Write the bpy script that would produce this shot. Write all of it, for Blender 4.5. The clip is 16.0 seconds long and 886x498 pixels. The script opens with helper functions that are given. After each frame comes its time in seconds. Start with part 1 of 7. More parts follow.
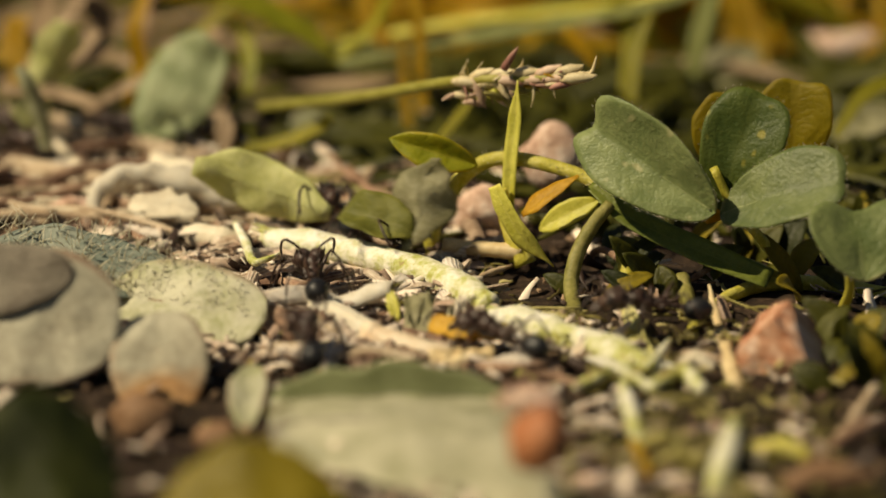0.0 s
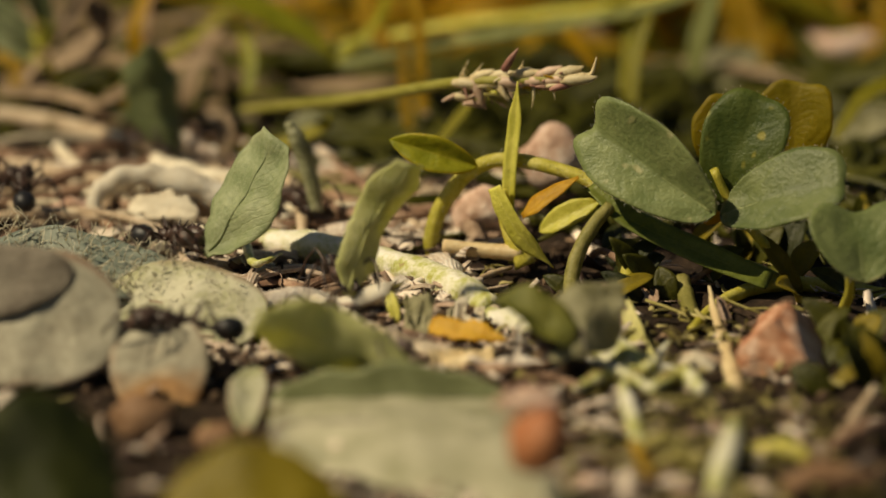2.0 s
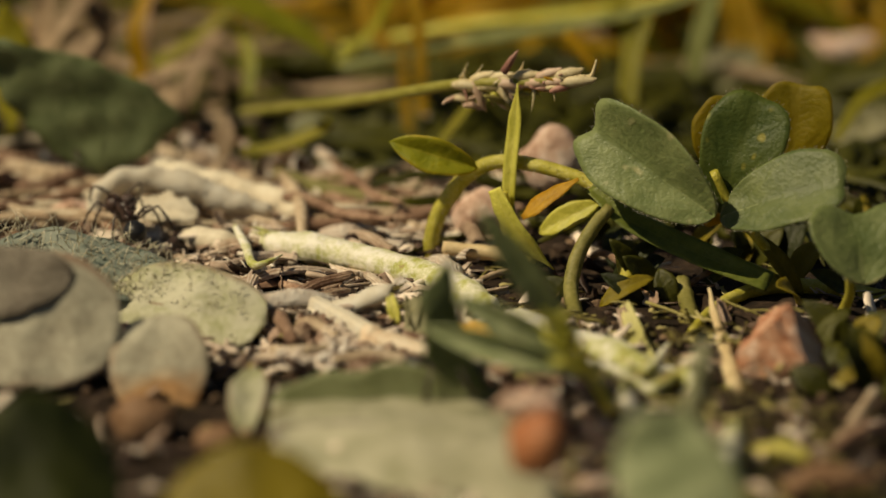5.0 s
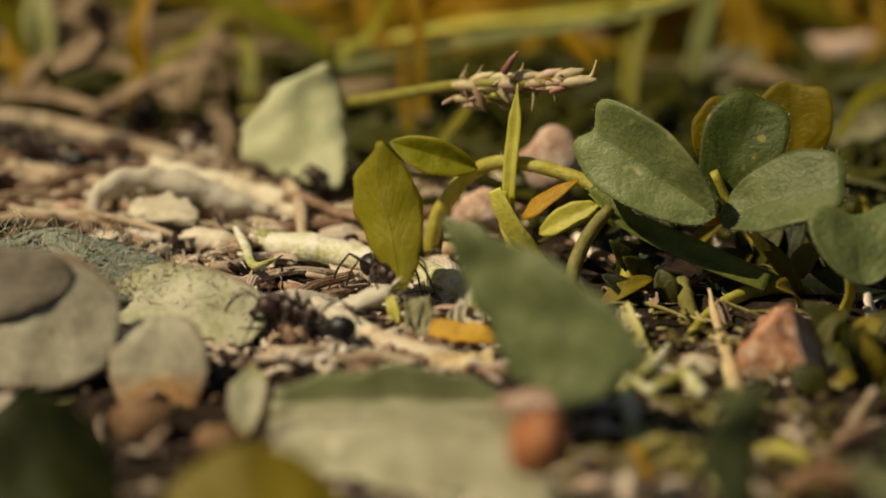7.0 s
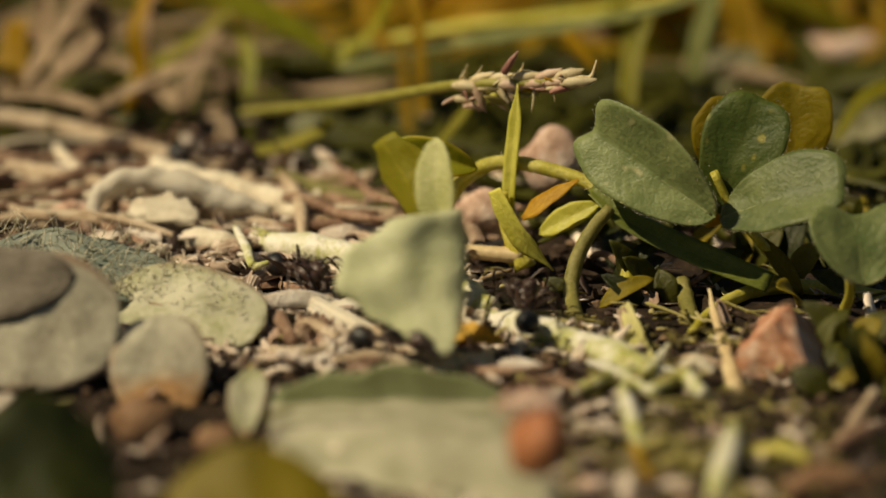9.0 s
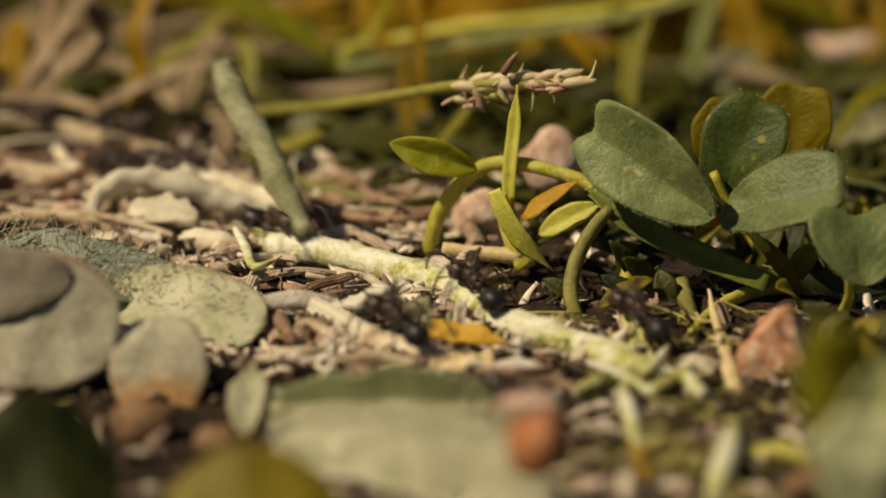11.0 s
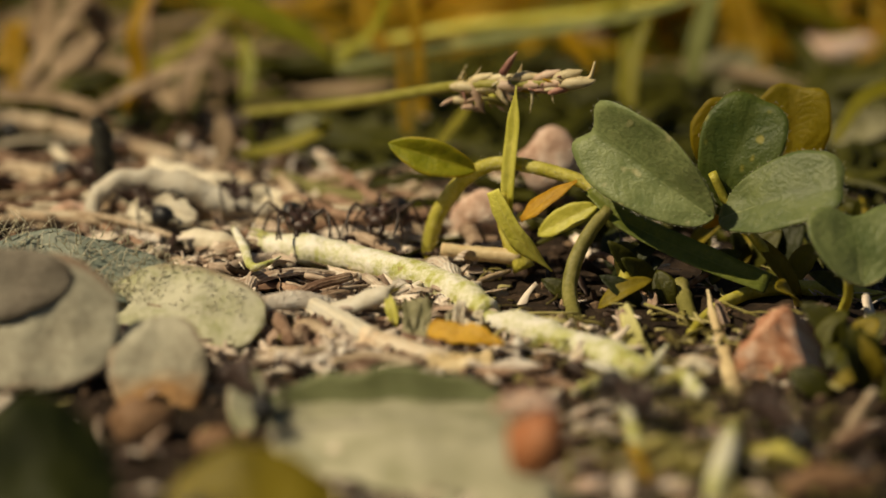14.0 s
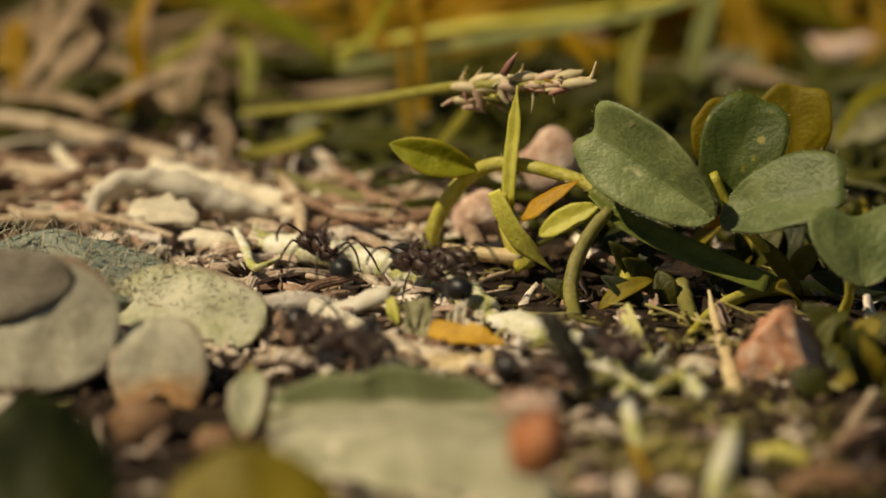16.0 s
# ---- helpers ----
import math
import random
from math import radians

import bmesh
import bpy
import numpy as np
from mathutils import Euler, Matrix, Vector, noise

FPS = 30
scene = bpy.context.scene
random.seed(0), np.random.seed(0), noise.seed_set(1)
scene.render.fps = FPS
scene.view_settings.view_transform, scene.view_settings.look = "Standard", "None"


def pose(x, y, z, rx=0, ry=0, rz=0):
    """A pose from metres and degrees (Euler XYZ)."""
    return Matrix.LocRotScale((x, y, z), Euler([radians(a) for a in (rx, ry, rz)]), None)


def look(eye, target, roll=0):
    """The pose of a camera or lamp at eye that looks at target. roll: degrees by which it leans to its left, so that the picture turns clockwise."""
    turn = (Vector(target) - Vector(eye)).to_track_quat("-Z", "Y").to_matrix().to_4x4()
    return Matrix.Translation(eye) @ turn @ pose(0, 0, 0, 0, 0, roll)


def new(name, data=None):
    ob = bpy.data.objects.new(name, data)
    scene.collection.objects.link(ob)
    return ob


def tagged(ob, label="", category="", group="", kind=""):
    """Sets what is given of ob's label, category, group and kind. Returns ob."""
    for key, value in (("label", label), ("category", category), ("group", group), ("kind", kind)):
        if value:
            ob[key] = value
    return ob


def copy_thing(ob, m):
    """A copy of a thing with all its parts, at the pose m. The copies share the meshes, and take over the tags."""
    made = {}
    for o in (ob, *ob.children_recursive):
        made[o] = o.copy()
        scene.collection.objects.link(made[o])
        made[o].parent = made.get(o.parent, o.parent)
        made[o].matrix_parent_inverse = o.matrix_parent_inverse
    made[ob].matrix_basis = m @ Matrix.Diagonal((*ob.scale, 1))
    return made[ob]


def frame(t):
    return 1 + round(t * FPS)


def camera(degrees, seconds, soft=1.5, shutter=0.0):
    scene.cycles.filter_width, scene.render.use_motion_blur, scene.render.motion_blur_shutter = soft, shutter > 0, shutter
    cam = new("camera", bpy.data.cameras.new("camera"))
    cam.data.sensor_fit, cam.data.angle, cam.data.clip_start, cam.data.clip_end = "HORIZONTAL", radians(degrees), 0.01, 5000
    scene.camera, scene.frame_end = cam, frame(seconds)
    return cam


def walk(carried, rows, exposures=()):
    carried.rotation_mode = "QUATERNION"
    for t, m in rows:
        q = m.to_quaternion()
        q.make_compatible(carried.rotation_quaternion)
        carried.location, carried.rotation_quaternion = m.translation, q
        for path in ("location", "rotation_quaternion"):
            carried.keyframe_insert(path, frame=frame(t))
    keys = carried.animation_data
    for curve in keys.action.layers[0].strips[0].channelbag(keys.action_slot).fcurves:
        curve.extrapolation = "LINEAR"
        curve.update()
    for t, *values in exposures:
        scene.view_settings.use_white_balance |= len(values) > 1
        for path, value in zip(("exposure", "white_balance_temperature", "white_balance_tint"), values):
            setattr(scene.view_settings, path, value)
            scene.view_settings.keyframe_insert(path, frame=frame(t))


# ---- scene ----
# World: x to the right, y away from the first camera place, z up; shapes below are given in millimetres.
MM = 0.001
cam = camera(14.2, 16.0, soft=1.6, shutter=0.5)
cam.data.dof.use_dof = True
cam.data.dof.focus_distance = 0.240
cam.data.dof.aperture_fstop = 20.0
EYE = (0.0, 0.0, 0.067)


def aim(dx, dy):
    """The camera's pose, its aim turned by small angles in degrees."""
    return pose(*EYE, 90 - 15.4 + dy, 0, -dx)


walk(cam, [(t, aim(-0.0091 * a, 0.0091 * b)) for t, a, b in (
    (0.0, 0, -7.0), (1.0, 0, -6.0), (2.0, 0, -4.6), (3.0, 0, -3.8), (4.0, 0, -2.4), (6.5, 0, -0.6), (8.0, 0, 0),
    (9.0, 0, 0), (11.5, -1.2, 1.2), (12.5, -2.6, 1.5), (13.5, -3.2, 1.8), (14.5, -1.8, 2.0), (16.0, -0.8, 2.4))],
    [(0.0, 0.40, 7400, 3), (0.5, 0.22, 7400, 3), (1.5, 0.20, 7400, 3), (3.5, 0.05, 7400, 3), (7.5, 0.03, 7400, 3), (9.0, 0.14, 7400, 3), (12.5, 0.13, 7400, 4), (16.0, 0.17, 7400, 4)])

# ---- light: a warm sun high from the left and a little behind, and the sky ----
SUN_TURN, SUN_HEIGHT = radians(-106), radians(50)
world = bpy.data.worlds.new("sky")
scene.world = world
world.use_nodes = True
wn = world.node_tree.nodes
sky = wn.new("ShaderNodeTexSky")
sky.sky_type, sky.sun_disc = "NISHITA", False
sky.sun_elevation, sky.sun_rotation = SUN_HEIGHT, SUN_TURN
world.node_tree.links.new(sky.outputs[0], wn["Background"].inputs[0])
wn["Background"].inputs[1].default_value = 0.026
sun = new("sun", bpy.data.lights.new("sun", "SUN"))
sun.data.energy, sun.data.angle, sun.data.color = 3.8, radians(0.6), (1.0, 0.86, 0.66)
sun_way = Vector((math.sin(SUN_TURN) * math.cos(SUN_HEIGHT), math.cos(SUN_TURN) * math.cos(SUN_HEIGHT), math.sin(SUN_HEIGHT)))
sun.matrix_world = look(sun_way * 2, (0, 0, 0))

# ---- materials ----
def material(name, rough=0.6, spec=0.5):
    m = bpy.data.materials.new(name)
    m.use_nodes = True
    nt = m.node_tree
    b = nt.nodes["Principled BSDF"]
    b.inputs["Roughness"].default_value = rough
    b.inputs["Specular IOR Level"].default_value = spec
    return m, nt, b


def node(nt, kind, **values):
    n = nt.nodes.new(kind)
    for key, v in values.items():
        n.inputs[key.replace("_", " ")].default_value = v
    return n


def ramp(nt, source, stops):
    r = nt.nodes.new("ShaderNodeValToRGB")
    e = r.color_ramp.elements
    while len(e) < len(stops):
        e.new(0.5)
    for k, (at, col) in zip(e, stops):
        k.position, k.color = at, (*col, 1)
    nt.links.new(source, r.inputs[0])
    return r.outputs[0]


def mixed(nt, kind, fac, a, b):
    n = nt.nodes.new("ShaderNodeMix")
    n.data_type, n.blend_type = "RGBA", kind
    for socket, v in ((n.inputs[0], fac), (n.inputs[6], a), (n.inputs[7], b)):
        if hasattr(v, "links"):
            nt.links.new(v, socket)
        elif isinstance(v, tuple):
            socket.default_value = (*v, 1)
        else:
            socket.default_value = v
    return n.outputs[2]


def math_node(nt, op, a, b=0.0, clamp=False):
    n = nt.nodes.new("ShaderNodeMath")
    n.operation, n.use_clamp = op, clamp
    for socket, v in zip(n.inputs, (a, b)):
        if hasattr(v, "links"):
            nt.links.new(v, socket)
        else:
            socket.default_value = v
    return n.outputs[0]


def grain(nt, scale, detail=4.0, rough=0.6, stretch=None):
    """Noise at a scale given per metre, in the object's own space."""
    co = nt.nodes.new("ShaderNodeTexCoord")
    n = node(nt, "ShaderNodeTexNoise", Scale=scale, Detail=detail, Roughness=rough)
    if stretch:
        mp = nt.nodes.new("ShaderNodeMapping")
        mp.inputs["Scale"].default_value = stretch
        nt.links.new(co.outputs["Object"], mp.inputs[0])
        nt.links.new(mp.outputs[0], n.inputs["Vector"])
    else:
        nt.links.new(co.outputs["Object"], n.inputs["Vector"])
    return n.outputs[0]


def bumped(nt, b, height, strength, depth=0.0002):
    n = node(nt, "ShaderNodeBump", Strength=strength, Distance=depth)
    nt.links.new(height, n.inputs["Height"])
    nt.links.new(n.outputs[0], b.inputs["Normal"])
    return n.outputs[0]


def leaf_material(name, dark, light, vein, through_col, rough=0.55, thin=0.45, spots=None, veins=14.0, spec=0.35, edge=None, keel=0.05, vstr=0.25, far_half=None):
    """A leaf: mottled blade, midrib and side veins from the sheet's own coordinates, light shining through."""
    m, nt, b = material(name, rough, spec)
    uv = nt.nodes.new("ShaderNodeUVMap")
    sp = nt.nodes.new("ShaderNodeSeparateXYZ")
    nt.links.new(uv.outputs[0], sp.inputs[0])
    side = math_node(nt, "ABSOLUTE", math_node(nt, "SUBTRACT", sp.outputs[0], 0.5))
    wob = grain(nt, 380, 3)
    slant = math_node(nt, "ADD", math_node(nt, "SUBTRACT", sp.outputs[1], math_node(nt, "MULTIPLY", side, 0.9)), math_node(nt, "MULTIPLY", wob, 0.16))
    wave = math_node(nt, "SINE", math_node(nt, "MULTIPLY", slant, veins * 6.283))
    fine = math_node(nt, "POWER", math_node(nt, "MAXIMUM", wave, 0.0), 8.0)
    mid = math_node(nt, "LESS_THAN", side, keel * 0.5)
    line = math_node(nt, "MAXIMUM", math_node(nt, "MULTIPLY", fine, 0.5), mid)
    blotch = grain(nt, 260, 5, 0.65)
    tiny = grain(nt, 2600, 3, 0.7)
    both = math_node(nt, "ADD", math_node(nt, "MULTIPLY", blotch, 0.7), math_node(nt, "MULTIPLY", tiny, 0.3))
    col = ramp(nt, both, ((0.40, dark), (0.60, light)))
    info = nt.nodes.new("ShaderNodeObjectInfo")
    hsv = node(nt, "ShaderNodeHueSaturation")
    nt.links.new(col, hsv.inputs["Color"])
    nt.links.new(math_node(nt, "ADD", 0.85, math_node(nt, "MULTIPLY", info.outputs["Random"], 0.3)), hsv.inputs["Value"])
    col = mixed(nt, "MIX", math_node(nt, "MULTIPLY", line, vstr), hsv.outputs[0], vein)
    if spots:
        sc = grain(nt, 620, 1, 0.5)
        mask = ramp(nt, sc, ((0.675, (0, 0, 0)), (0.735, (0.7, 0.7, 0.7))))
        col = mixed(nt, "MIX", mask, col, spots)
    if edge:
        rim = math_node(nt, "ADD", math_node(nt, "MULTIPLY", side, 2.0), math_node(nt, "MULTIPLY", math_node(nt, "SUBTRACT", wob, 0.5), 0.25))
        rim2 = ramp(nt, rim, ((0.82, (0, 0, 0)), (0.97, (1, 1, 1))))
        patch = ramp(nt, grain(nt, 210, 2), ((0.42, (0.1, 0.1, 0.1)), (0.62, (0.9, 0.9, 0.9))))
        col = mixed(nt, "MIX", math_node(nt, "MULTIPLY", rim2, patch), col, edge)
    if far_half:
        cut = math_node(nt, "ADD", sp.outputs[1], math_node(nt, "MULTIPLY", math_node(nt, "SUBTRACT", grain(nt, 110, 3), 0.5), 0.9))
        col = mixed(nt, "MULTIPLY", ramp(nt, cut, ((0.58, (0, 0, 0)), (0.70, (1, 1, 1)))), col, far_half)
    nt.links.new(col, b.inputs["Base Color"])
    relief = math_node(nt, "SUBTRACT", math_node(nt, "MULTIPLY", both, 0.8), math_node(nt, "MULTIPLY", line, 0.10))
    nrm = bumped(nt, b, relief, 0.75, 0.00045)
    if thin:
        tr = nt.nodes.new("ShaderNodeBsdfTranslucent")
        tint = mixed(nt, "MULTIPLY", 1.0, mixed(nt, "MIX", 0.65, (1.0, 1.0, 1.0), col), through_col)
        nt.links.new(tint, tr.inputs[0])
        nt.links.new(nrm, tr.inputs[1])
        mx = nt.nodes.new("ShaderNodeMixShader")
        mx.inputs[0].default_value = thin
        out = nt.nodes["Material Output"]
        nt.links.new(b.outputs[0], mx.inputs[1])
        nt.links.new(tr.outputs[0], mx.inputs[2])
        nt.links.new(mx.outputs[0], out.inputs[0])
    return m


def mottled(name, stops, scale=300, rough=0.8, spec=0.3, bump=0.6, depth=0.0003, island=0.0, stretch=None, thin=None):
    """Earth, wood, stone, straw: two scales of noise through a colour ramp, a relief, and a change from piece to piece."""
    m, nt, b = material(name, rough, spec)
    big, small = grain(nt, scale, 5, 0.65, stretch), grain(nt, scale * 7, 4, 0.7, stretch)
    both = math_node(nt, "ADD", math_node(nt, "MULTIPLY", big, 0.6), math_node(nt, "MULTIPLY", small, 0.4))
    if island:
        geo = nt.nodes.new("ShaderNodeNewGeometry")
        shift = math_node(nt, "MULTIPLY", math_node(nt, "SUBTRACT", geo.outputs["Random Per Island"], 0.5), island)
        both = math_node(nt, "ADD", both, shift)
    col = ramp(nt, both, stops)
    if not island:
        info = nt.nodes.new("ShaderNodeObjectInfo")
        hsv = node(nt, "ShaderNodeHueSaturation")
        nt.links.new(col, hsv.inputs["Color"])
        nt.links.new(math_node(nt, "ADD", 0.85, math_node(nt, "MULTIPLY", info.outputs["Random"], 0.3)), hsv.inputs["Value"])
        col = hsv.outputs[0]
    nt.links.new(col, b.inputs["Base Color"])
    nrm = bumped(nt, b, both, bump, depth)
    if thin:
        tr = nt.nodes.new("ShaderNodeBsdfTranslucent")
        nt.links.new(col, tr.inputs[0])
        mx = nt.nodes.new("ShaderNodeMixShader")
        mx.inputs[0].default_value = thin
        nt.links.new(b.outputs[0], mx.inputs[1])
        nt.links.new(tr.outputs[0], mx.inputs[2])
        nt.links.new(mx.outputs[0], nt.nodes["Material Output"].inputs[0])
    return m


SOIL = mottled("soil", ((0.38, (0.008, 0.005, 0.003)), (0.54, (0.034, 0.021, 0.013)), (0.72, (0.14, 0.088, 0.055))), 420, 0.9, 0.2, 0.9, 0.0006)
CRUMB = mottled("soil_crumb", ((0.25, (0.014, 0.009, 0.006)), (0.5, (0.07, 0.042, 0.027)), (0.80, (0.36, 0.24, 0.15))), 500, 0.9, 0.25, 0.8, 0.0002, 0.6)
STRAW = mottled("dry_straw", ((0.26, (0.035, 0.018, 0.012)), (0.48, (0.32, 0.215, 0.15)), (0.74, (0.80, 0.68, 0.56))), 500, 0.6, 0.4, 0.5, 0.0001, 0.85)
STRAW_PALE = mottled("bleached_straw", ((0.2, (0.20, 0.115, 0.075)), (0.5, (0.58, 0.45, 0.34)), (0.8, (0.86, 0.78, 0.66))), 400, 0.6, 0.4, 0.5, 0.0001, 0.6)
SCRAP = mottled("cut_green_scrap", ((0.26, (0.10, 0.075, 0.02)), (0.52, (0.36, 0.31, 0.09)), (0.84, (0.64, 0.56, 0.26))), 500, 0.55, 0.4, 0.5, 0.0001, 0.6, thin=0.3)
STRAW_ONE = mottled("pale_straw", ((0.34, (0.20, 0.125, 0.075)), (0.5, (0.42, 0.31, 0.20)), (0.66, (0.64, 0.53, 0.39))), 350, 0.6, 0.4, 0.5, 0.0002)
BARK = mottled("red_brown_bark", ((0.34, (0.08, 0.04, 0.025)), (0.5, (0.24, 0.14, 0.09)), (0.64, (0.44, 0.30, 0.21))), 400, 0.8, 0.3, 0.9, 0.0003)
WHITE_WOOD = mottled("bleached_wood", ((0.3, (0.34, 0.26, 0.17)), (0.5, (0.62, 0.54, 0.40)), (0.7, (0.80, 0.74, 0.60))), 300, 0.7, 0.3, 0.6, 0.0002)
GREEN_WOOD = mottled("pale_green_stem", ((0.40, (0.32, 0.24, 0.09)), (0.445, (0.42, 0.43, 0.10)), (0.49, (0.56, 0.55, 0.29)), (0.54, (0.70, 0.67, 0.49)), (0.60, (0.82, 0.78, 0.67))), 190, 0.5, 0.4, 0.9, 0.0005, thin=0.08)
STEM = mottled("clover_stem", ((0.34, (0.42, 0.38, 0.04)), (0.5, (0.66, 0.59, 0.09)), (0.66, (0.84, 0.77, 0.28))), 600, 0.45, 0.5, 0.8, 0.0003, thin=0.3)
STEM_GREY = mottled("grey_green_stem", ((0.36, (0.16, 0.165, 0.07)), (0.5, (0.34, 0.34, 0.19)), (0.66, (0.58, 0.56, 0.40))), 330, 0.65, 0.35, 0.8, 0.0004, thin=0.15)
STEM_DULL = mottled("dull_green_stem", ((0.3, (0.22, 0.20, 0.03)), (0.5, (0.36, 0.33, 0.06)), (0.72, (0.54, 0.48, 0.16))), 500, 0.5, 0.4, 0.6, 0.0002, thin=0.25)
# Darker copy of the stem greens, with shade put into the colour.
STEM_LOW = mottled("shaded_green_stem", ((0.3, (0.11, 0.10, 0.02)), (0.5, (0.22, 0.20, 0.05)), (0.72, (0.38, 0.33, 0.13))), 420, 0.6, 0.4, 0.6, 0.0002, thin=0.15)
STONE_PINK = mottled("pink_stone", ((0.36, (0.34, 0.17, 0.11)), (0.5, (0.62, 0.42, 0.32)), (0.64, (0.82, 0.68, 0.58))), 200, 0.7, 0.35, 0.8, 0.0005)
STONE_RED = mottled("red_chip", ((0.36, (0.20, 0.065, 0.028)), (0.45, (0.38, 0.15, 0.075)), (0.52, (0.56, 0.32, 0.21)), (0.60, (0.76, 0.58, 0.47))), 130, 0.7, 0.35, 0.9, 0.0005)
SEED = mottled("orange_seed", ((0.3, (0.22, 0.07, 0.02)), (0.5, (0.34, 0.12, 0.045)), (0.7, (0.46, 0.21, 0.10))), 260, 0.55, 0.4, 0.5, 0.0004)
RUST = mottled("rusty_brown", ((0.3, (0.13, 0.065, 0.03)), (0.5, (0.25, 0.14, 0.075)), (0.7, (0.40, 0.25, 0.15))), 260, 0.7, 0.3, 0.5, 0.0003)
CLOVER = leaf_material("clover_leaf", (0.135, 0.178, 0.060), (0.265, 0.305, 0.125), (0.12, 0.15, 0.05), (0.55, 0.6, 0.09), 0.45, 0.3, spots=(0.52, 0.48, 0.24), veins=0.01, edge=(0.46, 0.40, 0.18), vstr=0.3)
CLOVER_PLAIN = leaf_material("plain_clover_leaf", (0.105, 0.142, 0.044), (0.215, 0.250, 0.095), (0.12, 0.15, 0.05), (0.55, 0.6, 0.09), 0.45, 0.3, veins=0.01, edge=(0.46, 0.40, 0.18), vstr=0.3)
CLOVER_RIB = mottled("clover_rib", ((0.3, (0.16, 0.19, 0.06)), (0.5, (0.24, 0.27, 0.10)), (0.72, (0.34, 0.36, 0.16))), 900, 0.5, 0.4, 0.5, 0.0002, thin=0.2)
# Darker clover leaf: the shadow on the second leaflet is put into its colour.
CLOVER_SHADED = leaf_material("clover_leaf_shaded", (0.050, 0.078, 0.012), (0.105, 0.135, 0.028), (0.12, 0.14, 0.03), (0.55, 0.52, 0.04), 0.5, 0.35, spots=(0.42, 0.36, 0.06), vstr=0.2, veins=0.01, edge=(0.26, 0.20, 0.04))
CLOVER_GOLD = leaf_material("clover_leaf_yellow", (0.21, 0.175, 0.006), (0.36, 0.29, 0.018), (0.48, 0.38, 0.06), (1.0, 0.76, 0.03), 0.5, 0.6, veins=12, edge=(0.22, 0.12, 0.03))
PALE_LEAF = leaf_material("pale_leaf", (0.34, 0.345, 0.17), (0.60, 0.575, 0.43), (0.58, 0.55, 0.42), (0.6, 0.6, 0.3), 0.6, 0.25, veins=7, edge=(0.36, 0.24, 0.16))
DEAD_LEAF = leaf_material("grey_dead_leaf", (0.23, 0.205, 0.15), (0.47, 0.44, 0.335), (0.46, 0.42, 0.30), (0.5, 0.45, 0.25), 0.7, 0.15, veins=6, edge=(0.26, 0.12, 0.07))
DEAD_LEAF_BROWN = leaf_material("brown_ended_dead_leaf", (0.23, 0.205, 0.15), (0.47, 0.44, 0.335), (0.46, 0.42, 0.30), (0.5, 0.45, 0.25), 0.7, 0.15, veins=6, edge=(0.26, 0.12, 0.07), far_half=(0.85, 0.50, 0.26))
BROWN_LEAF = leaf_material("brown_leaf", (0.15, 0.12, 0.09), (0.30, 0.26, 0.20), (0.3, 0.26, 0.2), (0.5, 0.4, 0.2), 0.7, 0.15, veins=6)
HAIRY_LEAF = leaf_material("hairy_leaf", (0.17, 0.21, 0.18), (0.38, 0.41, 0.34), (0.42, 0.42, 0.28), (0.5, 0.5, 0.2), 0.6, 0.25, veins=8)
# far_half: a greener lip, with the lip's shade also put into the colour.
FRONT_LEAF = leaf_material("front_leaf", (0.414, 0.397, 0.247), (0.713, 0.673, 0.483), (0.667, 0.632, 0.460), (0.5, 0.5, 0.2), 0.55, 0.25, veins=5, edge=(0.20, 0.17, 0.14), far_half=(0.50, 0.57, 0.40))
OLIVE_LEAF = leaf_material("olive_leaf", (0.20, 0.152, 0.006), (0.36, 0.275, 0.022), (0.352, 0.304, 0.064), (0.6, 0.5, 0.03), 0.5, 0.4)
# Near-black green: the shade these leaves lie in is put into the colour.
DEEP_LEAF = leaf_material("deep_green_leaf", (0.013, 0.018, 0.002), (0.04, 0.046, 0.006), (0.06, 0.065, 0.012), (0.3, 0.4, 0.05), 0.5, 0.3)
GRASS = leaf_material("grass_blade", (0.26, 0.245, 0.014), (0.42, 0.385, 0.035), (0.38, 0.36, 0.08), (1.0, 0.88, 0.08), 0.45, 0.6, veins=0.01, vstr=0.3)
GRASS_BRIGHT = leaf_material("bright_grass_blade", (0.52, 0.50, 0.07), (0.73, 0.69, 0.16), (0.76, 0.70, 0.28), (1.0, 0.92, 0.12), 0.42, 0.28, veins=0.01, vstr=0.3)
GRASS_OLIVE = leaf_material("olive_grass_blade", (0.20, 0.23, 0.010), (0.40, 0.39, 0.03), (0.56, 0.48, 0.06), (1.0, 0.85, 0.05), 0.45, 0.45, veins=0.01, vstr=0.4, edge=(0.55, 0.40, 0.03))
# Grass green darkened in its colour for the clover's shade above it.
GRASS_SHADE = leaf_material("shaded_grass_blade", (0.10, 0.13, 0.02), (0.22, 0.25, 0.05), (0.26, 0.28, 0.08), (0.6, 0.62, 0.08), 0.45, 0.35, veins=0.01, vstr=0.4)
SCRAP_LEAF = leaf_material("pale_cut_blade", (0.40, 0.38, 0.12), (0.62, 0.58, 0.28), (0.70, 0.66, 0.40), (0.9, 0.85, 0.2), 0.5, 0.3, veins=0.01, vstr=0.3)
GRASS_GREY = leaf_material("grey_grass_blade", (0.22, 0.24, 0.07), (0.40, 0.41, 0.17), (0.42, 0.42, 0.2), (0.6, 0.65, 0.15), 0.45, 0.4, veins=0.01, vstr=0.3)
CHIP_GOLD = leaf_material("orange_chip", (0.46, 0.24, 0.010), (0.72, 0.44, 0.04), (0.6, 0.45, 0.15), (0.9, 0.6, 0.05), 0.5, 0.35, veins=6)
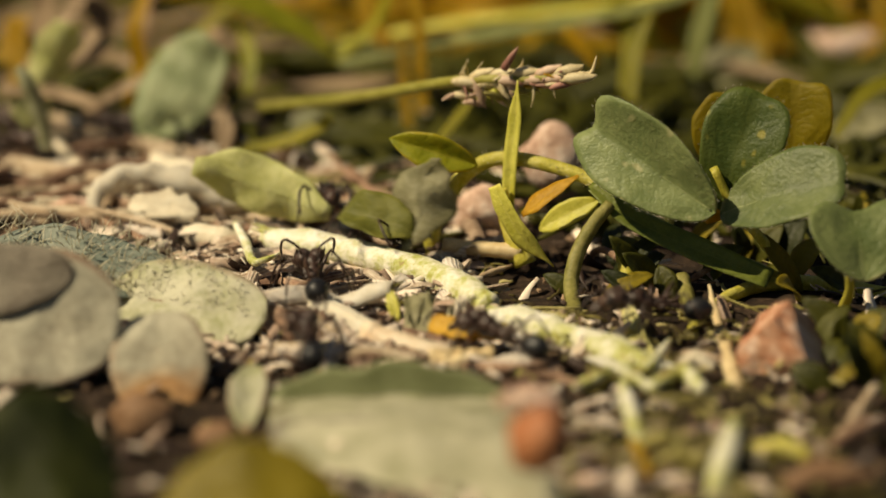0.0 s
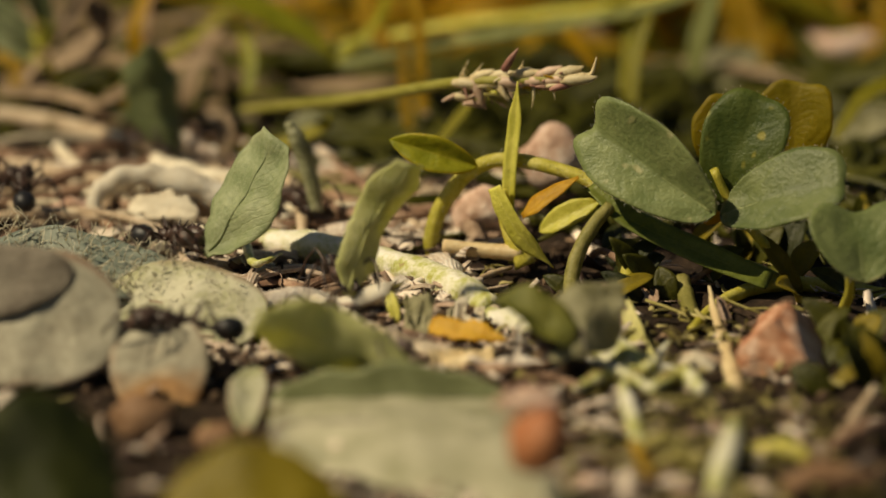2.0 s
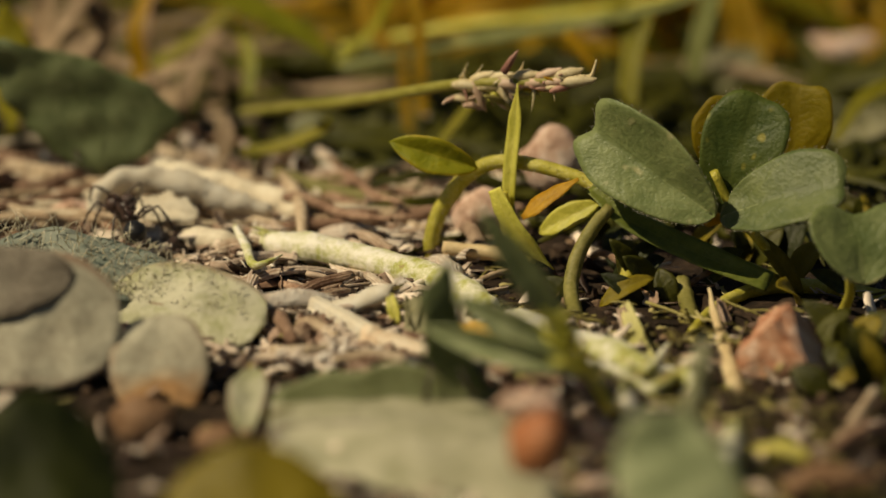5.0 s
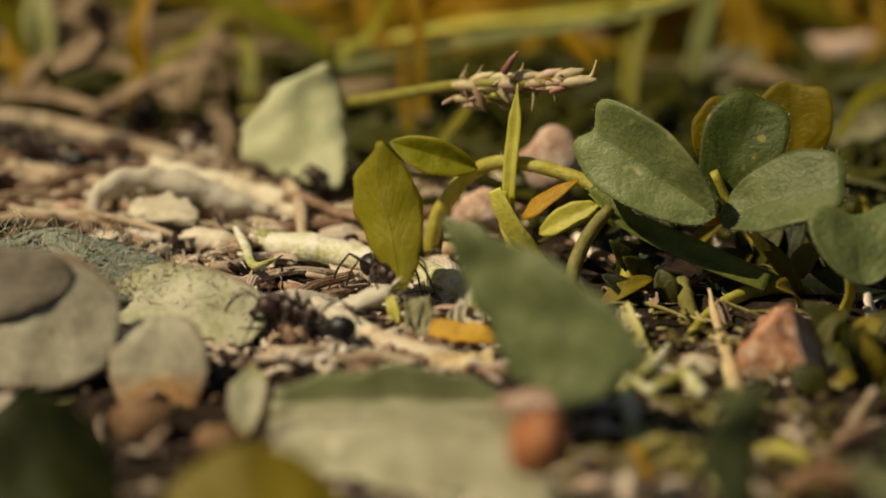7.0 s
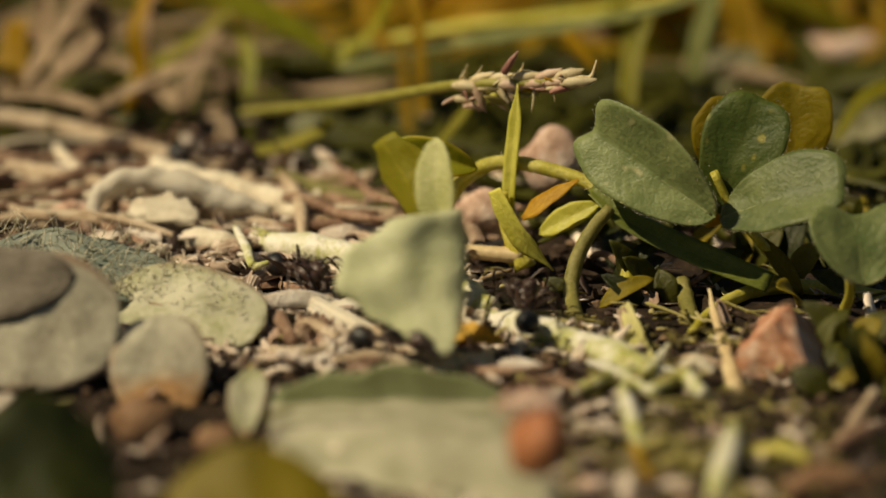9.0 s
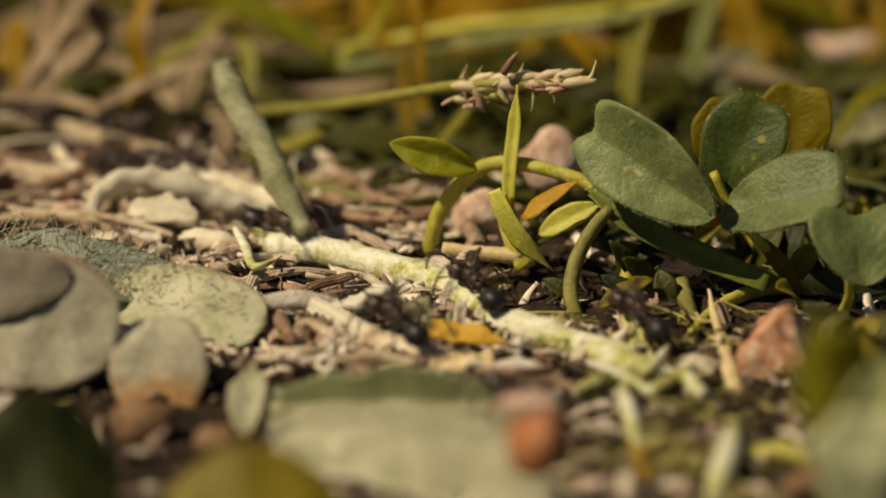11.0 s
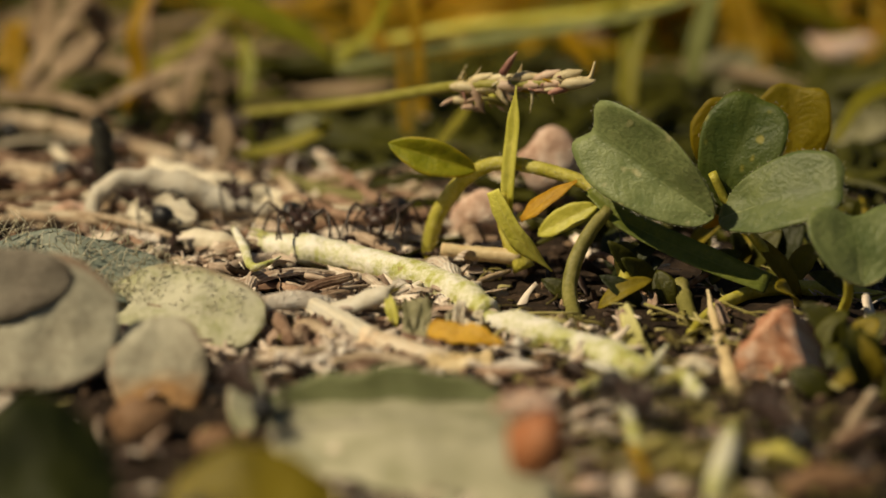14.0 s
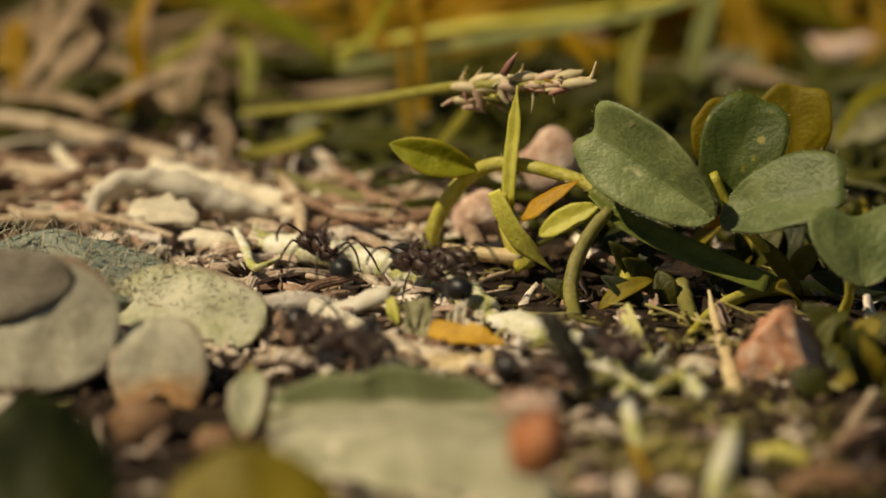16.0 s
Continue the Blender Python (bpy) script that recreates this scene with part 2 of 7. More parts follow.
# Dark low green; it also stands for the shaded gaps between the blades behind.
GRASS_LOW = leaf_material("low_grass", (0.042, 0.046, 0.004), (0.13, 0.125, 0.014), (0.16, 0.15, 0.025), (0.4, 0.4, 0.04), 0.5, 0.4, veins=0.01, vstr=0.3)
GRASS_DEAD = leaf_material("dead_grass", (0.18, 0.115, 0.06), (0.56, 0.41, 0.26), (0.42, 0.31, 0.2), (0.8, 0.6, 0.3), 0.6, 0.3, veins=0.01, vstr=0.3)
GRASS_GOLD = leaf_material("golden_grass", (0.460, 0.293, 0.011), (0.690, 0.483, 0.029), (0.690, 0.483, 0.115), (1.0, 0.68, 0.05), 0.5, 0.6, veins=0.01, vstr=0.3)
PIECE = leaf_material("cut_leaf_green", (0.27, 0.32, 0.16), (0.48, 0.51, 0.30), (0.360, 0.396, 0.162), (0.55, 0.62, 0.07), 0.5, 0.4, veins=9)
PIECE_PALE = leaf_material("cut_leaf_pale", (0.62, 0.64, 0.37), (0.79, 0.79, 0.53), (0.82, 0.80, 0.58), (0.6, 0.65, 0.12), 0.5, 0.35, veins=9)
PIECE_DARK = leaf_material("cut_leaf_dark", (0.10, 0.125, 0.048), (0.22, 0.25, 0.115), (0.20, 0.22, 0.09), (0.4, 0.48, 0.05), 0.5, 0.3, veins=9)
PIECE_GOLD = leaf_material("cut_leaf_yellow_green", (0.38, 0.37, 0.022), (0.54, 0.51, 0.06), (0.58, 0.54, 0.14), (1.0, 0.84, 0.03), 0.5, 0.6, veins=8)
PIECE_OLIVE = leaf_material("cut_leaf_olive", (0.16, 0.17, 0.03), (0.30, 0.29, 0.07), (0.34, 0.32, 0.12), (0.7, 0.65, 0.06), 0.55, 0.45, veins=9)
PIECE_LIME = leaf_material("cut_leaf_lime", (0.52, 0.53, 0.20), (0.74, 0.73, 0.40), (0.78, 0.75, 0.50), (1.0, 0.98, 0.14), 0.5, 0.38, veins=9)
PIECE_GREY = leaf_material("cut_leaf_dry", (0.22, 0.205, 0.10), (0.42, 0.39, 0.24), (0.46, 0.42, 0.27), (0.6, 0.55, 0.12), 0.6, 0.35, veins=9)
ANT = mottled("ant_shell", ((0.35, (0.016, 0.009, 0.007)), (0.55, (0.055, 0.028, 0.019)), (0.7, (0.13, 0.066, 0.042))), 1100, 0.38, 0.5, 0.8, 0.0001)
ANT_LEG = mottled("ant_limb", ((0.35, (0.014, 0.008, 0.006)), (0.55, (0.042, 0.021, 0.014)), (0.7, (0.09, 0.045, 0.028))), 900, 0.45, 0.5, 0.2, 0.00004)
GASTER = mottled("ant_abdomen", ((0.35, (0.006, 0.006, 0.007)), (0.6, (0.014, 0.013, 0.014)), (0.75, (0.03, 0.022, 0.018))), 900, 0.45, 0.45, 0.3, 0.00004)
HUSK = mottled("grass_husk", ((0.3, (0.46, 0.34, 0.17)), (0.5, (0.70, 0.58, 0.34)), (0.72, (0.86, 0.78, 0.56))), 500, 0.5, 0.45, 0.4, 0.0001, thin=0.2)
HUSK_TIP = mottled("purple_husk_tip", ((0.3, (0.16, 0.05, 0.05)), (0.5, (0.34, 0.16, 0.12)), (0.72, (0.58, 0.40, 0.28))), 500, 0.5, 0.45, 0.4, 0.0001)
HAIR = mottled("plant_hair", ((0.3, (0.55, 0.50, 0.36)), (0.6, (0.80, 0.76, 0.62))), 300, 0.5, 0.4, 0.1, 0.0001, thin=0.4)


def striped(name, dark, mid, light, lines, rough=0.65, thin=0.12):
    """Fibrous straw, husk and bark: fine ribs along the piece, dirt across it."""
    m, nt, b = material(name, rough, 0.35)
    uv = nt.nodes.new("ShaderNodeUVMap")
    sp = nt.nodes.new("ShaderNodeSeparateXYZ")
    nt.links.new(uv.outputs[0], sp.inputs[0])
    wob = grain(nt, 420, 3)
    across = math_node(nt, "ADD", math_node(nt, "MULTIPLY", sp.outputs[0], lines), math_node(nt, "MULTIPLY", wob, 2.2))
    ribs = math_node(nt, "ADD", 0.5, math_node(nt, "MULTIPLY", math_node(nt, "SINE", math_node(nt, "MULTIPLY", across, 6.283)), 0.5))
    dirt, tiny = grain(nt, 300, 4, 0.6), grain(nt, 2400, 3, 0.7)
    info = nt.nodes.new("ShaderNodeObjectInfo")
    tone = math_node(nt, "ADD", math_node(nt, "MULTIPLY", ribs, 0.11), math_node(nt, "ADD", math_node(nt, "MULTIPLY", dirt, 0.65), math_node(nt, "MULTIPLY", tiny, 0.2)))
    tone = math_node(nt, "ADD", tone, math_node(nt, "MULTIPLY", math_node(nt, "SUBTRACT", info.outputs["Random"], 0.5), 0.25))
    col = ramp(nt, tone, ((0.34, dark), (0.50, mid), (0.66, light)))
    nt.links.new(col, b.inputs["Base Color"])
    bumped(nt, b, math_node(nt, "ADD", math_node(nt, "MULTIPLY", ribs, 0.22), math_node(nt, "ADD", dirt, tiny)), 0.8, 0.0003)
    tr = nt.nodes.new("ShaderNodeBsdfTranslucent")
    nt.links.new(col, tr.inputs[0])
    mx = nt.nodes.new("ShaderNodeMixShader")
    mx.inputs[0].default_value = thin
    nt.links.new(b.outputs[0], mx.inputs[1])
    nt.links.new(tr.outputs[0], mx.inputs[2])
    nt.links.new(mx.outputs[0], nt.nodes["Material Output"].inputs[0])
    return m


FIBRE_PALE = striped("pale_fibrous_husk", (0.40, 0.27, 0.19), (0.70, 0.59, 0.48), (0.87, 0.81, 0.72), 9, 0.45)
FIBRE_WHITE = striped("whitish_fibrous_straw", (0.48, 0.36, 0.28), (0.77, 0.68, 0.58), (0.88, 0.84, 0.77), 9, 0.45)
FIBRE_TAN = striped("tan_fibrous_husk", (0.17, 0.09, 0.055), (0.50, 0.36, 0.25), (0.78, 0.66, 0.52), 8, 0.5)
FIBRE_BROWN = striped("brown_fibrous_bark", (0.06, 0.03, 0.02), (0.28, 0.165, 0.11), (0.56, 0.40, 0.30), 7, 0.55)
FIBRE_CREAM = striped("cream_ribbed_straw", (0.60, 0.48, 0.38), (0.82, 0.74, 0.65), (0.90, 0.87, 0.82), 11, 0.45)
STRAW_WHITE = mottled("white_straw", ((0.3, (0.66, 0.55, 0.40)), (0.5, (0.84, 0.77, 0.63)), (0.7, (0.90, 0.86, 0.77))), 420, 0.5, 0.4, 0.4, 0.0002, thin=0.25)
TWIG_DARK = mottled("dark_twig", ((0.3, (0.012, 0.011, 0.008)), (0.5, (0.030, 0.027, 0.018)), (0.7, (0.075, 0.065, 0.040))), 700, 0.6, 0.4, 0.8, 0.0003)
STRAW_PEACH = mottled("peach_straw", ((0.3, (0.60, 0.38, 0.22)), (0.48, (0.80, 0.66, 0.48)), (0.7, (0.90, 0.83, 0.70))), 260, 0.5, 0.4, 0.5, 0.0002, thin=0.2)
CREAM_STALK = mottled("cream_stalk", ((0.3, (0.52, 0.36, 0.17)), (0.5, (0.74, 0.58, 0.33)), (0.7, (0.84, 0.73, 0.50))), 300, 0.5, 0.4, 0.5, 0.0002, thin=0.15)
HUSK_PINK = mottled("pinkish_husk", ((0.3, (0.38, 0.20, 0.14)), (0.5, (0.60, 0.42, 0.30)), (0.72, (0.78, 0.64, 0.50))), 500, 0.5, 0.45, 0.4, 0.0001, thin=0.2)

# ---- shapes, in millimetres ----


def vec(p):
    return Vector(p)


def ground_z(x, y):
    """The soil's height in millimetres."""
    z = 0.55 * noise.noise(Vector((x * 0.09, y * 0.09, 3.1))) + 0.35 * noise.noise(Vector((x * 0.31, y * 0.31, 8.7)))
    z += 0.16 * noise.noise(Vector((x * 1.1, y * 1.1, 1.7)))
    far = max(0.0, min(1.0, (y - 285) / 60))
    return z * (1 + 2 * far) + 2.0 * far * noise.noise(Vector((x * 0.02, y * 0.02, 5.0)))


def on(x, y, dz=0.0):
    return Vector((x, y, ground_z(x, y) + dz))


def part(name, bm, mat, parent=None, label="", smooth=True, at=None):
    """Links a bmesh in millimetres as one mesh object, under a thing or by itself."""
    bmesh.ops.scale(bm, vec=(MM, MM, MM), verts=bm.verts)
    me = bpy.data.meshes.new(name)
    bm.to_mesh(me)
    bm.free()
    if smooth:
        me.polygons.foreach_set("use_smooth", [True] * len(me.polygons))
    me.materials.append(mat)
    ob = new(name, me)
    if at is not None:
        ob.matrix_world = at
    if parent:
        ob.parent = parent
    if label:
        ob["label"] = label
    return ob


def holder(name, p, label, category, group=""):
    """An empty at a thing's base, at p in millimetres."""
    ob = new(name)
    ob.empty_display_size = 0.002
    ob.location = vec(p) * MM
    bpy.context.view_layer.update()
    return tagged(ob, label, category, group)


def shift(points, p):
    return [vec(q) - vec(p) for q in points]


def spline(points, n):
    """n points along a smooth curve through the given ones."""
    p = [vec(q) for q in points]
    p = [2 * p[0] - p[1]] + p + [2 * p[-1] - p[-2]]
    out, last = [], len(p) - 3
    for i in range(n):
        s = i / (n - 1) * last
        k = min(int(s), last - 1)
        t, (a, b, c, d) = s - k, p[k:k + 4]
        out.append(0.5 * (2 * b + (c - a) * t + (2 * a - 5 * b + 4 * c - d) * t * t + (3 * b - a - 3 * c + d) * t ** 3))
    return out


def values(row, t):
    s = t * (len(row) - 1)
    k = min(int(s), len(row) - 2)
    f = s - k
    f = f * f * (3 - 2 * f) if len(row) > 3 else f
    return row[k] * (1 - f) + row[k + 1] * f


def tube(bm, points, radii, n=24, sides=8, rough=0.0, seed=0.0):
    """A round stem through the points, its radius read along it, closed at both ends."""
    path = spline(points, n)
    up = Vector((0.13, 0.31, 0.94))
    rings = []
    for i, p in enumerate(path):
        way = (path[min(i + 1, n - 1)] - path[max(i - 1, 0)]).normalized()
        a = way.cross(up)
        a = a.normalized() if a.length > 1e-4 else way.orthogonal().normalized()
        up = a.cross(way).normalized()
        r = values(radii, i / (n - 1))
        ring = []
        for k in range(sides):
            ang = 2 * math.pi * k / sides
            q = a * math.cos(ang) + up * math.sin(ang)
            rr = r * (1 + rough * noise.noise(p * (0.9 / max(r, 0.2)) + q * 0.8 + Vector((seed, 0, 0))))
            ring.append(bm.verts.new(p + q * rr))
        rings.append(ring)
    for a, b in zip(rings, rings[1:]):
        for k in range(sides):
            bm.faces.new((a[k], a[(k + 1) % sides], b[(k + 1) % sides], b[k]))
    bm.faces.new(rings[0][::-1])
    bm.faces.new(rings[-1])
    return bm


def sheet(bm, fn, nu, nv, thick):
    """A thin solid blade: fn(u, v) gives its middle surface for u and v from 0 to 1."""
    uv = bm.loops.layers.uv.verify()
    pts = [[vec(fn(i / nu, j / nv)) for i in range(nu + 1)] for j in range(nv + 1)]
    top, bot, at = [], [], {}
    for j in range(nv + 1):
        ta, ba = [], []
        for i in range(nu + 1):
            du = pts[j][min(i + 1, nu)] - pts[j][max(i - 1, 0)]
            dv = pts[min(j + 1, nv)][i] - pts[max(j - 1, 0)][i]
            nrm = du.cross(dv)
            nrm = nrm.normalized() if nrm.length > 1e-9 else Vector((0, 0, 1))
            th = thick * (0.35 if i in (0, nu) or j in (0, nv) else 1.0) * 0.5
            for row, s in ((ta, 1), (ba, -1)):
                v = bm.verts.new(pts[j][i] + nrm * th * s)
                at[v] = (i / nu, j / nv)
                row.append(v)
        top.append(ta)
        bot.append(ba)
    faces = []
    for j in range(nv):
        for i in range(nu):
            faces.append((top[j][i], top[j][i + 1], top[j + 1][i + 1], top[j + 1][i]))
            faces.append((bot[j][i], bot[j + 1][i], bot[j + 1][i + 1], bot[j][i + 1]))
    for i in range(nu):
        faces.append((top[0][i], bot[0][i], bot[0][i + 1], top[0][i + 1]))
        faces.append((top[nv][i], top[nv][i + 1], bot[nv][i + 1], bot[nv][i]))
    for j in range(nv):
        faces.append((top[j][0], top[j + 1][0], bot[j + 1][0], bot[j][0]))
        faces.append((top[j][nu], bot[j][nu], bot[j + 1][nu], top[j + 1][nu]))
    for f in faces:
        face = bm.faces.new(f)
        for lp in face.loops:
            lp[uv].uv = at[lp.vert]
    return bm


def blade(bm, points, widths, face=(0, -1, 0.3), fold=0.25, thick=0.12, n=26, nu=4, turn=0.0):
    """A grass blade along the points, keeled, with its broad side towards face."""
    path = spline(points, n + 1)
    sides = []
    for i, p in enumerate(path):
        way = (path[min(i + 1, n)] - path[max(i - 1, 0)]).normalized()
        f = Matrix.Rotation(turn * i / n, 3, way) @ vec(face)
        a = way.cross(f)
        a = a.normalized() if a.length > 1e-4 else way.orthogonal().normalized()
        sides.append((p, a, a.cross(way)))

    def fn(u, v):
        p, a, b = sides[round(v * n)]
        w = values(widths, v)
        s = 2 * u - 1
        return p + a * (s * w * 0.5) + b * (abs(s) * w * 0.5 * fold)
    return sheet(bm, fn, nu, n, thick)


def lump(bm, size, p=(0, 0, 0), seed=0.0, rough=0.25, level=2, turn=None, freq=1.3, cut=0.0):
    """A stone, crumb or grain: an uneven ball, with flattened sides where cut is given."""
    made = bmesh.ops.create_icosphere(bm, subdivisions=level, radius=1.0)["verts"]
    r = random.Random(int(seed * 1000) + 5)
    planes = [(Vector((r.uniform(-1, 1), r.uniform(-1, 1), r.uniform(-1, 1))).normalized(), r.uniform(0.45, 0.8)) for _ in range(7)] if cut else []
    for v in made:
        q = v.co.copy()
        for nrm, d in planes:
            k = q.dot(nrm)
            if k > d:
                q -= nrm * (k - d) * cut
        q *= 1 + rough * noise.noise(q * freq + Vector((seed * 3.7, seed, 0))) + rough * 0.35 * noise.noise(q * freq * 3.1 + Vector((0, seed, 2)))
        q = Vector((q.x * size[0], q.y * size[1], q.z * size[2]))
        v.co = (turn @ q if turn else q) + vec(p)
    return bm

# ---- ground: one sheet, fine where it is near, reaching the horizon ----
def make_ground():
    def axis(lo, hi, step, far):
        a = list(np.arange(lo, hi + 0.01, step))
        g, q = step, hi
        up = []
        while q < far:
            g *= 1.22
            q += g
            up.append(q)
        g, q, down = step, lo, []
        while q > -far:
            g *= 1.22
            q -= g
            down.append(q)
        return down[::-1] + a + up
    xs, ys = axis(-44, 44, 0.5, 60000), axis(182, 330, 0.6, 60000)
    verts = [(x * MM, y * MM, ground_z(x, y) * MM if abs(x) + abs(y) < 3000 else 0.0) for y in ys for x in xs]
    w = len(xs)
    faces = [(j * w + i, j * w + i + 1, (j + 1) * w + i + 1, (j + 1) * w + i) for j in range(len(ys) - 1) for i in range(w - 1)]
    me = bpy.data.meshes.new("ground")
    me.from_pydata(verts, [], faces)
    me.polygons.foreach_set("use_smooth", [True] * len(me.polygons))
    me.materials.append(SOIL)
    tagged(new("ground", me), "dark brown crumbly soil with humus", "ground", kind="structure")


make_ground()


def scatter(count, region, seed, keep=None):
    """Uneven places on the ground inside (x0, x1, y0, y1)."""
    r = random.Random(seed)
    out = []
    while len(out) < count:
        x, y = r.uniform(*region[:2]), r.uniform(*region[2:])
        if abs(x) < 0.135 * y + 5 and (keep is None or r.random() < keep(x, y)):
            out.append((x, y))
    return out, r


def heap(name, verts, faces, mat, label, category, smooth=False):
    """Many small pieces as one mesh."""
    me = bpy.data.meshes.new(name)
    me.from_pydata([(v[0] * MM, v[1] * MM, v[2] * MM) for v in verts], [], faces)
    if smooth:
        me.polygons.foreach_set("use_smooth", [True] * len(me.polygons))
    me.materials.append(mat)
    return tagged(new(name, me), label, category, kind="stuff")


def ball():
    bm = bmesh.new()
    bmesh.ops.create_icosphere(bm, subdivisions=1, radius=1.0)
    out = [v.co.copy() for v in bm.verts], [tuple(v.index for v in f.verts) for f in bm.faces]
    bm.free()
    return out


def make_crumbs():
    places, r = scatter(6500, (-50, 50, 182, 300), 11, lambda x, y: 0.12 if x > 2 and y > 220 or x > 14 else (0.15 if x < -6 and y < 212 else (0.0 if y > 268 else (0.3 if y > 238 else 1.0))))
    pts, tris = ball()
    verts, faces = [], []
    for x, y in places:
        s = r.choice((0.10, 0.13, 0.16, 0.2, 0.26, 0.4)) * (1 if y < 257 else 1.4)
        turn = Matrix.Rotation(r.uniform(0, 6.3), 3, Vector((r.random(), r.random(), r.random() + 0.1)).normalized())
        c, k = on(x, y, s * 0.4), len(verts)
        for p in pts:
            q = turn @ Vector((p.x * s * 1.3, p.y * s, p.z * s * 0.75)) * r.uniform(0.65, 1.2)
            verts.append(c + q)
        faces += [tuple(i + k for i in f) for f in tris]
    heap("soil_crumbs", verts, faces, CRUMB, "small brown soil crumbs and grit on the ground", "soil")


def fibre(verts, faces, pts, radii, sides=5):
    k = len(verts)
    n = len(pts)
    for i, p in enumerate(pts):
        way = (pts[min(i + 1, n - 1)] - pts[max(i - 1, 0)]).normalized()
        a = way.cross(Vector((0.1, 0.2, 1))).normalized()
        b = a.cross(way)
        for j in range(sides):
            ang = 2 * math.pi * j / sides
            verts.append(p + (a * math.cos(ang) + b * math.sin(ang) * 0.7) * radii[i])
    for i in range(n - 1):
        for j in range(sides):
            faces.append((k + i * sides + j, k + i * sides + (j + 1) % sides, k + (i + 1) * sides + (j + 1) % sides, k + (i + 1) * sides + j))
    faces.append(tuple(range(k + sides - 1, k - 1, -1)))
    faces.append(tuple(range(k + (n - 1) * sides, k + n * sides)))


def make_straw(name, mat, count, region, seed, long, thick, lift, label, keep=None, mean=0.25, spread=0.9):
    """Dry fibres and splinters, lying flat and crossing."""
    places, r = scatter(count, region, seed, keep)
    verts, faces = [], []
    for x, y in places:
        k = 1 if y < 257 else 1.3
        ln, a = r.uniform(*long) * k, r.gauss(-mean, spread)
        rad = r.uniform(*thick) * k
        d = Vector((math.cos(a), math.sin(a), 0)) * ln * 0.5
        p = on(x, y, r.uniform(*lift))
        up = Vector((0, 0, r.uniform(-0.10, 0.10) * ln))
        bend = Vector((r.uniform(-1, 1), r.uniform(-1, 1), r.uniform(0, 0.8))) * ln * 0.09
        fibre(verts, faces, (p - d - up, p - d * 0.35 + bend * 0.7 - up * 0.3, p + d * 0.4 + bend * 0.8 + up * 0.3, p + d + up), (rad, rad * 1.1, rad, rad * 0.6))
    heap(name, verts, faces, mat, label, "plant litter", True)


def make_flakes(name, mat, count, region, seed, size, label, keep=None):
    """Torn flakes of leaf and husk."""
    places, r = scatter(count, region, seed, keep)
    verts, faces = [], []
    for x, y in places:
        s = r.uniform(*size) * (1 if y < 257 else 1.4)
        turn = Matrix.Rotation(r.uniform(0, 6.3), 3, "Z") @ Matrix.Rotation(r.uniform(-0.6, 0.6), 3, "X") @ Matrix.Rotation(r.uniform(-0.4, 0.4), 3, "Y")
        c, sd, curl = on(x, y, 0.3 + s * 0.22), r.random() * 50, r.uniform(-0.7, 0.7)
        k, nu, nv = len(verts), 3, 4
        for side in (0.03, -0.03):
            for j in range(nv + 1):
                v = j / nv
                for i in range(nu + 1):
                    u = i / nu
                    w = 0.5 + 0.5 * math.sin(v * 3.1) + 0.45 * noise.noise(Vector((v * 3, sd, round(u))))
                    verts.append(c + turn @ Vector(((u - 0.5) * s * w * 0.6, (v - 0.5) * s * 2.1, side + curl * s * (u - 0.5) ** 2 * 2 + 0.3 * s * noise.noise(Vector((u * 1.5, v * 2, sd))))))
        q, half = nu + 1, (nu + 1) * (nv + 1)
        for j in range(nv):
            for i in range(nu):
                a = k + j * q + i
                faces.append((a, a + 1, a + q + 1, a + q))
                faces.append((a + half, a + half + q, a + half + q + 1, a + half + 1))
        ring = [i for i in range(q)] + [j * q + nu for j in range(1, nv + 1)] + [nv * q + i for i in range(nu - 1, -1, -1)] + [j * q for j in range(nv - 1, 0, -1)]
        for a, b in zip(ring, ring[1:] + ring[:1]):
            faces.append((k + a, k + half + a, k + half + b, k + b))
    heap(name, verts, faces, mat, label, "plant litter", True)


def thin_under_clover(x, y):
    """Litter thinned under the clover and elsewhere; bare dark soil stands in for shade."""
    if x > 3 and y < 222:
        return (0.05 if x > 23 else 0.2) if x > 13 else 0.6
    if y > 242:
        return 0.25 if y < 266 else 0.03
    return 0.12 if (x > 2 and y > 220) or (x < -6 and y < 212) else 1.0


def on_trail(x, y):
    return 0.0 if x < -7 and y < 222 else 1.0


def front_right(x, y):
    return (0.15 if x > 23 else 1.0) if x > 4 and y < 226 else 0.1


make_crumbs()
make_straw("straw_litter", STRAW, 1500, (-50, 50, 182, 300), 12, (0.5, 3.0), (0.03, 0.16), (0.05, 0.8), "dry straw fibres and splinters scattered over the soil", thin_under_clover, 0.25, 1.3)
make_flakes("leaf_flakes", STRAW, 1500, (-50, 50, 182, 300), 13, (0.2, 1.6), "torn flakes of dry dead leaf on the soil", thin_under_clover)
make_straw("pale_fibres", STRAW_PALE, 310, (-26, 3, 210, 266), 18, (0.6, 4.0), (0.04, 0.3), (0.3, 1.1), "pale straw fibres along the ant trail", on_trail, 0.45, 0.8)
make_flakes("pale_chaff", STRAW_PALE, 330, (-28, 1, 210, 268), 19, (0.3, 1.7), "pale papery chaff along the ant trail", on_trail)
make_flakes("green_scraps", SCRAP, 310, (-30, 40, 184, 236), 15, (0.2, 0.7), "small pale yellow-green scraps of cut leaf", front_right)
make_straw("green_fibres", SCRAP, 310, (-25, 40, 184, 236), 16, (0.8, 4.0), (0.05, 0.2), (0.2, 1.2), "short pale green stem bits dropped on the soil", front_right, 0.2, 1.3)


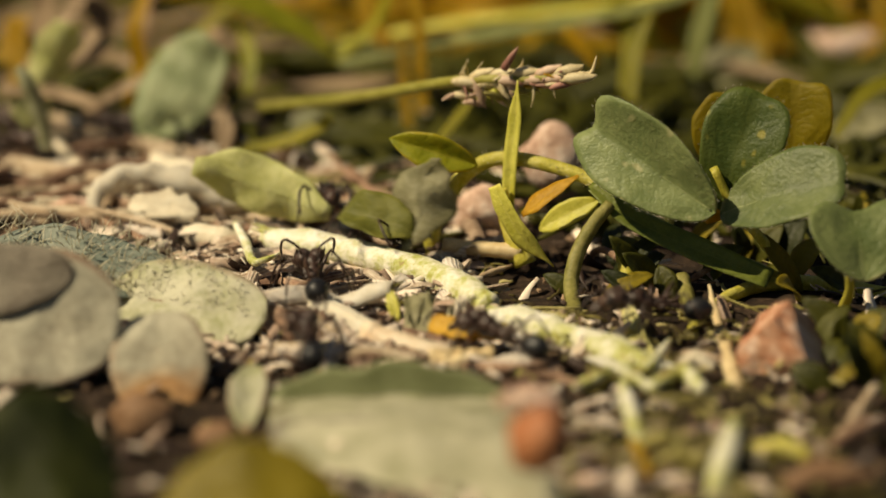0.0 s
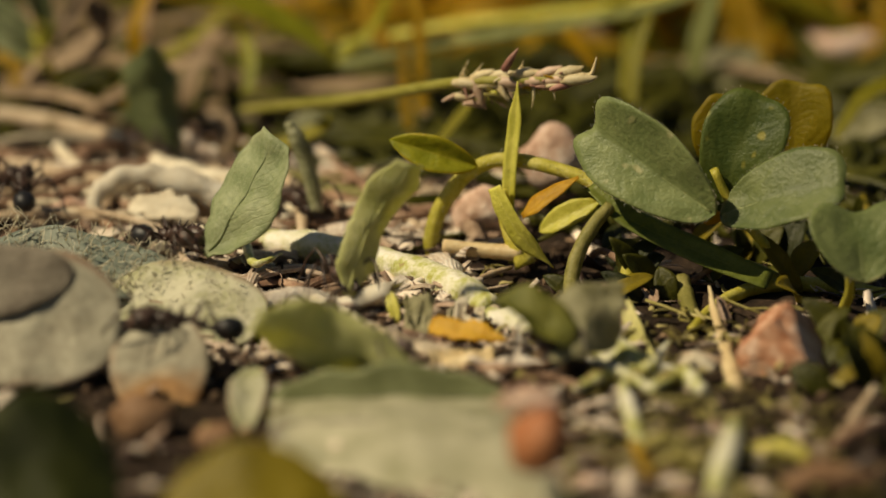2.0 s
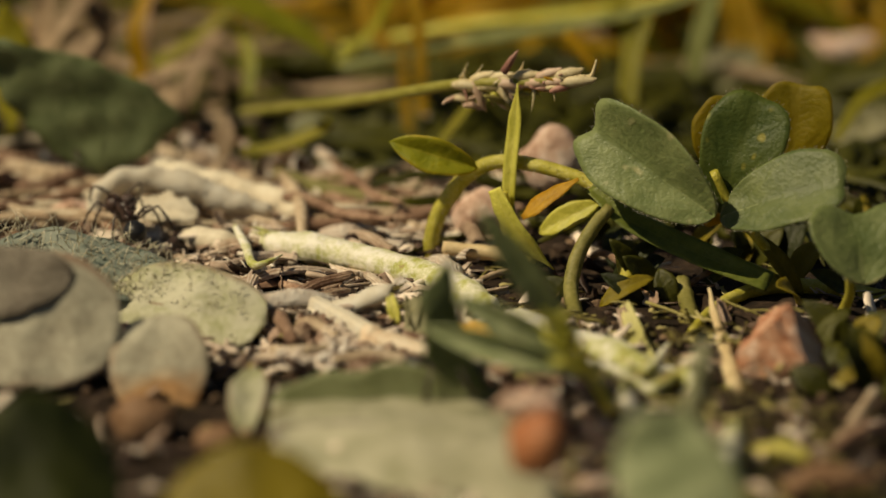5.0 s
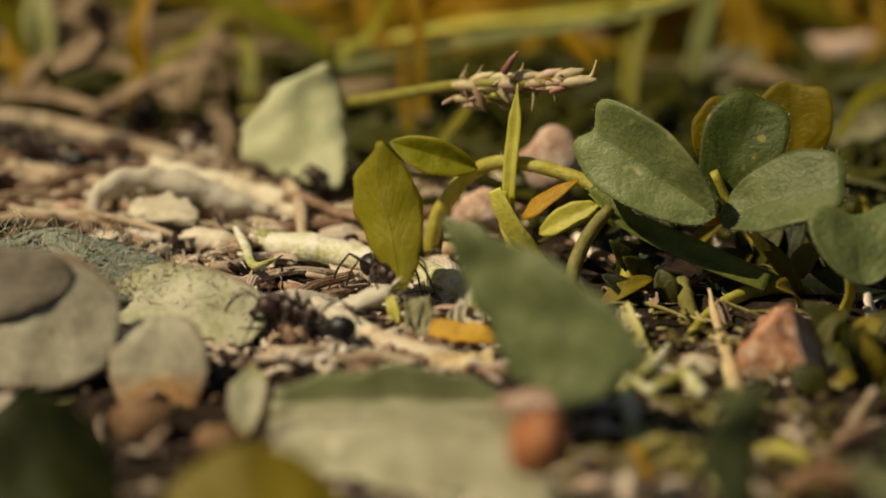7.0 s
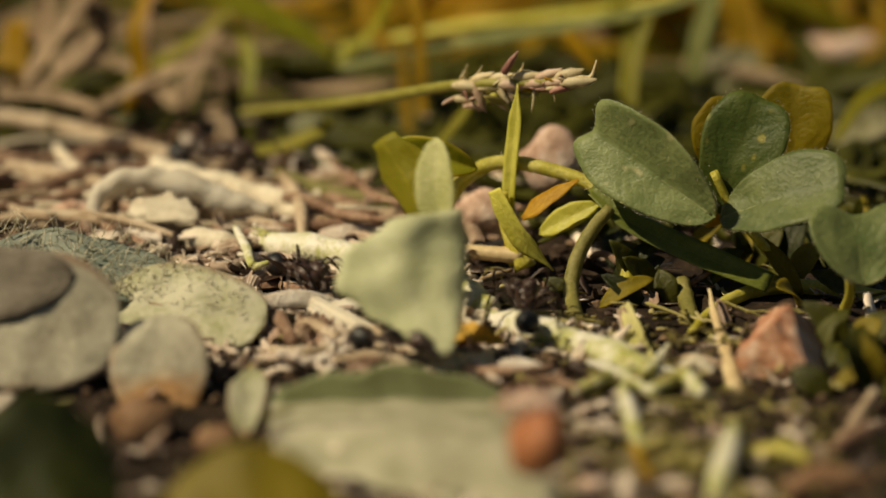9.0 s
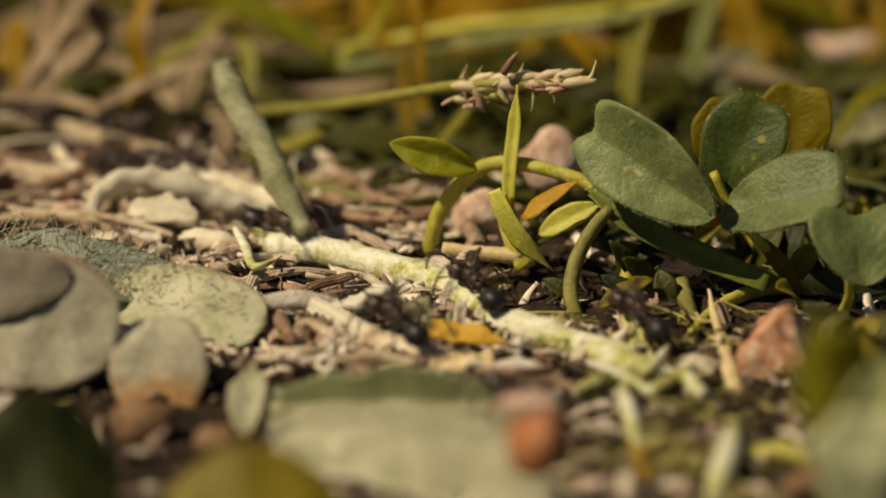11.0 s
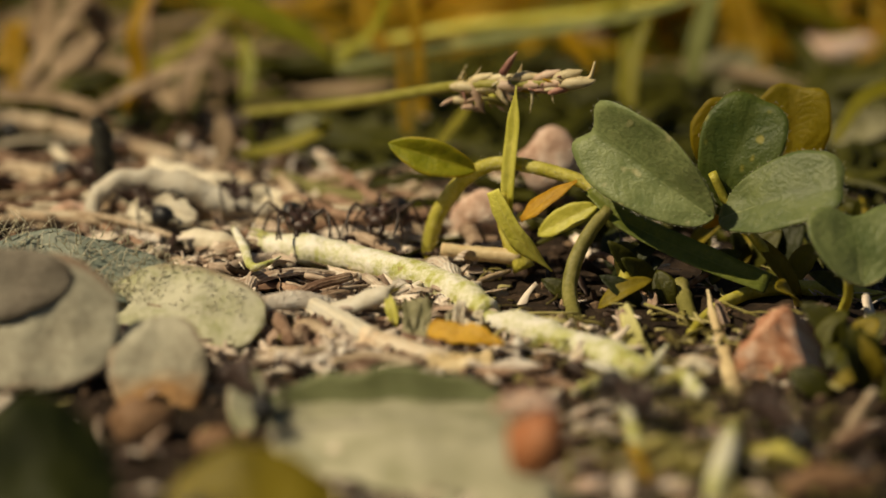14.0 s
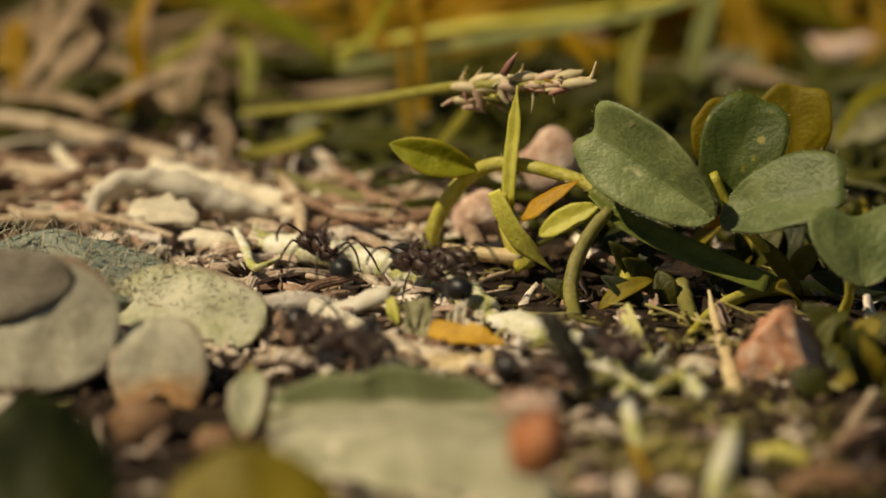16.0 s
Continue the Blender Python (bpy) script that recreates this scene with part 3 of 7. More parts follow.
def make_far_grass():
    """The lawn behind: arching blades, green and golden, too many to count."""
    for name, mat, count, seed, label in (
            ("grass", GRASS, 300, 21, "yellow-green grass blades of the lawn behind"),
            ("dry_grass", GRASS_GOLD, 460, 22, "golden dry grass blades of the lawn behind"),
            ("shaded_grass", GRASS_GREY, 60, 23, "grey-green grass blades of the lawn behind"),
            ("low_grass", GRASS_LOW, 1000, 25, "dark green low grass behind, partly standing for shaded gaps"),
            ("dead_grass", GRASS_DEAD, 70, 24, "brown dead grass blades bent to the ground")):
        if name == "dead_grass":
            side, region = (lambda x, y: 0.9 if x < -8 else 0.25), (-60, 60, 272, 370)
        elif name == "low_grass":
            side, region = (lambda x, y: 1.0 if x > -2 else (0.45 if y > 272 else 0.0)), (-48, 50, 250, 340)
        else:
            side, region = (lambda x, y: (0.03 if y < 325 else 0.3) if x < -8 else 1.0), (-60, 60, 297, 385)
        places, r = scatter(count, region, seed, side)
        bm = bmesh.new()
        for x, y in places:
            ln = r.uniform(12, 36) * (0.6 if name == "low_grass" else 1.0)
            a = r.uniform(0, 6.3)
            out = Vector((math.cos(a), math.sin(a) if name.startswith("low") else abs(math.sin(a)) * 0.6 - 0.15, 0))
            p = on(x, y, -0.5)
            hi = r.uniform(0.25, 0.85) * {"dead_grass": 0.35, "low_grass": 0.42}.get(name, 1.0)
            pts = (p, p + out * ln * 0.18 + Vector((0, 0, ln * 0.4 * hi)), p + out * ln * 0.5 + Vector((0, 0, ln * 0.6 * hi)), p + out * ln * 0.95 + Vector((0, 0, ln * r.uniform(0.05, 0.6) * hi)))
            w = r.uniform(0.8, 2.2)
            blade(bm, pts, (w * 0.7, w, w * 0.8, 0.1), (-0.3, -0.6, 0.8), 0.2, 0.12, 7, 2, r.uniform(-1, 1))
        tagged(part(name, bm, mat), label, "grass", kind="stuff")


make_far_grass()

# ---- plants and litter that can be told apart ----
def round_w(width, a=0.5, b=0.5, peak=None):
    """A leaf's width along its length: round at the base (a) and at the tip (b)."""
    def w(v):
        return max(0.03, width * (math.sin(math.pi * min(1, max(0, v)) ** (peak or 1.0)) ** (a if v < 0.5 else b)))
    return w


def leaf(bm, base, tip, width, face, fold=0.2, arch=0.1, n=22, nu=12, thick=0.16, wavy=0.05, seed=0.0, ripple=0.0, curl=0.0, roll_up=0.0):
    """A leaf blade from base to tip; width is a number of millimetres or a function along it."""
    base, tip, face = vec(base), vec(tip), vec(face)
    way = tip - base
    ln = way.length
    side = way.cross(face).normalized()
    nrm = side.cross(way).normalized()
    wf = width if callable(width) else round_w(width)

    def fn(u, v):
        s = 2 * u - 1
        w = wf(v) * 0.5
        edge = 1 + wavy * noise.noise(Vector((v * 7, s * 1.5 + seed, seed)))
        lift = fold * (math.sqrt(s * s + 0.006) - 0.077) * w + arch * ln * math.sin(math.pi * v) - curl * w * s * s * s * s + roll_up * w * max(0.0, -s - 0.25) ** 2
        lift += ripple * noise.noise(Vector((s * w * 0.5, v * ln * 0.5, seed))) + 0.08 * noise.noise(Vector((s * w * 1.5, v * ln * 1.5, seed)))
        return base + way * v + side * (s * w * edge) + nrm * lift
    LAST["leaf"] = fn
    return sheet(bm, fn, nu, n, thick)


def leaflet(bm, base, tip, left, right, face, fold_l, fold_r, notch=0.12, arch=0.04, broad=0.3, seed=0.0):
    """A clover leaflet: an egg-shaped blade in two halves of their own width and fold, its round end notched."""
    base, tip, face = vec(base), vec(tip), vec(face)
    way = tip - base
    ln = way.length
    side = way.cross(face).normalized()
    nrm = side.cross(way).normalized()

    def fn(u, v):
        s = 2 * u - 1
        turn = s * math.pi * 0.97
        y = 0.5 * (1 + math.cos(turn)) * (1 - notch * math.exp(-(s / 0.13) ** 2))
        edge = 1 + 0.03 * noise.noise(Vector((s * 6, seed, 1.0))) + 0.012 * math.sin(s * 120) * v ** 8
        y *= v * edge
        x = math.sin(turn) * (1 - broad + 2 * broad * y) * v * edge
        w = right if s > 0 else left
        fold = fold_r if s > 0 else fold_l
        lift = fold * (math.sqrt(x * x + 0.004) - 0.063) * w + arch * ln * math.sin(math.pi * min(1.0, y))
        lift += 0.012 * w * abs(x) * math.sin((y - 0.45 * abs(x)) * 46) + 0.22 * noise.noise(Vector((x * w * 0.6, y * ln * 0.5, seed)))
        return base + way * y + side * (x * w) + nrm * lift
    LAST["leaf"] = fn
    return sheet(bm, fn, 44, 16, 0.2)


LAST = {}


def edge_hairs(count, long, seed, whole=0.0, rim=False):
    """Short pale hairs along the edge of the leaf built last, and some all over it."""
    r = random.Random(seed)
    fn = LAST["leaf"]
    verts, faces = [], []
    mid = fn(0.5, 0.5)
    for i in range(count):
        v = r.uniform(0.06, 0.99)
        u = r.choice((0.0, 1.0)) if r.random() > whole else r.random()
        if rim:
            u, v = r.uniform(0.03, 0.97), (1.0 if r.random() > whole else v)
        p = fn(u, v)
        d = (p - (mid if rim else fn(0.5, v))).normalized() if u in (0.0, 1.0) or rim and v == 1.0 else Vector((r.uniform(-1, 1), -1, r.uniform(-0.2, 1))).normalized()
        d = (d + Vector((r.uniform(-0.6, 0.6), r.uniform(-0.9, 0.2), r.uniform(-0.4, 0.6)))).normalized() * r.uniform(*long)
        fibre(verts, faces, (p, p + d * 0.5 + Vector((0, 0, 0.03)), p + d), (0.013, 0.011, 0.005), 4)
    return verts, faces


def stem(name, pts, radii, mat, label, category, n=26, sides=8, rough=0.12, seed=0.0):
    p0 = vec(pts[0])
    bm = tube(bmesh.new(), shift(pts, p0), radii, n, sides, rough, seed)
    ob = part(name, bm, mat, at=Matrix.Translation(p0 * MM))
    return tagged(ob, label, category)


def grass_blade(pts, widths, mat, label, fold=0.25, face=(-0.25, -0.6, 0.75), turn=0.0, group=""):
    p0 = vec(pts[0])
    bm = blade(bmesh.new(), shift(pts, p0), widths, face, fold, 0.14, 26, 6, turn)
    return tagged(part("tall_grass", bm, mat, at=Matrix.Translation(p0 * MM)), label, "grass", group)


# Clover on the right: one plant with its runner, leaf stalks and leaflets.
def clover():
    base = vec((23.6, 231.7, 1.0))
    top = holder("clover_plant", base, "green clover plant with spotted leaflets and an arched runner", "plant")

    def put(name, bm, mat, label=""):
        bmesh.ops.translate(bm, vec=-base, verts=bm.verts)
        return part(name, bm, mat, top, label)

    def fuzz(name, count, long, seed, whole):
        """Pale hairs of the leaflet built last, as a part of the plant."""
        verts, faces = edge_hairs(count, long, seed, whole, True)
        me = bpy.data.meshes.new(name)
        me.from_pydata([(v - base) * MM for v in verts], [], faces)
        me.materials.append(HAIR)
        new(name, me).parent = top

    def midrib(radius):
        """The raised rib along the middle of the leaflet built last."""
        fn = LAST["leaf"]
        put("midrib", tube(bmesh.new(), [fn(0.5, 0.03 + 0.9 * i / 9) for i in range(10)], (radius, radius * 0.8, radius * 0.4), 20, 6), CLOVER_RIB)

    def stalk_fuzz(points, radius, count, seed):
        r = random.Random(seed)
        path = spline(points, 80)
        verts, faces = [], []
        for _ in range(count):
            p = r.choice(path)
            d = Vector((r.uniform(-1, 1), r.uniform(-1, 0.3), r.uniform(-0.6, 1))).normalized()
            q = p + d * radius
            fibre(verts, faces, (q, q + d * 0.12, q + d * r.uniform(0.2, 0.42)), (0.02, 0.016, 0.007), 4)
        me = bpy.data.meshes.new("stalk_fuzz")
        me.from_pydata([(v - base) * MM for v in verts], [], faces)
        me.materials.append(HAIR)
        new("stalk_fuzz", me).parent = top
    stalk_fuzz(((-0.8, 239.5, 1.7), (0.0, 239.5, 4.1), (2.0, 238.7, 6.7), (4.7, 237.8, 7.7), (9.5, 235.2, 7.1), (12.5, 233.5, 5.3)), 0.48, 340, 9)
    put("runner", tube(bmesh.new(), ((-0.6, 239.5, -0.2), (-0.8, 239.5, 1.7), (0.0, 239.5, 4.1), (2.0, 238.7, 6.7), (4.7, 237.8, 7.7), (9.5, 235.2, 7.1), (12.5, 233.5, 5.3), (17.5, 232.6, 2.7), (21.7, 231.7, 1.2), (23.6, 231.8, 0)),
        (0.5, 0.56, 0.58, 0.55, 0.50, 0.47, 0.48, 0.54, 0.58, 0.5), 60, 10, 0.08), STEM, "yellow-green runner arching over the soil")
    put("leaf_stalk", tube(bmesh.new(), ((18.1, 230.8, 8.8), (19.3, 230.8, 6.4), (20.7, 230.8, 4.7), (22.2, 231.2, 2.8), (23.6, 231.7, 0.8)), (0.3, 0.35, 0.42), 18, 8), STEM)
    put("leaf_stalk", tube(bmesh.new(), ((26.4, 223.2, 4.4), (26.7, 224.2, 2.2), (26.4, 226.1, 0.1), (25.6, 221.3, 0)), (0.3, 0.35, 0.4), 18, 8), STEM)
    put("leaflet", leaflet(bmesh.new(), (18.1, 228.6, 6.2), (9.0, 234.0, 11.6), 2.9, 2.8, (-0.3, -0.85, 0.42), 0.15, 0.95, 0.12, 0.03, 0.16, 1.0), CLOVER, "grey-green spotted leaflet folded at its midrib")
    midrib(0.13)
    fuzz("leaf_fuzz", 460, (0.08, 0.24), 1, 0.5)
    put("leaflet", leaflet(bmesh.new(), (18.5, 231.2, 5.8), (21.5, 232.6, 14.0), 2.7, 2.9, (-0.2, -0.9, 0.4), 0.2, 0.2, 0.06, 0.05, 0.24, 2.0), CLOVER_SHADED, "green leaflet with yellow marks, darkened for shade")
    fuzz("leaf_fuzz", 200, (0.08, 0.2), 2, 0.3)
    put("leaflet", leaflet(bmesh.new(), (18.6, 230.3, 5.6), (27.2, 226.5, 9.3), 2.9, 2.6, (0.0, -0.70, 0.66), 0.15, 0.25, 0.08, 0.05, 0.2, 3.0), CLOVER_PLAIN)
    midrib(0.13)
    fuzz("leaf_fuzz", 260, (0.08, 0.22), 3, 0.4)
    for a, b, w, f, q in (((24.5, 240.6, 6.4), (24.6, 241.4, 12.8), 2.7, (-0.2, -0.9, 0.4), 4.0), ((20.2, 238.7, 5.6), (19.7, 238.7, 12.5), 2.6, (-0.2, -0.9, 0.4), 5.0)):
        put("leaflet", leaflet(bmesh.new(), a, b, w, w, f, 0.2, 0.25, 0.06, 0.06, 0.22, q), CLOVER_GOLD, "yellow-green leaflet with a brown edge")
    put("leaflet", leaflet(bmesh.new(), (27.3, 221.6, 3.5), (26.7, 225.6, 8.2), 3.3, 3.4, (0.15, -0.85, 0.45), 0.25, 0.25, 0.2, 0.05, 0.2, 6.0), CLOVER_PLAIN)
    midrib(0.15)
    fuzz("leaf_fuzz", 160, (0.08, 0.22), 6, 0.4)
    put("bud", lump(bmesh.new(), (0.9, 0.7, 0.6), (18.0, 232.1, 5.2), 2.2, 0.3), GRASS_GOLD, "yellow bud scale")
    put("runner", tube(bmesh.new(), ((16.3, 222.8, 0), (18.0, 227.1, 0.2), (20.4, 229.9, 0.6), (23.5, 231.2, 0.7), (26.6, 230.8, 0.5), (30.0, 228.9, 0.4)), (0.35, 0.4, 0.5, 0.55, 0.6, 0.6), 36, 8, 0.1), STEM)


clover()


def grass_shoot():
    base = vec((5.7, 237.5, 0))
    top = holder("grass_shoot", base, "young yellow-green grass shoot with narrow leaves", "grass")

    def put(name, bm, mat, label=""):
        bmesh.ops.translate(bm, vec=-base, verts=bm.verts)
        return part(name, bm, mat, top, label)
    put("leaf_blade", blade(bmesh.new(), ((5.0, 236.1, 0.8), (4.6, 237.0, 3.4), (4.7, 237.0, 7.4), (5.0, 237.0, 10.6), (5.1, 237.0, 13.4)), (0.9, 1.0, 1.15, 1.1, 0.1), (-0.6, -0.8, 0.1), 0.35, 0.14, 24, 6), GRASS_BRIGHT)
    put("leaf_blade", blade(bmesh.new(), ((3.5, 232.6, 7.1), (4.2, 232.2, 5.6), (5.4, 232.0, 3.7), (7.5, 232.0, 1.6)), (1.2, 1.7, 1.8, 0.1), (-0.75, -0.6, 0.25), 0.12, 0.14, 24, 6), GRASS_BRIGHT)
    put("sheath", tube(bmesh.new(), ((4.1, 236.5, 5.9), (4.5, 236.4, 3.5), (5.7, 235.7, 0.7)), (0.35, 0.6, 0.8), 16, 8, 0.1), STEM)
    put("side_stalk", tube(bmesh.new(), ((0.0, 237.0, 1.8), (2.6, 236.5, 1.6), (5.5, 235.7, 1.6)), (0.45, 0.52, 0.58), 16, 8, 0.1), CREAM_STALK, "pale straw-coloured stalk")
    put("leaf_blade", leaf(bmesh.new(), (2.4, 237.8, 7.2), (-3.7, 238.7, 8.9), round_w(2.5, 0.6, 0.75), (0.15, -0.95, 0.15), 0.55, 0.04, 20, 10, 0.16, 0.04, 1.5), GRASS_OLIVE)
    put("leaf_blade", blade(bmesh.new(), ((5.4, 233.9, 4.7), (6.9, 233.7, 6.0), (9.2, 233.7, 7.5)), (0.5, 1.6, 1.3, 0.3), (-0.6, -0.5, 0.6), 0.1, 0.12, 16, 4), CHIP_GOLD, "orange-yellow narrow leaf")
    put("leaf_blade", leaf(bmesh.new(), (6.6, 236.1, 3.0), (10.9, 235.2, 5.5), round_w(1.8, 0.6, 0.8), (0, -0.8, 0.6), 0.4, 0.05, 16, 8, 0.14, 0.05, 2.5), GRASS_BRIGHT)


grass_shoot()


def grain_husk(p, turn, ln, rad):
    """A pointed grass husk of two scales, round p."""
    bm = bmesh.new()
    for off, k in ((0.0, 1.0), (0.16, 0.8)):
        line = [vec(p) + turn @ Vector((x * ln, 0.1 * off * ln, z * rad + off * rad)) for x, z in ((-1.0, -0.2), (-0.45, 0.1), (0.2, 0.15), (0.75, 0.1), (1.15, 0.35))]
        tube(bm, line, (0.35 * rad * k, 0.95 * rad * k, 1.0 * rad * k, 0.6 * rad * k, 0.05 * rad), 9, 8, 0.1)
    return bm


def seed_head():
    base = vec((-16.2, 272.9, 2.9))
    top = holder("grass_seed_head", base, "flowering grass stalk with pale husks and purple tips", "grass")
    line = ((-16.2, 272.9, 2.9), (-11.3, 263.8, 5.5), (-6.0, 255.7, 7.9), (1.0, 242.8, 12.0), (5.7, 239.5, 12.9), (9.5, 237.8, 13.6))

    def put(name, bm, mat, label=""):
        bmesh.ops.translate(bm, vec=-base, verts=bm.verts)
        return part(name, bm, mat, top, label)
    put("stalk", tube(bmesh.new(), line, (0.35, 0.42, 0.45, 0.42, 0.3, 0.2), 40, 8, 0.05), STEM_DULL)
    r = random.Random(5)
    a, b = vec((1.2, 242.0, 12.2)), vec((9.9, 237.8, 13.6))
    way = (b - a).normalized()
    for i in range(11):
        up = (i % 2) * 2 - 1
        p = a.lerp(b, 0.06 + 0.88 * i / 10 + r.uniform(-0.02, 0.02)) + Vector((0, -0.25 + 0.1 * up, 0.1 + 0.24 * up + r.uniform(-0.06, 0.08)))
        tilt = Matrix.Rotation(-0.42 + r.uniform(-0.12, 0.12), 3, "Z") @ Matrix.Rotation(-0.16 - 0.12 * up + r.uniform(-0.12, 0.12), 3, "Y")
        put("husk", grain_husk(p, tilt, r.uniform(1.0, 1.3), r.uniform(0.34, 0.44)), r.choice((HUSK, HUSK, HUSK_PINK)))
    put("awn", tube(bmesh.new(), ((4.2, 239.6, 13.6), (4.7, 239.3, 14.5), (5.2, 239.1, 15.3)), (0.3, 0.26, 0.03), 8, 6), HUSK_TIP, "purple pointed bract")
    for i in range(16):
        p = a.lerp(b, r.uniform(0.05, 0.95)) + Vector((0, -0.45 + r.uniform(-0.2, 0.2), r.uniform(-0.2, 0.45)))
        tilt = Matrix.Rotation(r.uniform(-1.2, 0.4), 3, "Y") @ Matrix.Rotation(r.uniform(-0.6, 0.6), 3, "Z")
        put("bract", grain_husk(p, tilt, r.uniform(0.25, 0.5), r.uniform(0.08, 0.15)), r.choice((HUSK_TIP, HUSK_TIP, GRASS_GOLD, HUSK)))
    for i in range(20):
        p = a.lerp(b, r.uniform(-0.06, 0.5)) + Vector((r.uniform(-0.3, 0.3), r.uniform(-0.6, 0.3), -0.5 - r.random() * 1.1))
        tilt = Matrix.Rotation(0.35 + r.uniform(-0.9, 0.9), 3, "Y") @ Matrix.Rotation(r.uniform(-0.5, 0.5), 3, "Z")
        put("husk", grain_husk(p, tilt, r.uniform(0.6, 1.1), r.uniform(0.16, 0.32)), r.choice((HUSK, GRASS_BRIGHT, SCRAP, HUSK, HUSK_PINK)))
    for i in range(6):
        p = a.lerp(b, r.uniform(0.4, 0.9)) + Vector((0, r.uniform(-0.5, 0.1), -0.42 - r.random() * 0.2))
        put("husk", grain_husk(p, Matrix.Rotation(r.uniform(-0.25, 0.25), 3, "Y"), r.uniform(0.8, 1.2), r.uniform(0.16, 0.26)), r.choice((HUSK, GRASS_GOLD, HUSK_TIP)))
    for i in range(26):
        f = r.random() ** 1.3 * 0.75
        p = a.lerp(b, f) + Vector((0, r.uniform(-0.4, 0.2), r.uniform(-0.6, 0.6)))
        d = way * r.uniform(-0.2, 0.9) + Vector((0, r.uniform(-0.4, 0.4), r.choice((-1.0, -0.8, -0.7, 0.9))))
        d = d.normalized() * r.uniform(0.9, 1.9)
        put("awn", tube(bmesh.new(), (p, p + d * 0.5 + way * 0.1, p + d), (0.11, 0.09, 0.02), 6, 5), r.choice((HUSK_TIP, HUSK, HUSK, SCRAP)), "")
    tip = vec((9.7, 237.8, 13.6))
    put("awn", tube(bmesh.new(), (tip, (10.2, 237.8, 13.8), (10.5, 237.8, 14.9)), (0.2, 0.16, 0.04), 8, 5), HUSK)


seed_head()

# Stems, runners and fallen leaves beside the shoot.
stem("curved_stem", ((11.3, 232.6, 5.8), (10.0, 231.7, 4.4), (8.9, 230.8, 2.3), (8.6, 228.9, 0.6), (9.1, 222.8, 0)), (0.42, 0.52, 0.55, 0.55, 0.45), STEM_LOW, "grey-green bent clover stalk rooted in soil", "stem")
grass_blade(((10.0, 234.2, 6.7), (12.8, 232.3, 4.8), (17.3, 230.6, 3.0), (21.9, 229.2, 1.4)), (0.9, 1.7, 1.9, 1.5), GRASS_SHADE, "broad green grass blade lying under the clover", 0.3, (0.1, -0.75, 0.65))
grass_blade(((11.9, 223, 1.8), (12.4, 220, 0.8), (13.0, 214, 0.2)), (0.7, 1.3, 1.5), SCRAP_LEAF, "pale yellow-green cut blade leaning on the litter", 0.3, (-0.4, -0.8, 0.4))
stem("dry_tendril", ((9.8, 238.9, 0), (10.8, 235.2, 1.9), (12.2, 233.5, 1.5), (13.3, 231.7, 0.2), (15.1, 230.8, 0.1), (18.5, 232.6, 1.5)), (0.18, 0.25, 0.27, 0.25, 0.29, 0.20), BARK, "thin reddish-brown dried tendril", "stem")
stem("green_stub", ((13.0, 215.1, 0), (13.1, 224.2, -0.9), (12.2, 225.2, 1.0)), (0.57, 0.52, 0.36), GREEN_WOOD, "short pale green cut stem standing up", "stem")
def torn_end(ob, pts, first, radius, mat, seed):
    """Torn fibres standing out from one end of a cut stem, as its parts."""
    r = random.Random(seed)
    p0 = vec(pts[0])
    end, nxt = (vec(pts[0]), vec(pts[1])) if first else (vec(pts[-1]), vec(pts[-2]))
    out = (end - nxt).normalized()
    for i in range(6):
        a = i * 1.05 + r.random()
        side = out.orthogonal().normalized()
        q = Matrix.Rotation(a, 3, out) @ side
        p = end - p0 - out * 0.4 + q * radius * 0.75
        d = out * r.uniform(0.7, 1.8) + q * r.uniform(0.1, 0.7)
        part("torn_fibre", tube(bmesh.new(), (p, p + d * 0.5 + q * 0.1, p + d), (0.2, 0.14, 0.03), 6, 5, 0.3, i), mat, ob)


big_stem = stem("cut_stem", ((-12.4, 240.3, 1.3), (-7.6, 237.0, 1.4), (-3.6, 233.9, 1.3), (0.2, 230.0, 1.1), (3.1, 224.7, 0.8)), (0.85, 1.15, 1.0, 1.05, 1.1, 1.25, 0.9), GREEN_WOOD, "pale green cut stem lying across the soil", "stem", 90, 20, 0.14)
torn_end(big_stem, ((-12.4, 240.3, 1.3), (-7.6, 237.0, 1.4)), True, 0.9, GREEN_WOOD, 3)
peeled_stem = stem("cut_stem", ((3.0, 223.2, 0.7), (6.4, 220.2, 0.7), (9.9, 216.1, 0.6), (13.5, 210.6, 0.5)), (0.73, 1.2, 0.95, 1.25, 0.9), GREEN_WOOD, "pale green cut stem with a peeled end", "stem", 90, 20, 0.2, 3.0)
torn_end(peeled_stem, ((3.0, 223.2, 0.7), (6.4, 220.2, 0.7), (9.9, 216.1, 0.6), (13.5, 210.6, 0.5)), False, 0.9, GREEN_WOOD, 4)
stem("bleached_stick", ((-21.6, 257.4, 2.3), (-17.4, 254.6, 1.9), (-12.8, 251.4, 1.4), (-9.2, 248.8, 1.1)), (1.0, 1.1, 1.05, 0.95), WHITE_WOOD, "bleached greyish stick lying on litter", "twig", 40, 12, 0.5, 2.0)
stem("bark_twig", ((-7.5, 248.3, 0.9), (-3.8, 248.3, 1.0), (-0.2, 248.3, 1.2)), (0.55, 0.64, 0.45), BARK, "reddish-brown bark twig on the soil", "twig", 24, 9, 0.3, 4.0)
stem("green_bud_stalk", ((-14.5, 240, 2.4), (-13.6, 236.5, 2.0), (-12.9, 232, 2.0), (-12.0, 231.5, 2.2), (-10.9, 232.5, 2.5)), (0.26, 0.36, 0.30, 0.22, 0.06), GREEN_WOOD, "small yellow-green bud stalk", "stem", 26, 8, 0.25)
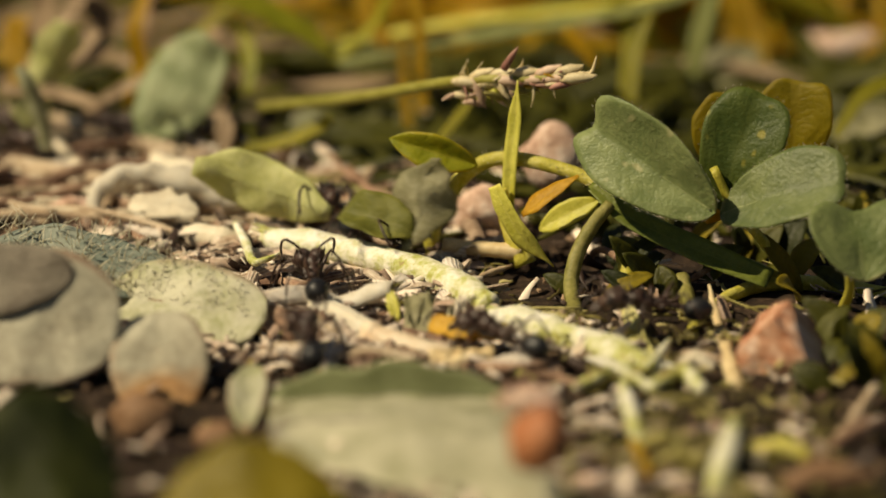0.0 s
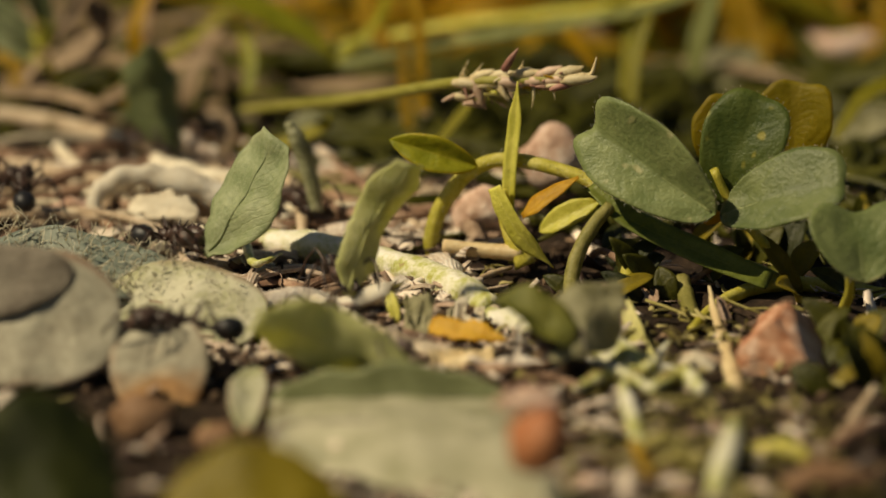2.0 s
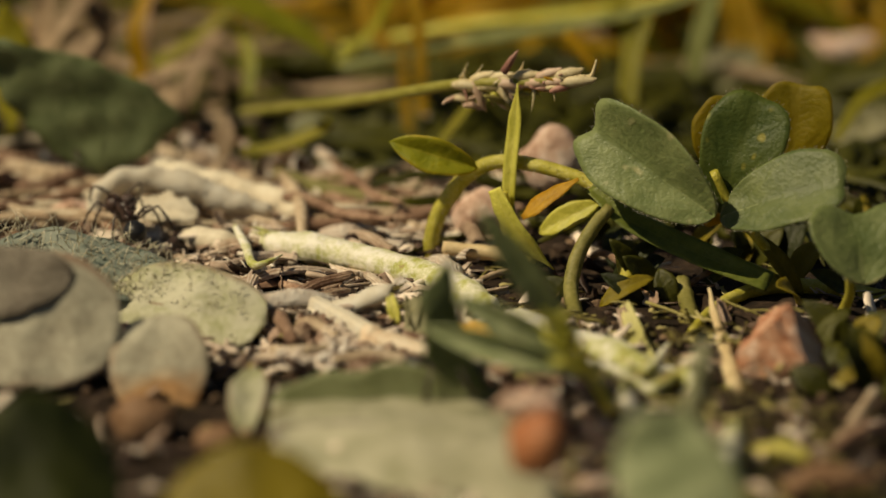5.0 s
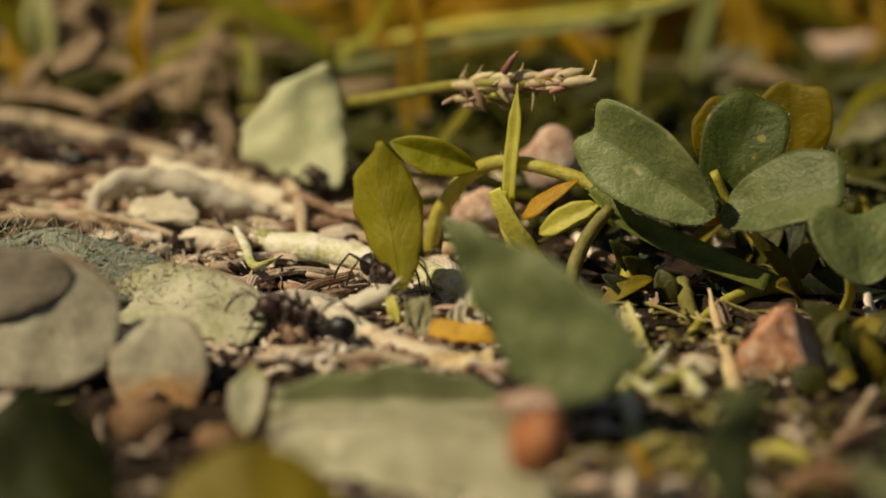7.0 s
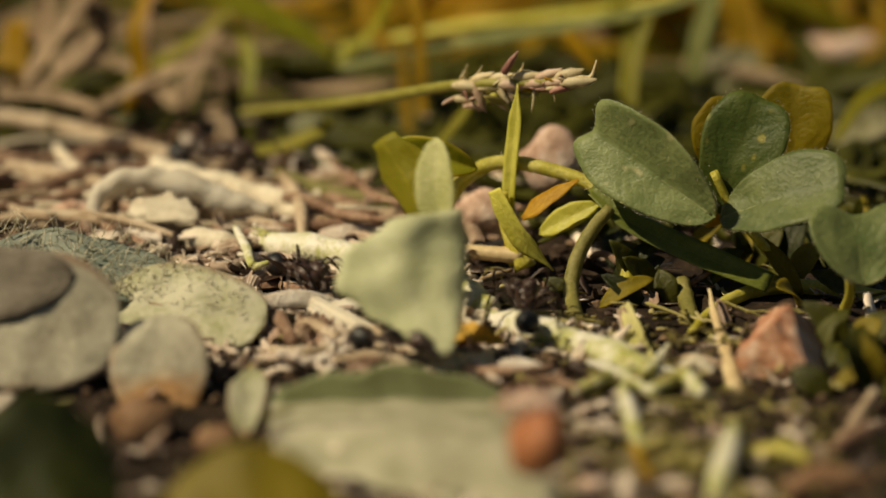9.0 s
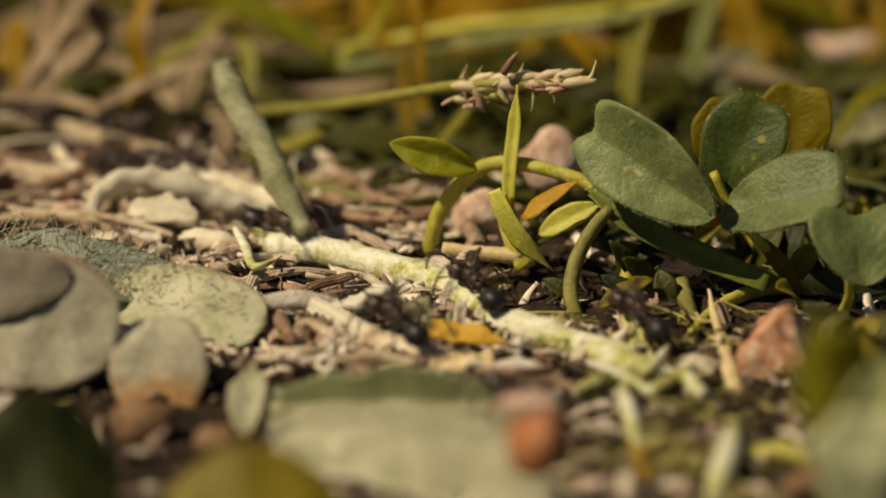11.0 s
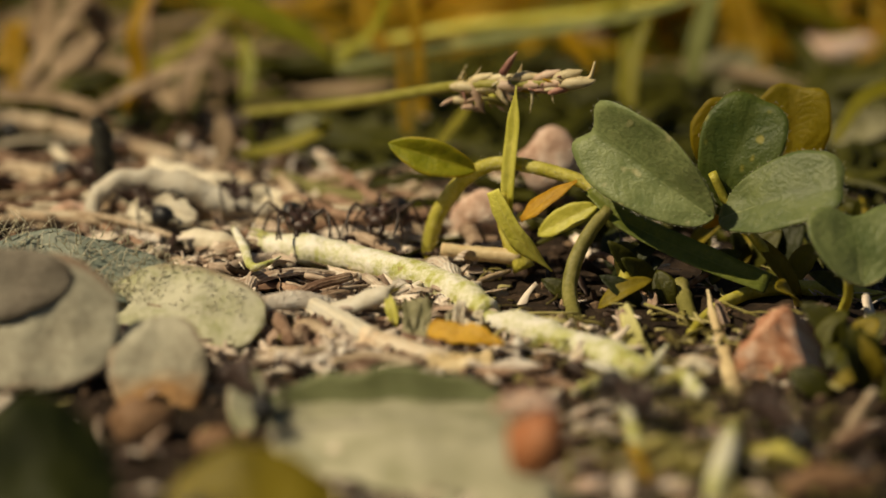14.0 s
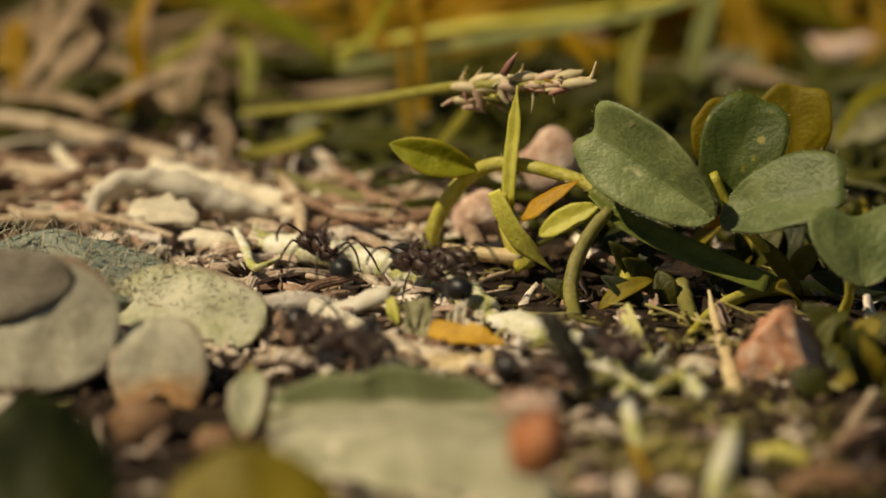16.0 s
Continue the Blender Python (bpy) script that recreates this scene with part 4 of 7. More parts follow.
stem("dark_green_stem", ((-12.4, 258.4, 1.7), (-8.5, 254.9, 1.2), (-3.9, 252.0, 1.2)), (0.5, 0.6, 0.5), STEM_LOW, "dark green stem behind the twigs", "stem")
stem("bare_stick", ((20.5, 190.6, 0.6), (23.4, 200.5, -0.4), (26.3, 206.3, 1.2)), (0.40, 0.48, 0.34), STRAW_ONE, "thin bare straw stick leaning up", "twig")
stem("cut_stem", ((8.2, 208.6, 0.5), (10.7, 210.4, 0.8), (13.7, 212.8, 0.7)), (0.43, 0.65, 0.43), GREEN_WOOD, "short pale green cut stem", "stem", 20, 8, 0.3)
stem("cut_stem", ((11.1, 206.7, 0.8), (11.3, 202.1, 0.7), (11.5, 197.7, 0.5)), (0.50, 0.56, 0.39), GREEN_WOOD, "short pale green cut stem", "stem", 16, 8, 0.3)
stem("cut_stem", ((17.9, 196.1, 0.6), (19.7, 195.4, 1.0), (21.2, 194.8, 0.7)), (0.46, 0.63, 0.46), STEM, "short green cut stem", "stem", 16, 8, 0.3)
stem("straw", ((-36.5, 278.5, 1.5), (-29.7, 273.5, 1.5), (-22.6, 266.3, 1.5), (-17.9, 263.8, 1.2)), (0.7, 0.78, 0.7, 0.5), STRAW_ONE, "long pale straw lying behind", "straw", 26, 8, 0.2)
stem("straw", ((-34.7, 263.8, 1.1), (-29.5, 259.8, 1.3), (-24.9, 255.7, 1.5)), (0.55, 0.65, 0.5), STRAW_ONE, "long pale straw lying behind", "straw", 26, 8, 0.2, 2.0)
stem("straw", ((-22.8, 266.3, 0.5), (-17.5, 263.8, 0.7), (-14.5, 265.0, 0.8), (-11.5, 267.5, 1.4)), (0.58, 0.74, 0.66, 0.49), STRAW_ONE, "long pale straw lying behind", "straw", 26, 8, 0.2, 3.0)

stem("curled_straw", ((-24.0, 252.8, 2.5), (-24.3, 248.3, 0.8), (-21.8, 241.2, -0.0)), (0.46, 0.41, 0.27), STRAW_ONE, "tan bent straw over the litter", "straw", 24, 8, 0.25, 6.0)
stem("seed_pod", ((-18.3, 242.6, 1.2), (-17.2, 242.0, 1.1), (-15.4, 241.0, 1.0), (-14.2, 240.6, 0.9)), (0.4, 0.85, 0.95, 0.5), WHITE_WOOD, "cream dry seed pod on the litter", "seed pod", 20, 10, 0.15, 1.0)
stem("dry_splinter", ((-24.8, 247.4, 0.8), (-21.9, 242.4, 0.9), (-19.5, 240.0, 0.6)), (0.23, 0.37, 0.18), BARK, "brown dry splinter on the soil", "splinter", 16, 7, 0.3, 1.0)
stem("dry_splinter", ((-21.7, 242.4, 0.6), (-19.0, 238.3, 0.8), (-15.8, 236.8, 0.6)), (0.19, 0.38, 0.24), STRAW_ONE, "tan dry splinter on the soil", "splinter", 16, 7, 0.3, 2.0)
stem("dry_splinter", ((-8.9, 225.4, 0.9), (-6.8, 223.1, 1.0), (-3.8, 218.8, 0.9)), (0.20, 0.36, 0.25), STRAW_ONE, "pale fibrous splinter on the soil", "splinter", 16, 7, 0.4, 3.0)
stem("dry_splinter", ((2.5, 225.0, 0.9), (5.2, 230.8, -0.7), (8.0, 224.1, 0.7)), (0.15, 0.30, 0.20), STRAW_ONE, "grey-brown splinter beside the cut stem", "splinter", 16, 7, 0.4, 4.0)
stem("dry_splinter", ((1.8, 231.8, 0.6), (3.3, 233.2, 0.8), (4.7, 235.6, 0.6)), (0.15, 0.24, 0.15), STRAW_ONE, "pale thin splinter on the soil", "splinter", 14, 7, 0.4, 5.0)
stem("dry_splinter", ((-10.9, 231.5, 0.7), (-9.2, 228.4, 1.0), (-7.8, 225.6, 0.7)), (0.30, 0.45, 0.35), BARK, "brown hollow splinter end", "splinter", 14, 7, 0.3, 6.0)
stem("dry_splinter", ((17.6, 226, 2.0), (17.8, 222, 0.9), (18.1, 216, 0.3), (18.1, 210, -0.2)), (0.12, 0.3, 0.5, 0.6), CREAM_STALK, "pale upright splinter beside the red chip", "splinter", 24, 8, 0.4, 7.0)
stem("leaf_stub", ((11.9, 232.6, 2.7), (12.4, 231.7, 1.2), (13.0, 229.8, 0)), (0.30, 0.49, 0.40), STEM, "small green leaf stub in the soil", "stem", 14, 8, 0.2, 8.0)
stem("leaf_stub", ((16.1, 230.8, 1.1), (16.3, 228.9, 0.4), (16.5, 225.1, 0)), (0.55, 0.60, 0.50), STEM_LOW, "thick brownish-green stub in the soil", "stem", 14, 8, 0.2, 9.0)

for pts, radii, mat, label in (
        (((8.0, 207.9, 0.6), (9.6, 208.7, 1.2), (11.5, 211.6, 0.9)), (0.25, 0.45, 0.2), GREEN_WOOD, "splayed pale green stem fibre on the soil"),
        (((9.1, 213.7, 0.8), (10.9, 209.8, 1.2), (13.0, 206.7, 0.8)), (0.2, 0.4, 0.3), GREEN_WOOD, "splayed pale green stem fibre on the soil"),
        (((10.9, 207.9, 0.8), (12.8, 210.0, 1.4), (14.4, 216.7, 1.0)), (0.3, 0.4, 0.2), GREEN_WOOD, "splayed pale green stem fibre on the soil"),
        (((12.7, 207.9, 0.8), (14.8, 209.1, 1.2), (15.9, 206.7, 0.8)), (0.35, 0.6, 0.4), GREEN_WOOD, "pale green broken stem knot"),
        (((14.8, 211.9, 0.8), (15.7, 211.8, 1.4), (16.8, 211.0, 0.9)), (0.3, 0.55, 0.3), WHITE_WOOD, "whitish broken stem end"),
        (((15.2, 188.1, 0.8), (16.2, 192.6, 1.6), (17.2, 199.6, 1.0)), (0.6, 0.8, 0.5), GREEN_WOOD, "thick pale green cut stem end"),
        (((11.4, 196.0, 0.8), (12.6, 195.7, 1.4), (14.1, 195.5, 0.8)), (0.4, 0.6, 0.4), SCRAP, "yellowish withered flower bit"),
        (((12.2, 193.0, 0.8), (13.3, 193.0, 1.3), (14.7, 192.8, 0.8)), (0.3, 0.5, 0.4), SCRAP, "yellowish withered flower bit"),
        (((11.1, 197.6, 0.6), (11.5, 192.7, 0.9), (11.8, 191.6, 0.6)), (0.3, 0.35, 0.3), GRASS_GOLD, "bright yellow scrap of petal"),
        (((19.2, 189.0, 0.8), (21.5, 189.5, 1.3), (24.1, 189.8, 0.8)), (0.6, 1.0, 0.7), RUST, "reddish brown bark chip on soil"),
        (((22.5, 196.0, 0.8), (24.4, 197.9, 1.2), (26.2, 200.2, 0.8)), (0.3, 0.6, 0.4), BARK, "brown bark bit on the soil"),
        (((3.7, 207.9, 0.8), (6.1, 209.3, 1.0), (8.5, 207.9, 0.8)), (0.2, 0.35, 0.25), BARK, "thin dark brown twig on soil"),
        (((1.3, 211.9, 0.8), (4.1, 210.7, 1.0), (7.3, 212.5, 0.8)), (0.25, 0.4, 0.25), BARK, "thin dark brown twig on soil"),
        (((-6.9, 213.7, 0.8), (-4.4, 214.0, 1.0), (-1.6, 213.1, 0.8)), (0.3, 0.5, 0.3), STRAW_ONE, "flat pale wood splinter on soil"),
        (((-11.7, 225.7, 0.8), (-10.4, 220.4, 1.4), (-9.5, 217.4, 0.8)), (0.35, 0.5, 0.4), BARK, "reddish hollow husk end on soil"),
        (((-9.6, 219.9, 0.8), (-8.7, 220.4, 1.2), (-6.7, 218.6, 0.8)), (0.3, 0.6, 0.4), STRAW_ONE, "curled tan husk on the soil"),
        (((-10.9, 216.1, 0.8), (-8.7, 214.9, 1.0), (-6.3, 216.8, 0.8)), (0.3, 0.45, 0.3), STRAW_ONE, "flat pale wood splinter on soil")):
    stem("plant_bit", pts, radii, mat, label, "plant litter", 18, 8, 0.45, len(label) * 0.37)

# Grass blades that stand out behind.
grass_blade(((-20.5, 279.3, 12.6), (-15.9, 278.4, 10.4), (-11.9, 277.5, 8.6), (-8.6, 276.5, 6.5)), (2.0, 2.6, 2.2, 0.61), GRASS_OLIVE, "broad green grass blade bending down", 0.25, (-0.4, -0.3, 0.9))
grass_blade(((-3.7, 275.7, 13.3), (-5.1, 276.1, 9.5), (-7.4, 276.5, 7.1), (-8.8, 276.5, 5.9)), (0.8, 1.0, 1.0, 0.6), GRASS_OLIVE, "narrow yellow-green grass blade bent down")
grass_blade(((-8.2, 275.7, 5.9), (-1.1, 276.5, 7.4), (8.8, 277.5, 8.7), (16.5, 278.4, 10.0), (23.3, 280.2, 11.9)), (0.7, 1.05, 1.05, 0.9, 0.5), GRASS_GREY, "long grey-green grass blade lying across")
grass_blade(((-8.6, 287.0, 5.1), (1.7, 287.0, 7.0), (11.0, 287.0, 8.0), (19.3, 287.0, 9.6)), (0.5, 0.8, 0.8, 0.5), GRASS_BRIGHT, "long green grass blade lying across")
grass_blade(((20.2, 281.1, 3.4), (20.7, 281.1, 6.7), (21.7, 281.1, 10.4), (22.5, 281.1, 12.7)), (1.13, 1.80, 1.80, 0.90), GRASS_GREY, "upright grey-green grass blade")
grass_blade(((-2.6, 273.5, 0.5), (-3.0, 274.6, 3.9), (-3.2, 275.8, 7.8)), (0.78, 0.86, 0.47), GRASS_GOLD, "thin golden grass stalk")
grass_blade(((-1.6, 278.5, -0.2), (-1.8, 280.1, 5.0), (-2.1, 281.2, 11.7)), (0.83, 0.98, 0.60), GRASS_GOLD, "thin golden grass stalk")
grass_blade(((-0.2, 257.1, 4.3), (1.3, 258.4, 5.9), (2.8, 259.8, 7.6)), (0.69, 0.95, 0.34), GRASS, "short green grass blade")
grass_blade(((14.6, 268.8, 4.4), (14.8, 270.8, 7.5), (16.2, 272.7, 10.7)), (1.12, 1.60, 0.64), GRASS, "upright green grass blade")
grass_blade(((9.5, 271.3, 9.7), (10.6, 270.8, 8.4), (11.9, 270.3, 7.0)), (0.64, 0.88, 0.40), GRASS_GOLD, "short golden grass blade")
grass_blade(((-37.1, 283, 1.2), (-29.9, 283, 1.7), (-25.8, 283, 3.1), (-21.1, 283.5, 5.8), (-16.6, 284, 9.4)), (1.2, 1.5, 1.4, 1.3, 0.9), GRASS, "arching yellow-green grass blade")
grass_blade(((-35.8, 281.2, 4.8), (-34.7, 282.2, 6.6), (-33.9, 283.2, 8.3)), (1.12, 2.24, 0.60), GRASS_GOLD, "orange-yellow dry grass blade")
grass_blade(((34.6, 263.8, 7.3), (31.9, 262.5, 6.5), (29.5, 259.8, 3.9)), (1.35, 1.35, 0.67), GRASS, "yellow-green grass blade beside the clover")


grass_blade(((-32.5, 278, 3.6), (-30.0, 278, 5.3), (-27.6, 278, 6.7), (-27.0, 278, 8.6), (-28.0, 278.4, 10.4), (-29.8, 279, 11.8)), (1.2, 1.6, 1.9, 1.9, 1.7, 1.2), GRASS_DEAD, "broad cream dead grass blade curving over")
grass_blade(((-23.2, 276, 2.5), (-23.8, 276, 6.2), (-23.6, 276.2, 9.2), (-22.6, 276.6, 12.6)), (1.3, 1.7, 1.7, 1.3), GRASS_DEAD, "broad tan dead grass blade standing")
grass_blade(((-33.0, 282, 6.5), (-32.0, 282, 9.5), (-32.6, 282.5, 13.0)), (1.6, 2.2, 1.8), GRASS_DEAD, "broad tan dead grass blade standing")
grass_blade(((-20.6, 279.1, 0.3), (-20.4, 280.2, 3.6), (-19.2, 282.0, 6.2), (-17.8, 284.0, 7.6)), (1.19, 1.64, 1.5, 0.89), GRASS_DEAD, "yellowish dead grass blade")
grass_blade(((-19.4, 281.8, 1.6), (-18.6, 281.8, 3.5), (-17.2, 281.8, 3.9), (-16.2, 281.6, 2.6), (-16.2, 281.2, -0.4)), (0.9, 1.2, 1.3, 1.2, 0.9), GRASS_DEAD, "looped tan grass blade")
grass_blade(((-15.6, 263.8, 1.9), (-12.2, 263.2, 2.6), (-8.4, 262.6, 4.4)), (0.9, 1.2, 1.2), GRASS, "yellow-green stalk rising from the straw")
grass_blade(((26.3, 291.0, 0.2), (25.9, 292.9, 4.1), (24.6, 294.8, 8.6)), (2.43, 3.47, 2.43), GRASS_GOLD, "broad golden grass blade")
grass_blade(((-4.1, 301.7, 4.2), (-0.2, 302.4, 5.3), (5.7, 303.4, 6.9)), (1.94, 2.59, 1.94), GRASS_GOLD, "broad golden grass blade")

grass_blade(((-33.4, 276, 4.5), (-31.4, 276.5, 7.2), (-29.9, 277, 9.4), (-28.0, 278, 11.5)), (1.2, 1.7, 1.7, 1.2), GRASS_DEAD, "broad tan dead grass blade leaning")
grass_blade(((-30.7, 274, 6.4), (-28.6, 274, 7.5), (-27.1, 274.5, 8.9)), (1.6, 2.3, 1.2), GRASS_DEAD, "short cream dead grass blade")
grass_blade(((-28.1, 272, 2.9), (-25.2, 272.5, 4.5), (-21.5, 273, 6.2), (-19.5, 274, 6.8)), (0.8, 1.2, 1.2, 0.7), GRASS_DEAD, "tan dead grass blade leaning over the straw")
grass_blade(((-24.9, 273, 2.9), (-23.8, 273.5, 6.0), (-24.2, 274, 9.1), (-23.3, 276, 11.9)), (0.9, 1.3, 1.3, 1.0), GRASS_GOLD, "golden dry grass blade standing in the straw")
grass_blade(((-34.2, 268, 5.5), (-30.3, 268, 5.4), (-26.1, 267, 4.5)), (1.0, 1.3, 0.9), GRASS_DEAD, "tan dead grass blade lying")
grass_blade(((-20.1, 271, 2.9), (-20.2, 271.5, 5.1), (-19.1, 272, 6.9), (-17.7, 272, 6.8), (-17.2, 271.5, 4.6)), (0.8, 1.1, 1.2, 1.1, 0.8), GRASS_DEAD, "looped tan grass blade")
grass_blade(((-16.7, 263, 1.7), (-16.6, 264, 3.3), (-16.9, 265, 4.6)), (1.0, 1.7, 0.9), GRASS_DEAD, "short cream dead grass stub")
grass_blade(((-34.9, 282, 8.3), (-34.2, 281, 6.2), (-34.3, 279, 2.5)), (1.2, 1.6, 1.0), GRASS_GOLD, "orange dry grass blade")
grass_blade(((-16.0, 279, 8.0), (-15.3, 277, 6.1), (-15.4, 275, 3.8)), (0.9, 1.3, 0.9), GRASS_OLIVE, "olive grass blade hanging down")
grass_blade(((-6.6, 284, 10.1), (-5.9, 283, 8.1), (-3.8, 281, 5.3)), (1.3, 1.8, 1.0), GRASS_GOLD, "golden grass blade")
grass_blade(((-2.2, 275, 12.0), (-1.9, 274, 9.1), (-1.6, 273, 6.1)), (0.8, 1.0, 0.7), GRASS_GOLD, "golden grass stalk")
grass_blade(((13.6, 280, 10.9), (15.1, 278, 8.2), (14.5, 274, 4.1)), (1.2, 1.8, 1.2), GRASS, "upright yellow-green grass blade")


def low_leaves():
    """Small dark leaves and stalks crowded under the clover."""
    # Dark leaf colours carry part of the shade under the clover.
    r = random.Random(31)
    for i in range(64):
        x, y = (r.uniform(9, 31), r.uniform(228, 252)) if i < 46 else (r.uniform(23.5, 30), r.uniform(206, 226))
        p = on(x, y, 0.0)
        a = r.uniform(0, 6.3)
        tip = Vector((math.cos(a) * r.uniform(1.5, 4), math.sin(a) * r.uniform(1, 3), r.uniform(1.2, 4.0)))
        bm = leaf(bmesh.new(), (0, 0, 0), tip, round_w(r.uniform(1.0, 2.2), 0.7, 0.7), (-0.3, -0.6, 0.7), 0.3, 0.12, 10, 6, 0.12, 0.1, i * 1.3)
        tagged(part("low_leaf", bm, r.choice((GRASS_LOW, GRASS_LOW, DEEP_LEAF, OLIVE_LEAF)), at=Matrix.Translation(p * MM)), "small dark green leaf, darkened for shade under the clover", "leaf", "low leaves under the clover")


low_leaves()


# Leaves lying in front and at the back.
def fallen_leaf(name, base, tip, width, face, mat, label, fold=0.1, arch=0.08, seed=0.0, hairs=0, wavy=0.05, a=0.5, b=0.5, ripple=0.3, curl=0.0, roll_up=0.0):
    p0 = vec(base)
    bm = leaf(bmesh.new(), (0, 0, 0), vec(tip) - p0, round_w(width, a, b), face, fold, arch, 26, 16, 0.22, wavy, seed, ripple, curl, roll_up)
    ob = tagged(part(name, bm, mat, at=Matrix.Translation(p0 * MM)), label, "leaf")
    if width > 3.4:
        fn, down = LAST["leaf"], vec(face).normalized() * 0.05
        rib = tube(bmesh.new(), [fn(0.5, 0.02 + 0.94 * i / 7) - down for i in range(8)], (0.16, 0.12, 0.05), 20, 6)
        part("midrib", rib, mat, ob)
    return ob


fallen_leaf("hairy_leaf", (-31.7, 228.0, 3.4), (-16.6, 226.1, 1.7), 6.6, (0.1, -0.45, 0.9), HAIRY_LEAF, "grey-green hairy leaf lying on litter", 0.15, 0.03, 1.0, ripple=0.6)
fallen_leaf("pale_leaf", (-22.5, 225.2, 1.5), (-11.4, 220.2, 1.3), 6.4, (0.0, -0.75, 0.65), PALE_LEAF, "pale yellow-green dry leaf with a rounded end", 0.05, 0.04, 2.0, b=0.35, ripple=0.4)
fallen_leaf("dead_leaf", (-31.0, 214.0, 3.7), (-20.0, 211.9, 3.2), 9.25, (0.1, -0.85, 0.5), DEAD_LEAF, "grey dead leaf with reddish-brown edges", 0.1, 0.06, 3.0, b=0.35, ripple=0.3)
fallen_leaf("dead_leaf", (-33.6, 214.4, 4.6), (-23.0, 213.3, 6.7), 4.8, (0.1, -0.85, 0.5), BROWN_LEAF, "brown-grey dead leaf over the corner of another", 0.02, 0.03, 18.0)
fallen_leaf("dead_leaf", (-17.9, 214.0, 3.7), (-17.0, 206.3, -1.6), 6.09, (0.0, -0.9, 0.4), DEAD_LEAF_BROWN, "small grey dead leaf with an orange-brown end", 0.1, 0.06, 4.0, a=0.35)


def broad_leaf():
    """A broad leaf lying flat in front, its far edge turned up into a wavy lip."""
    near_l, near_r, far_l, far_r = (vec(p) for p in ((-10.0, 194.2, 1.0), (7.8, 180.2, 1.0), (-10.4, 204.3, 1.0), (4.1, 204.3, 1.0)))

    def fn(u, v):
        s = u + 0.03 * noise.noise(Vector((v * 4, u * 2, 3)))
        a, b = near_l.lerp(near_r, s), far_l.lerp(far_r, s)
        w = min(1.0, v / 0.62)
        p = a.lerp(b, w) + Vector((0, 0, 0.9 * math.sin(math.pi * u) * math.sin(math.pi * w) + 0.35 * noise.noise(Vector((u * 4, v * 3, 1)))))
        k = max(0.0, (v - 0.55 - 0.16 * noise.noise(Vector((u * 4.5, 0, 5)))) / 0.45)
        high = 2.1 * max(0.0, math.sin(math.pi * min(1, max(0, u)) ** 0.85)) ** 0.4 * (1 + 0.22 * noise.noise(Vector((u * 6, 0, 7))))
        return p + Vector((0, 0.5 * k, high * k * k * (1.6 - 0.6 * k) / 1.0))
    p0 = fn(0.5, 0.3)
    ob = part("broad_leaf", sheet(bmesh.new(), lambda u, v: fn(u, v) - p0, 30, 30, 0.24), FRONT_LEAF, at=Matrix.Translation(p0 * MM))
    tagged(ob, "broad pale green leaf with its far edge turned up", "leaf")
    part("midrib", tube(bmesh.new(), [fn(0.04 + 0.9 * i / 9, 0.34) - p0 + Vector((0, 0, 0.06)) for i in range(10)], (0.25, 0.2, 0.08), 30, 6), FRONT_LEAF, ob)
    for i in range(5):
        a, b = 0.16 + 0.15 * i, 0.24 + 0.16 * i
        part("side_vein", tube(bmesh.new(), [fn(a + (b - a) * j / 5, 0.34 + 0.10 * j) - p0 + Vector((0, -0.03, 0.05)) for j in range(6)], (0.12, 0.08, 0.03), 16, 5), FRONT_LEAF, ob)


broad_leaf()
fallen_leaf("olive_leaf", (-15.8, 182.5, 0.8), (-4.9, 182.5, 0.8), 8.8, (0.0, -0.7, 0.7), OLIVE_LEAF, "olive-yellow leaf close to the ground", 0.1, 0.12, 6.0)
fallen_leaf("deep_green_leaf", (-25.9, 182.5, 3.4), (-17.8, 185.2, 3.1), 9.64, (0.0, -0.7, 0.7), DEEP_LEAF, "deep green leaf, darkened in colour for shade", 0.1, 0.1, 7.0)
fallen_leaf("leaf_stub", (-11.8, 201.5, 0), (-11.9, 210.8, 1.0), 2.43, (0, -1, 0.3), PALE_LEAF, "small upright pale leaf stub in the soil", 0.3, 0.05, 8.0)
fallen_leaf("grey_leaf", (20.7, 288.7, 0.9), (26.4, 289.6, 4.1), 3.6, (0, -0.8, 0.6), PIECE_GREY, "grey-green leaf between grass", 0.1, 0.1, 9.0)
fallen_leaf("grey_leaf", (29.9, 266.9, 1.7), (35.9, 270.0, 3.4), 3.2, (0, -0.6, 0.8), PIECE_GREY, "grey-green leaf between grass", 0.1, 0.1, 10.0)
fallen_leaf("pale_bud_leaf", (-12.6, 275.8, 0.2), (-8.8, 278.0, 1.8), 1.85, (0, -0.8, 0.6), PALE_LEAF, "small pale green bud leaf", 0.2, 0.1, 11.0)
fallen_leaf("yellow_chip", (-0.9, 218.6, 1.5), (4.1, 216.0, 1.3), 1.5, (0, -0.75, 0.66), CHIP_GOLD, "orange-yellow torn leaf strip", 0.15, 0.04, 12.0, wavy=0.5, a=0.25, b=1.0)


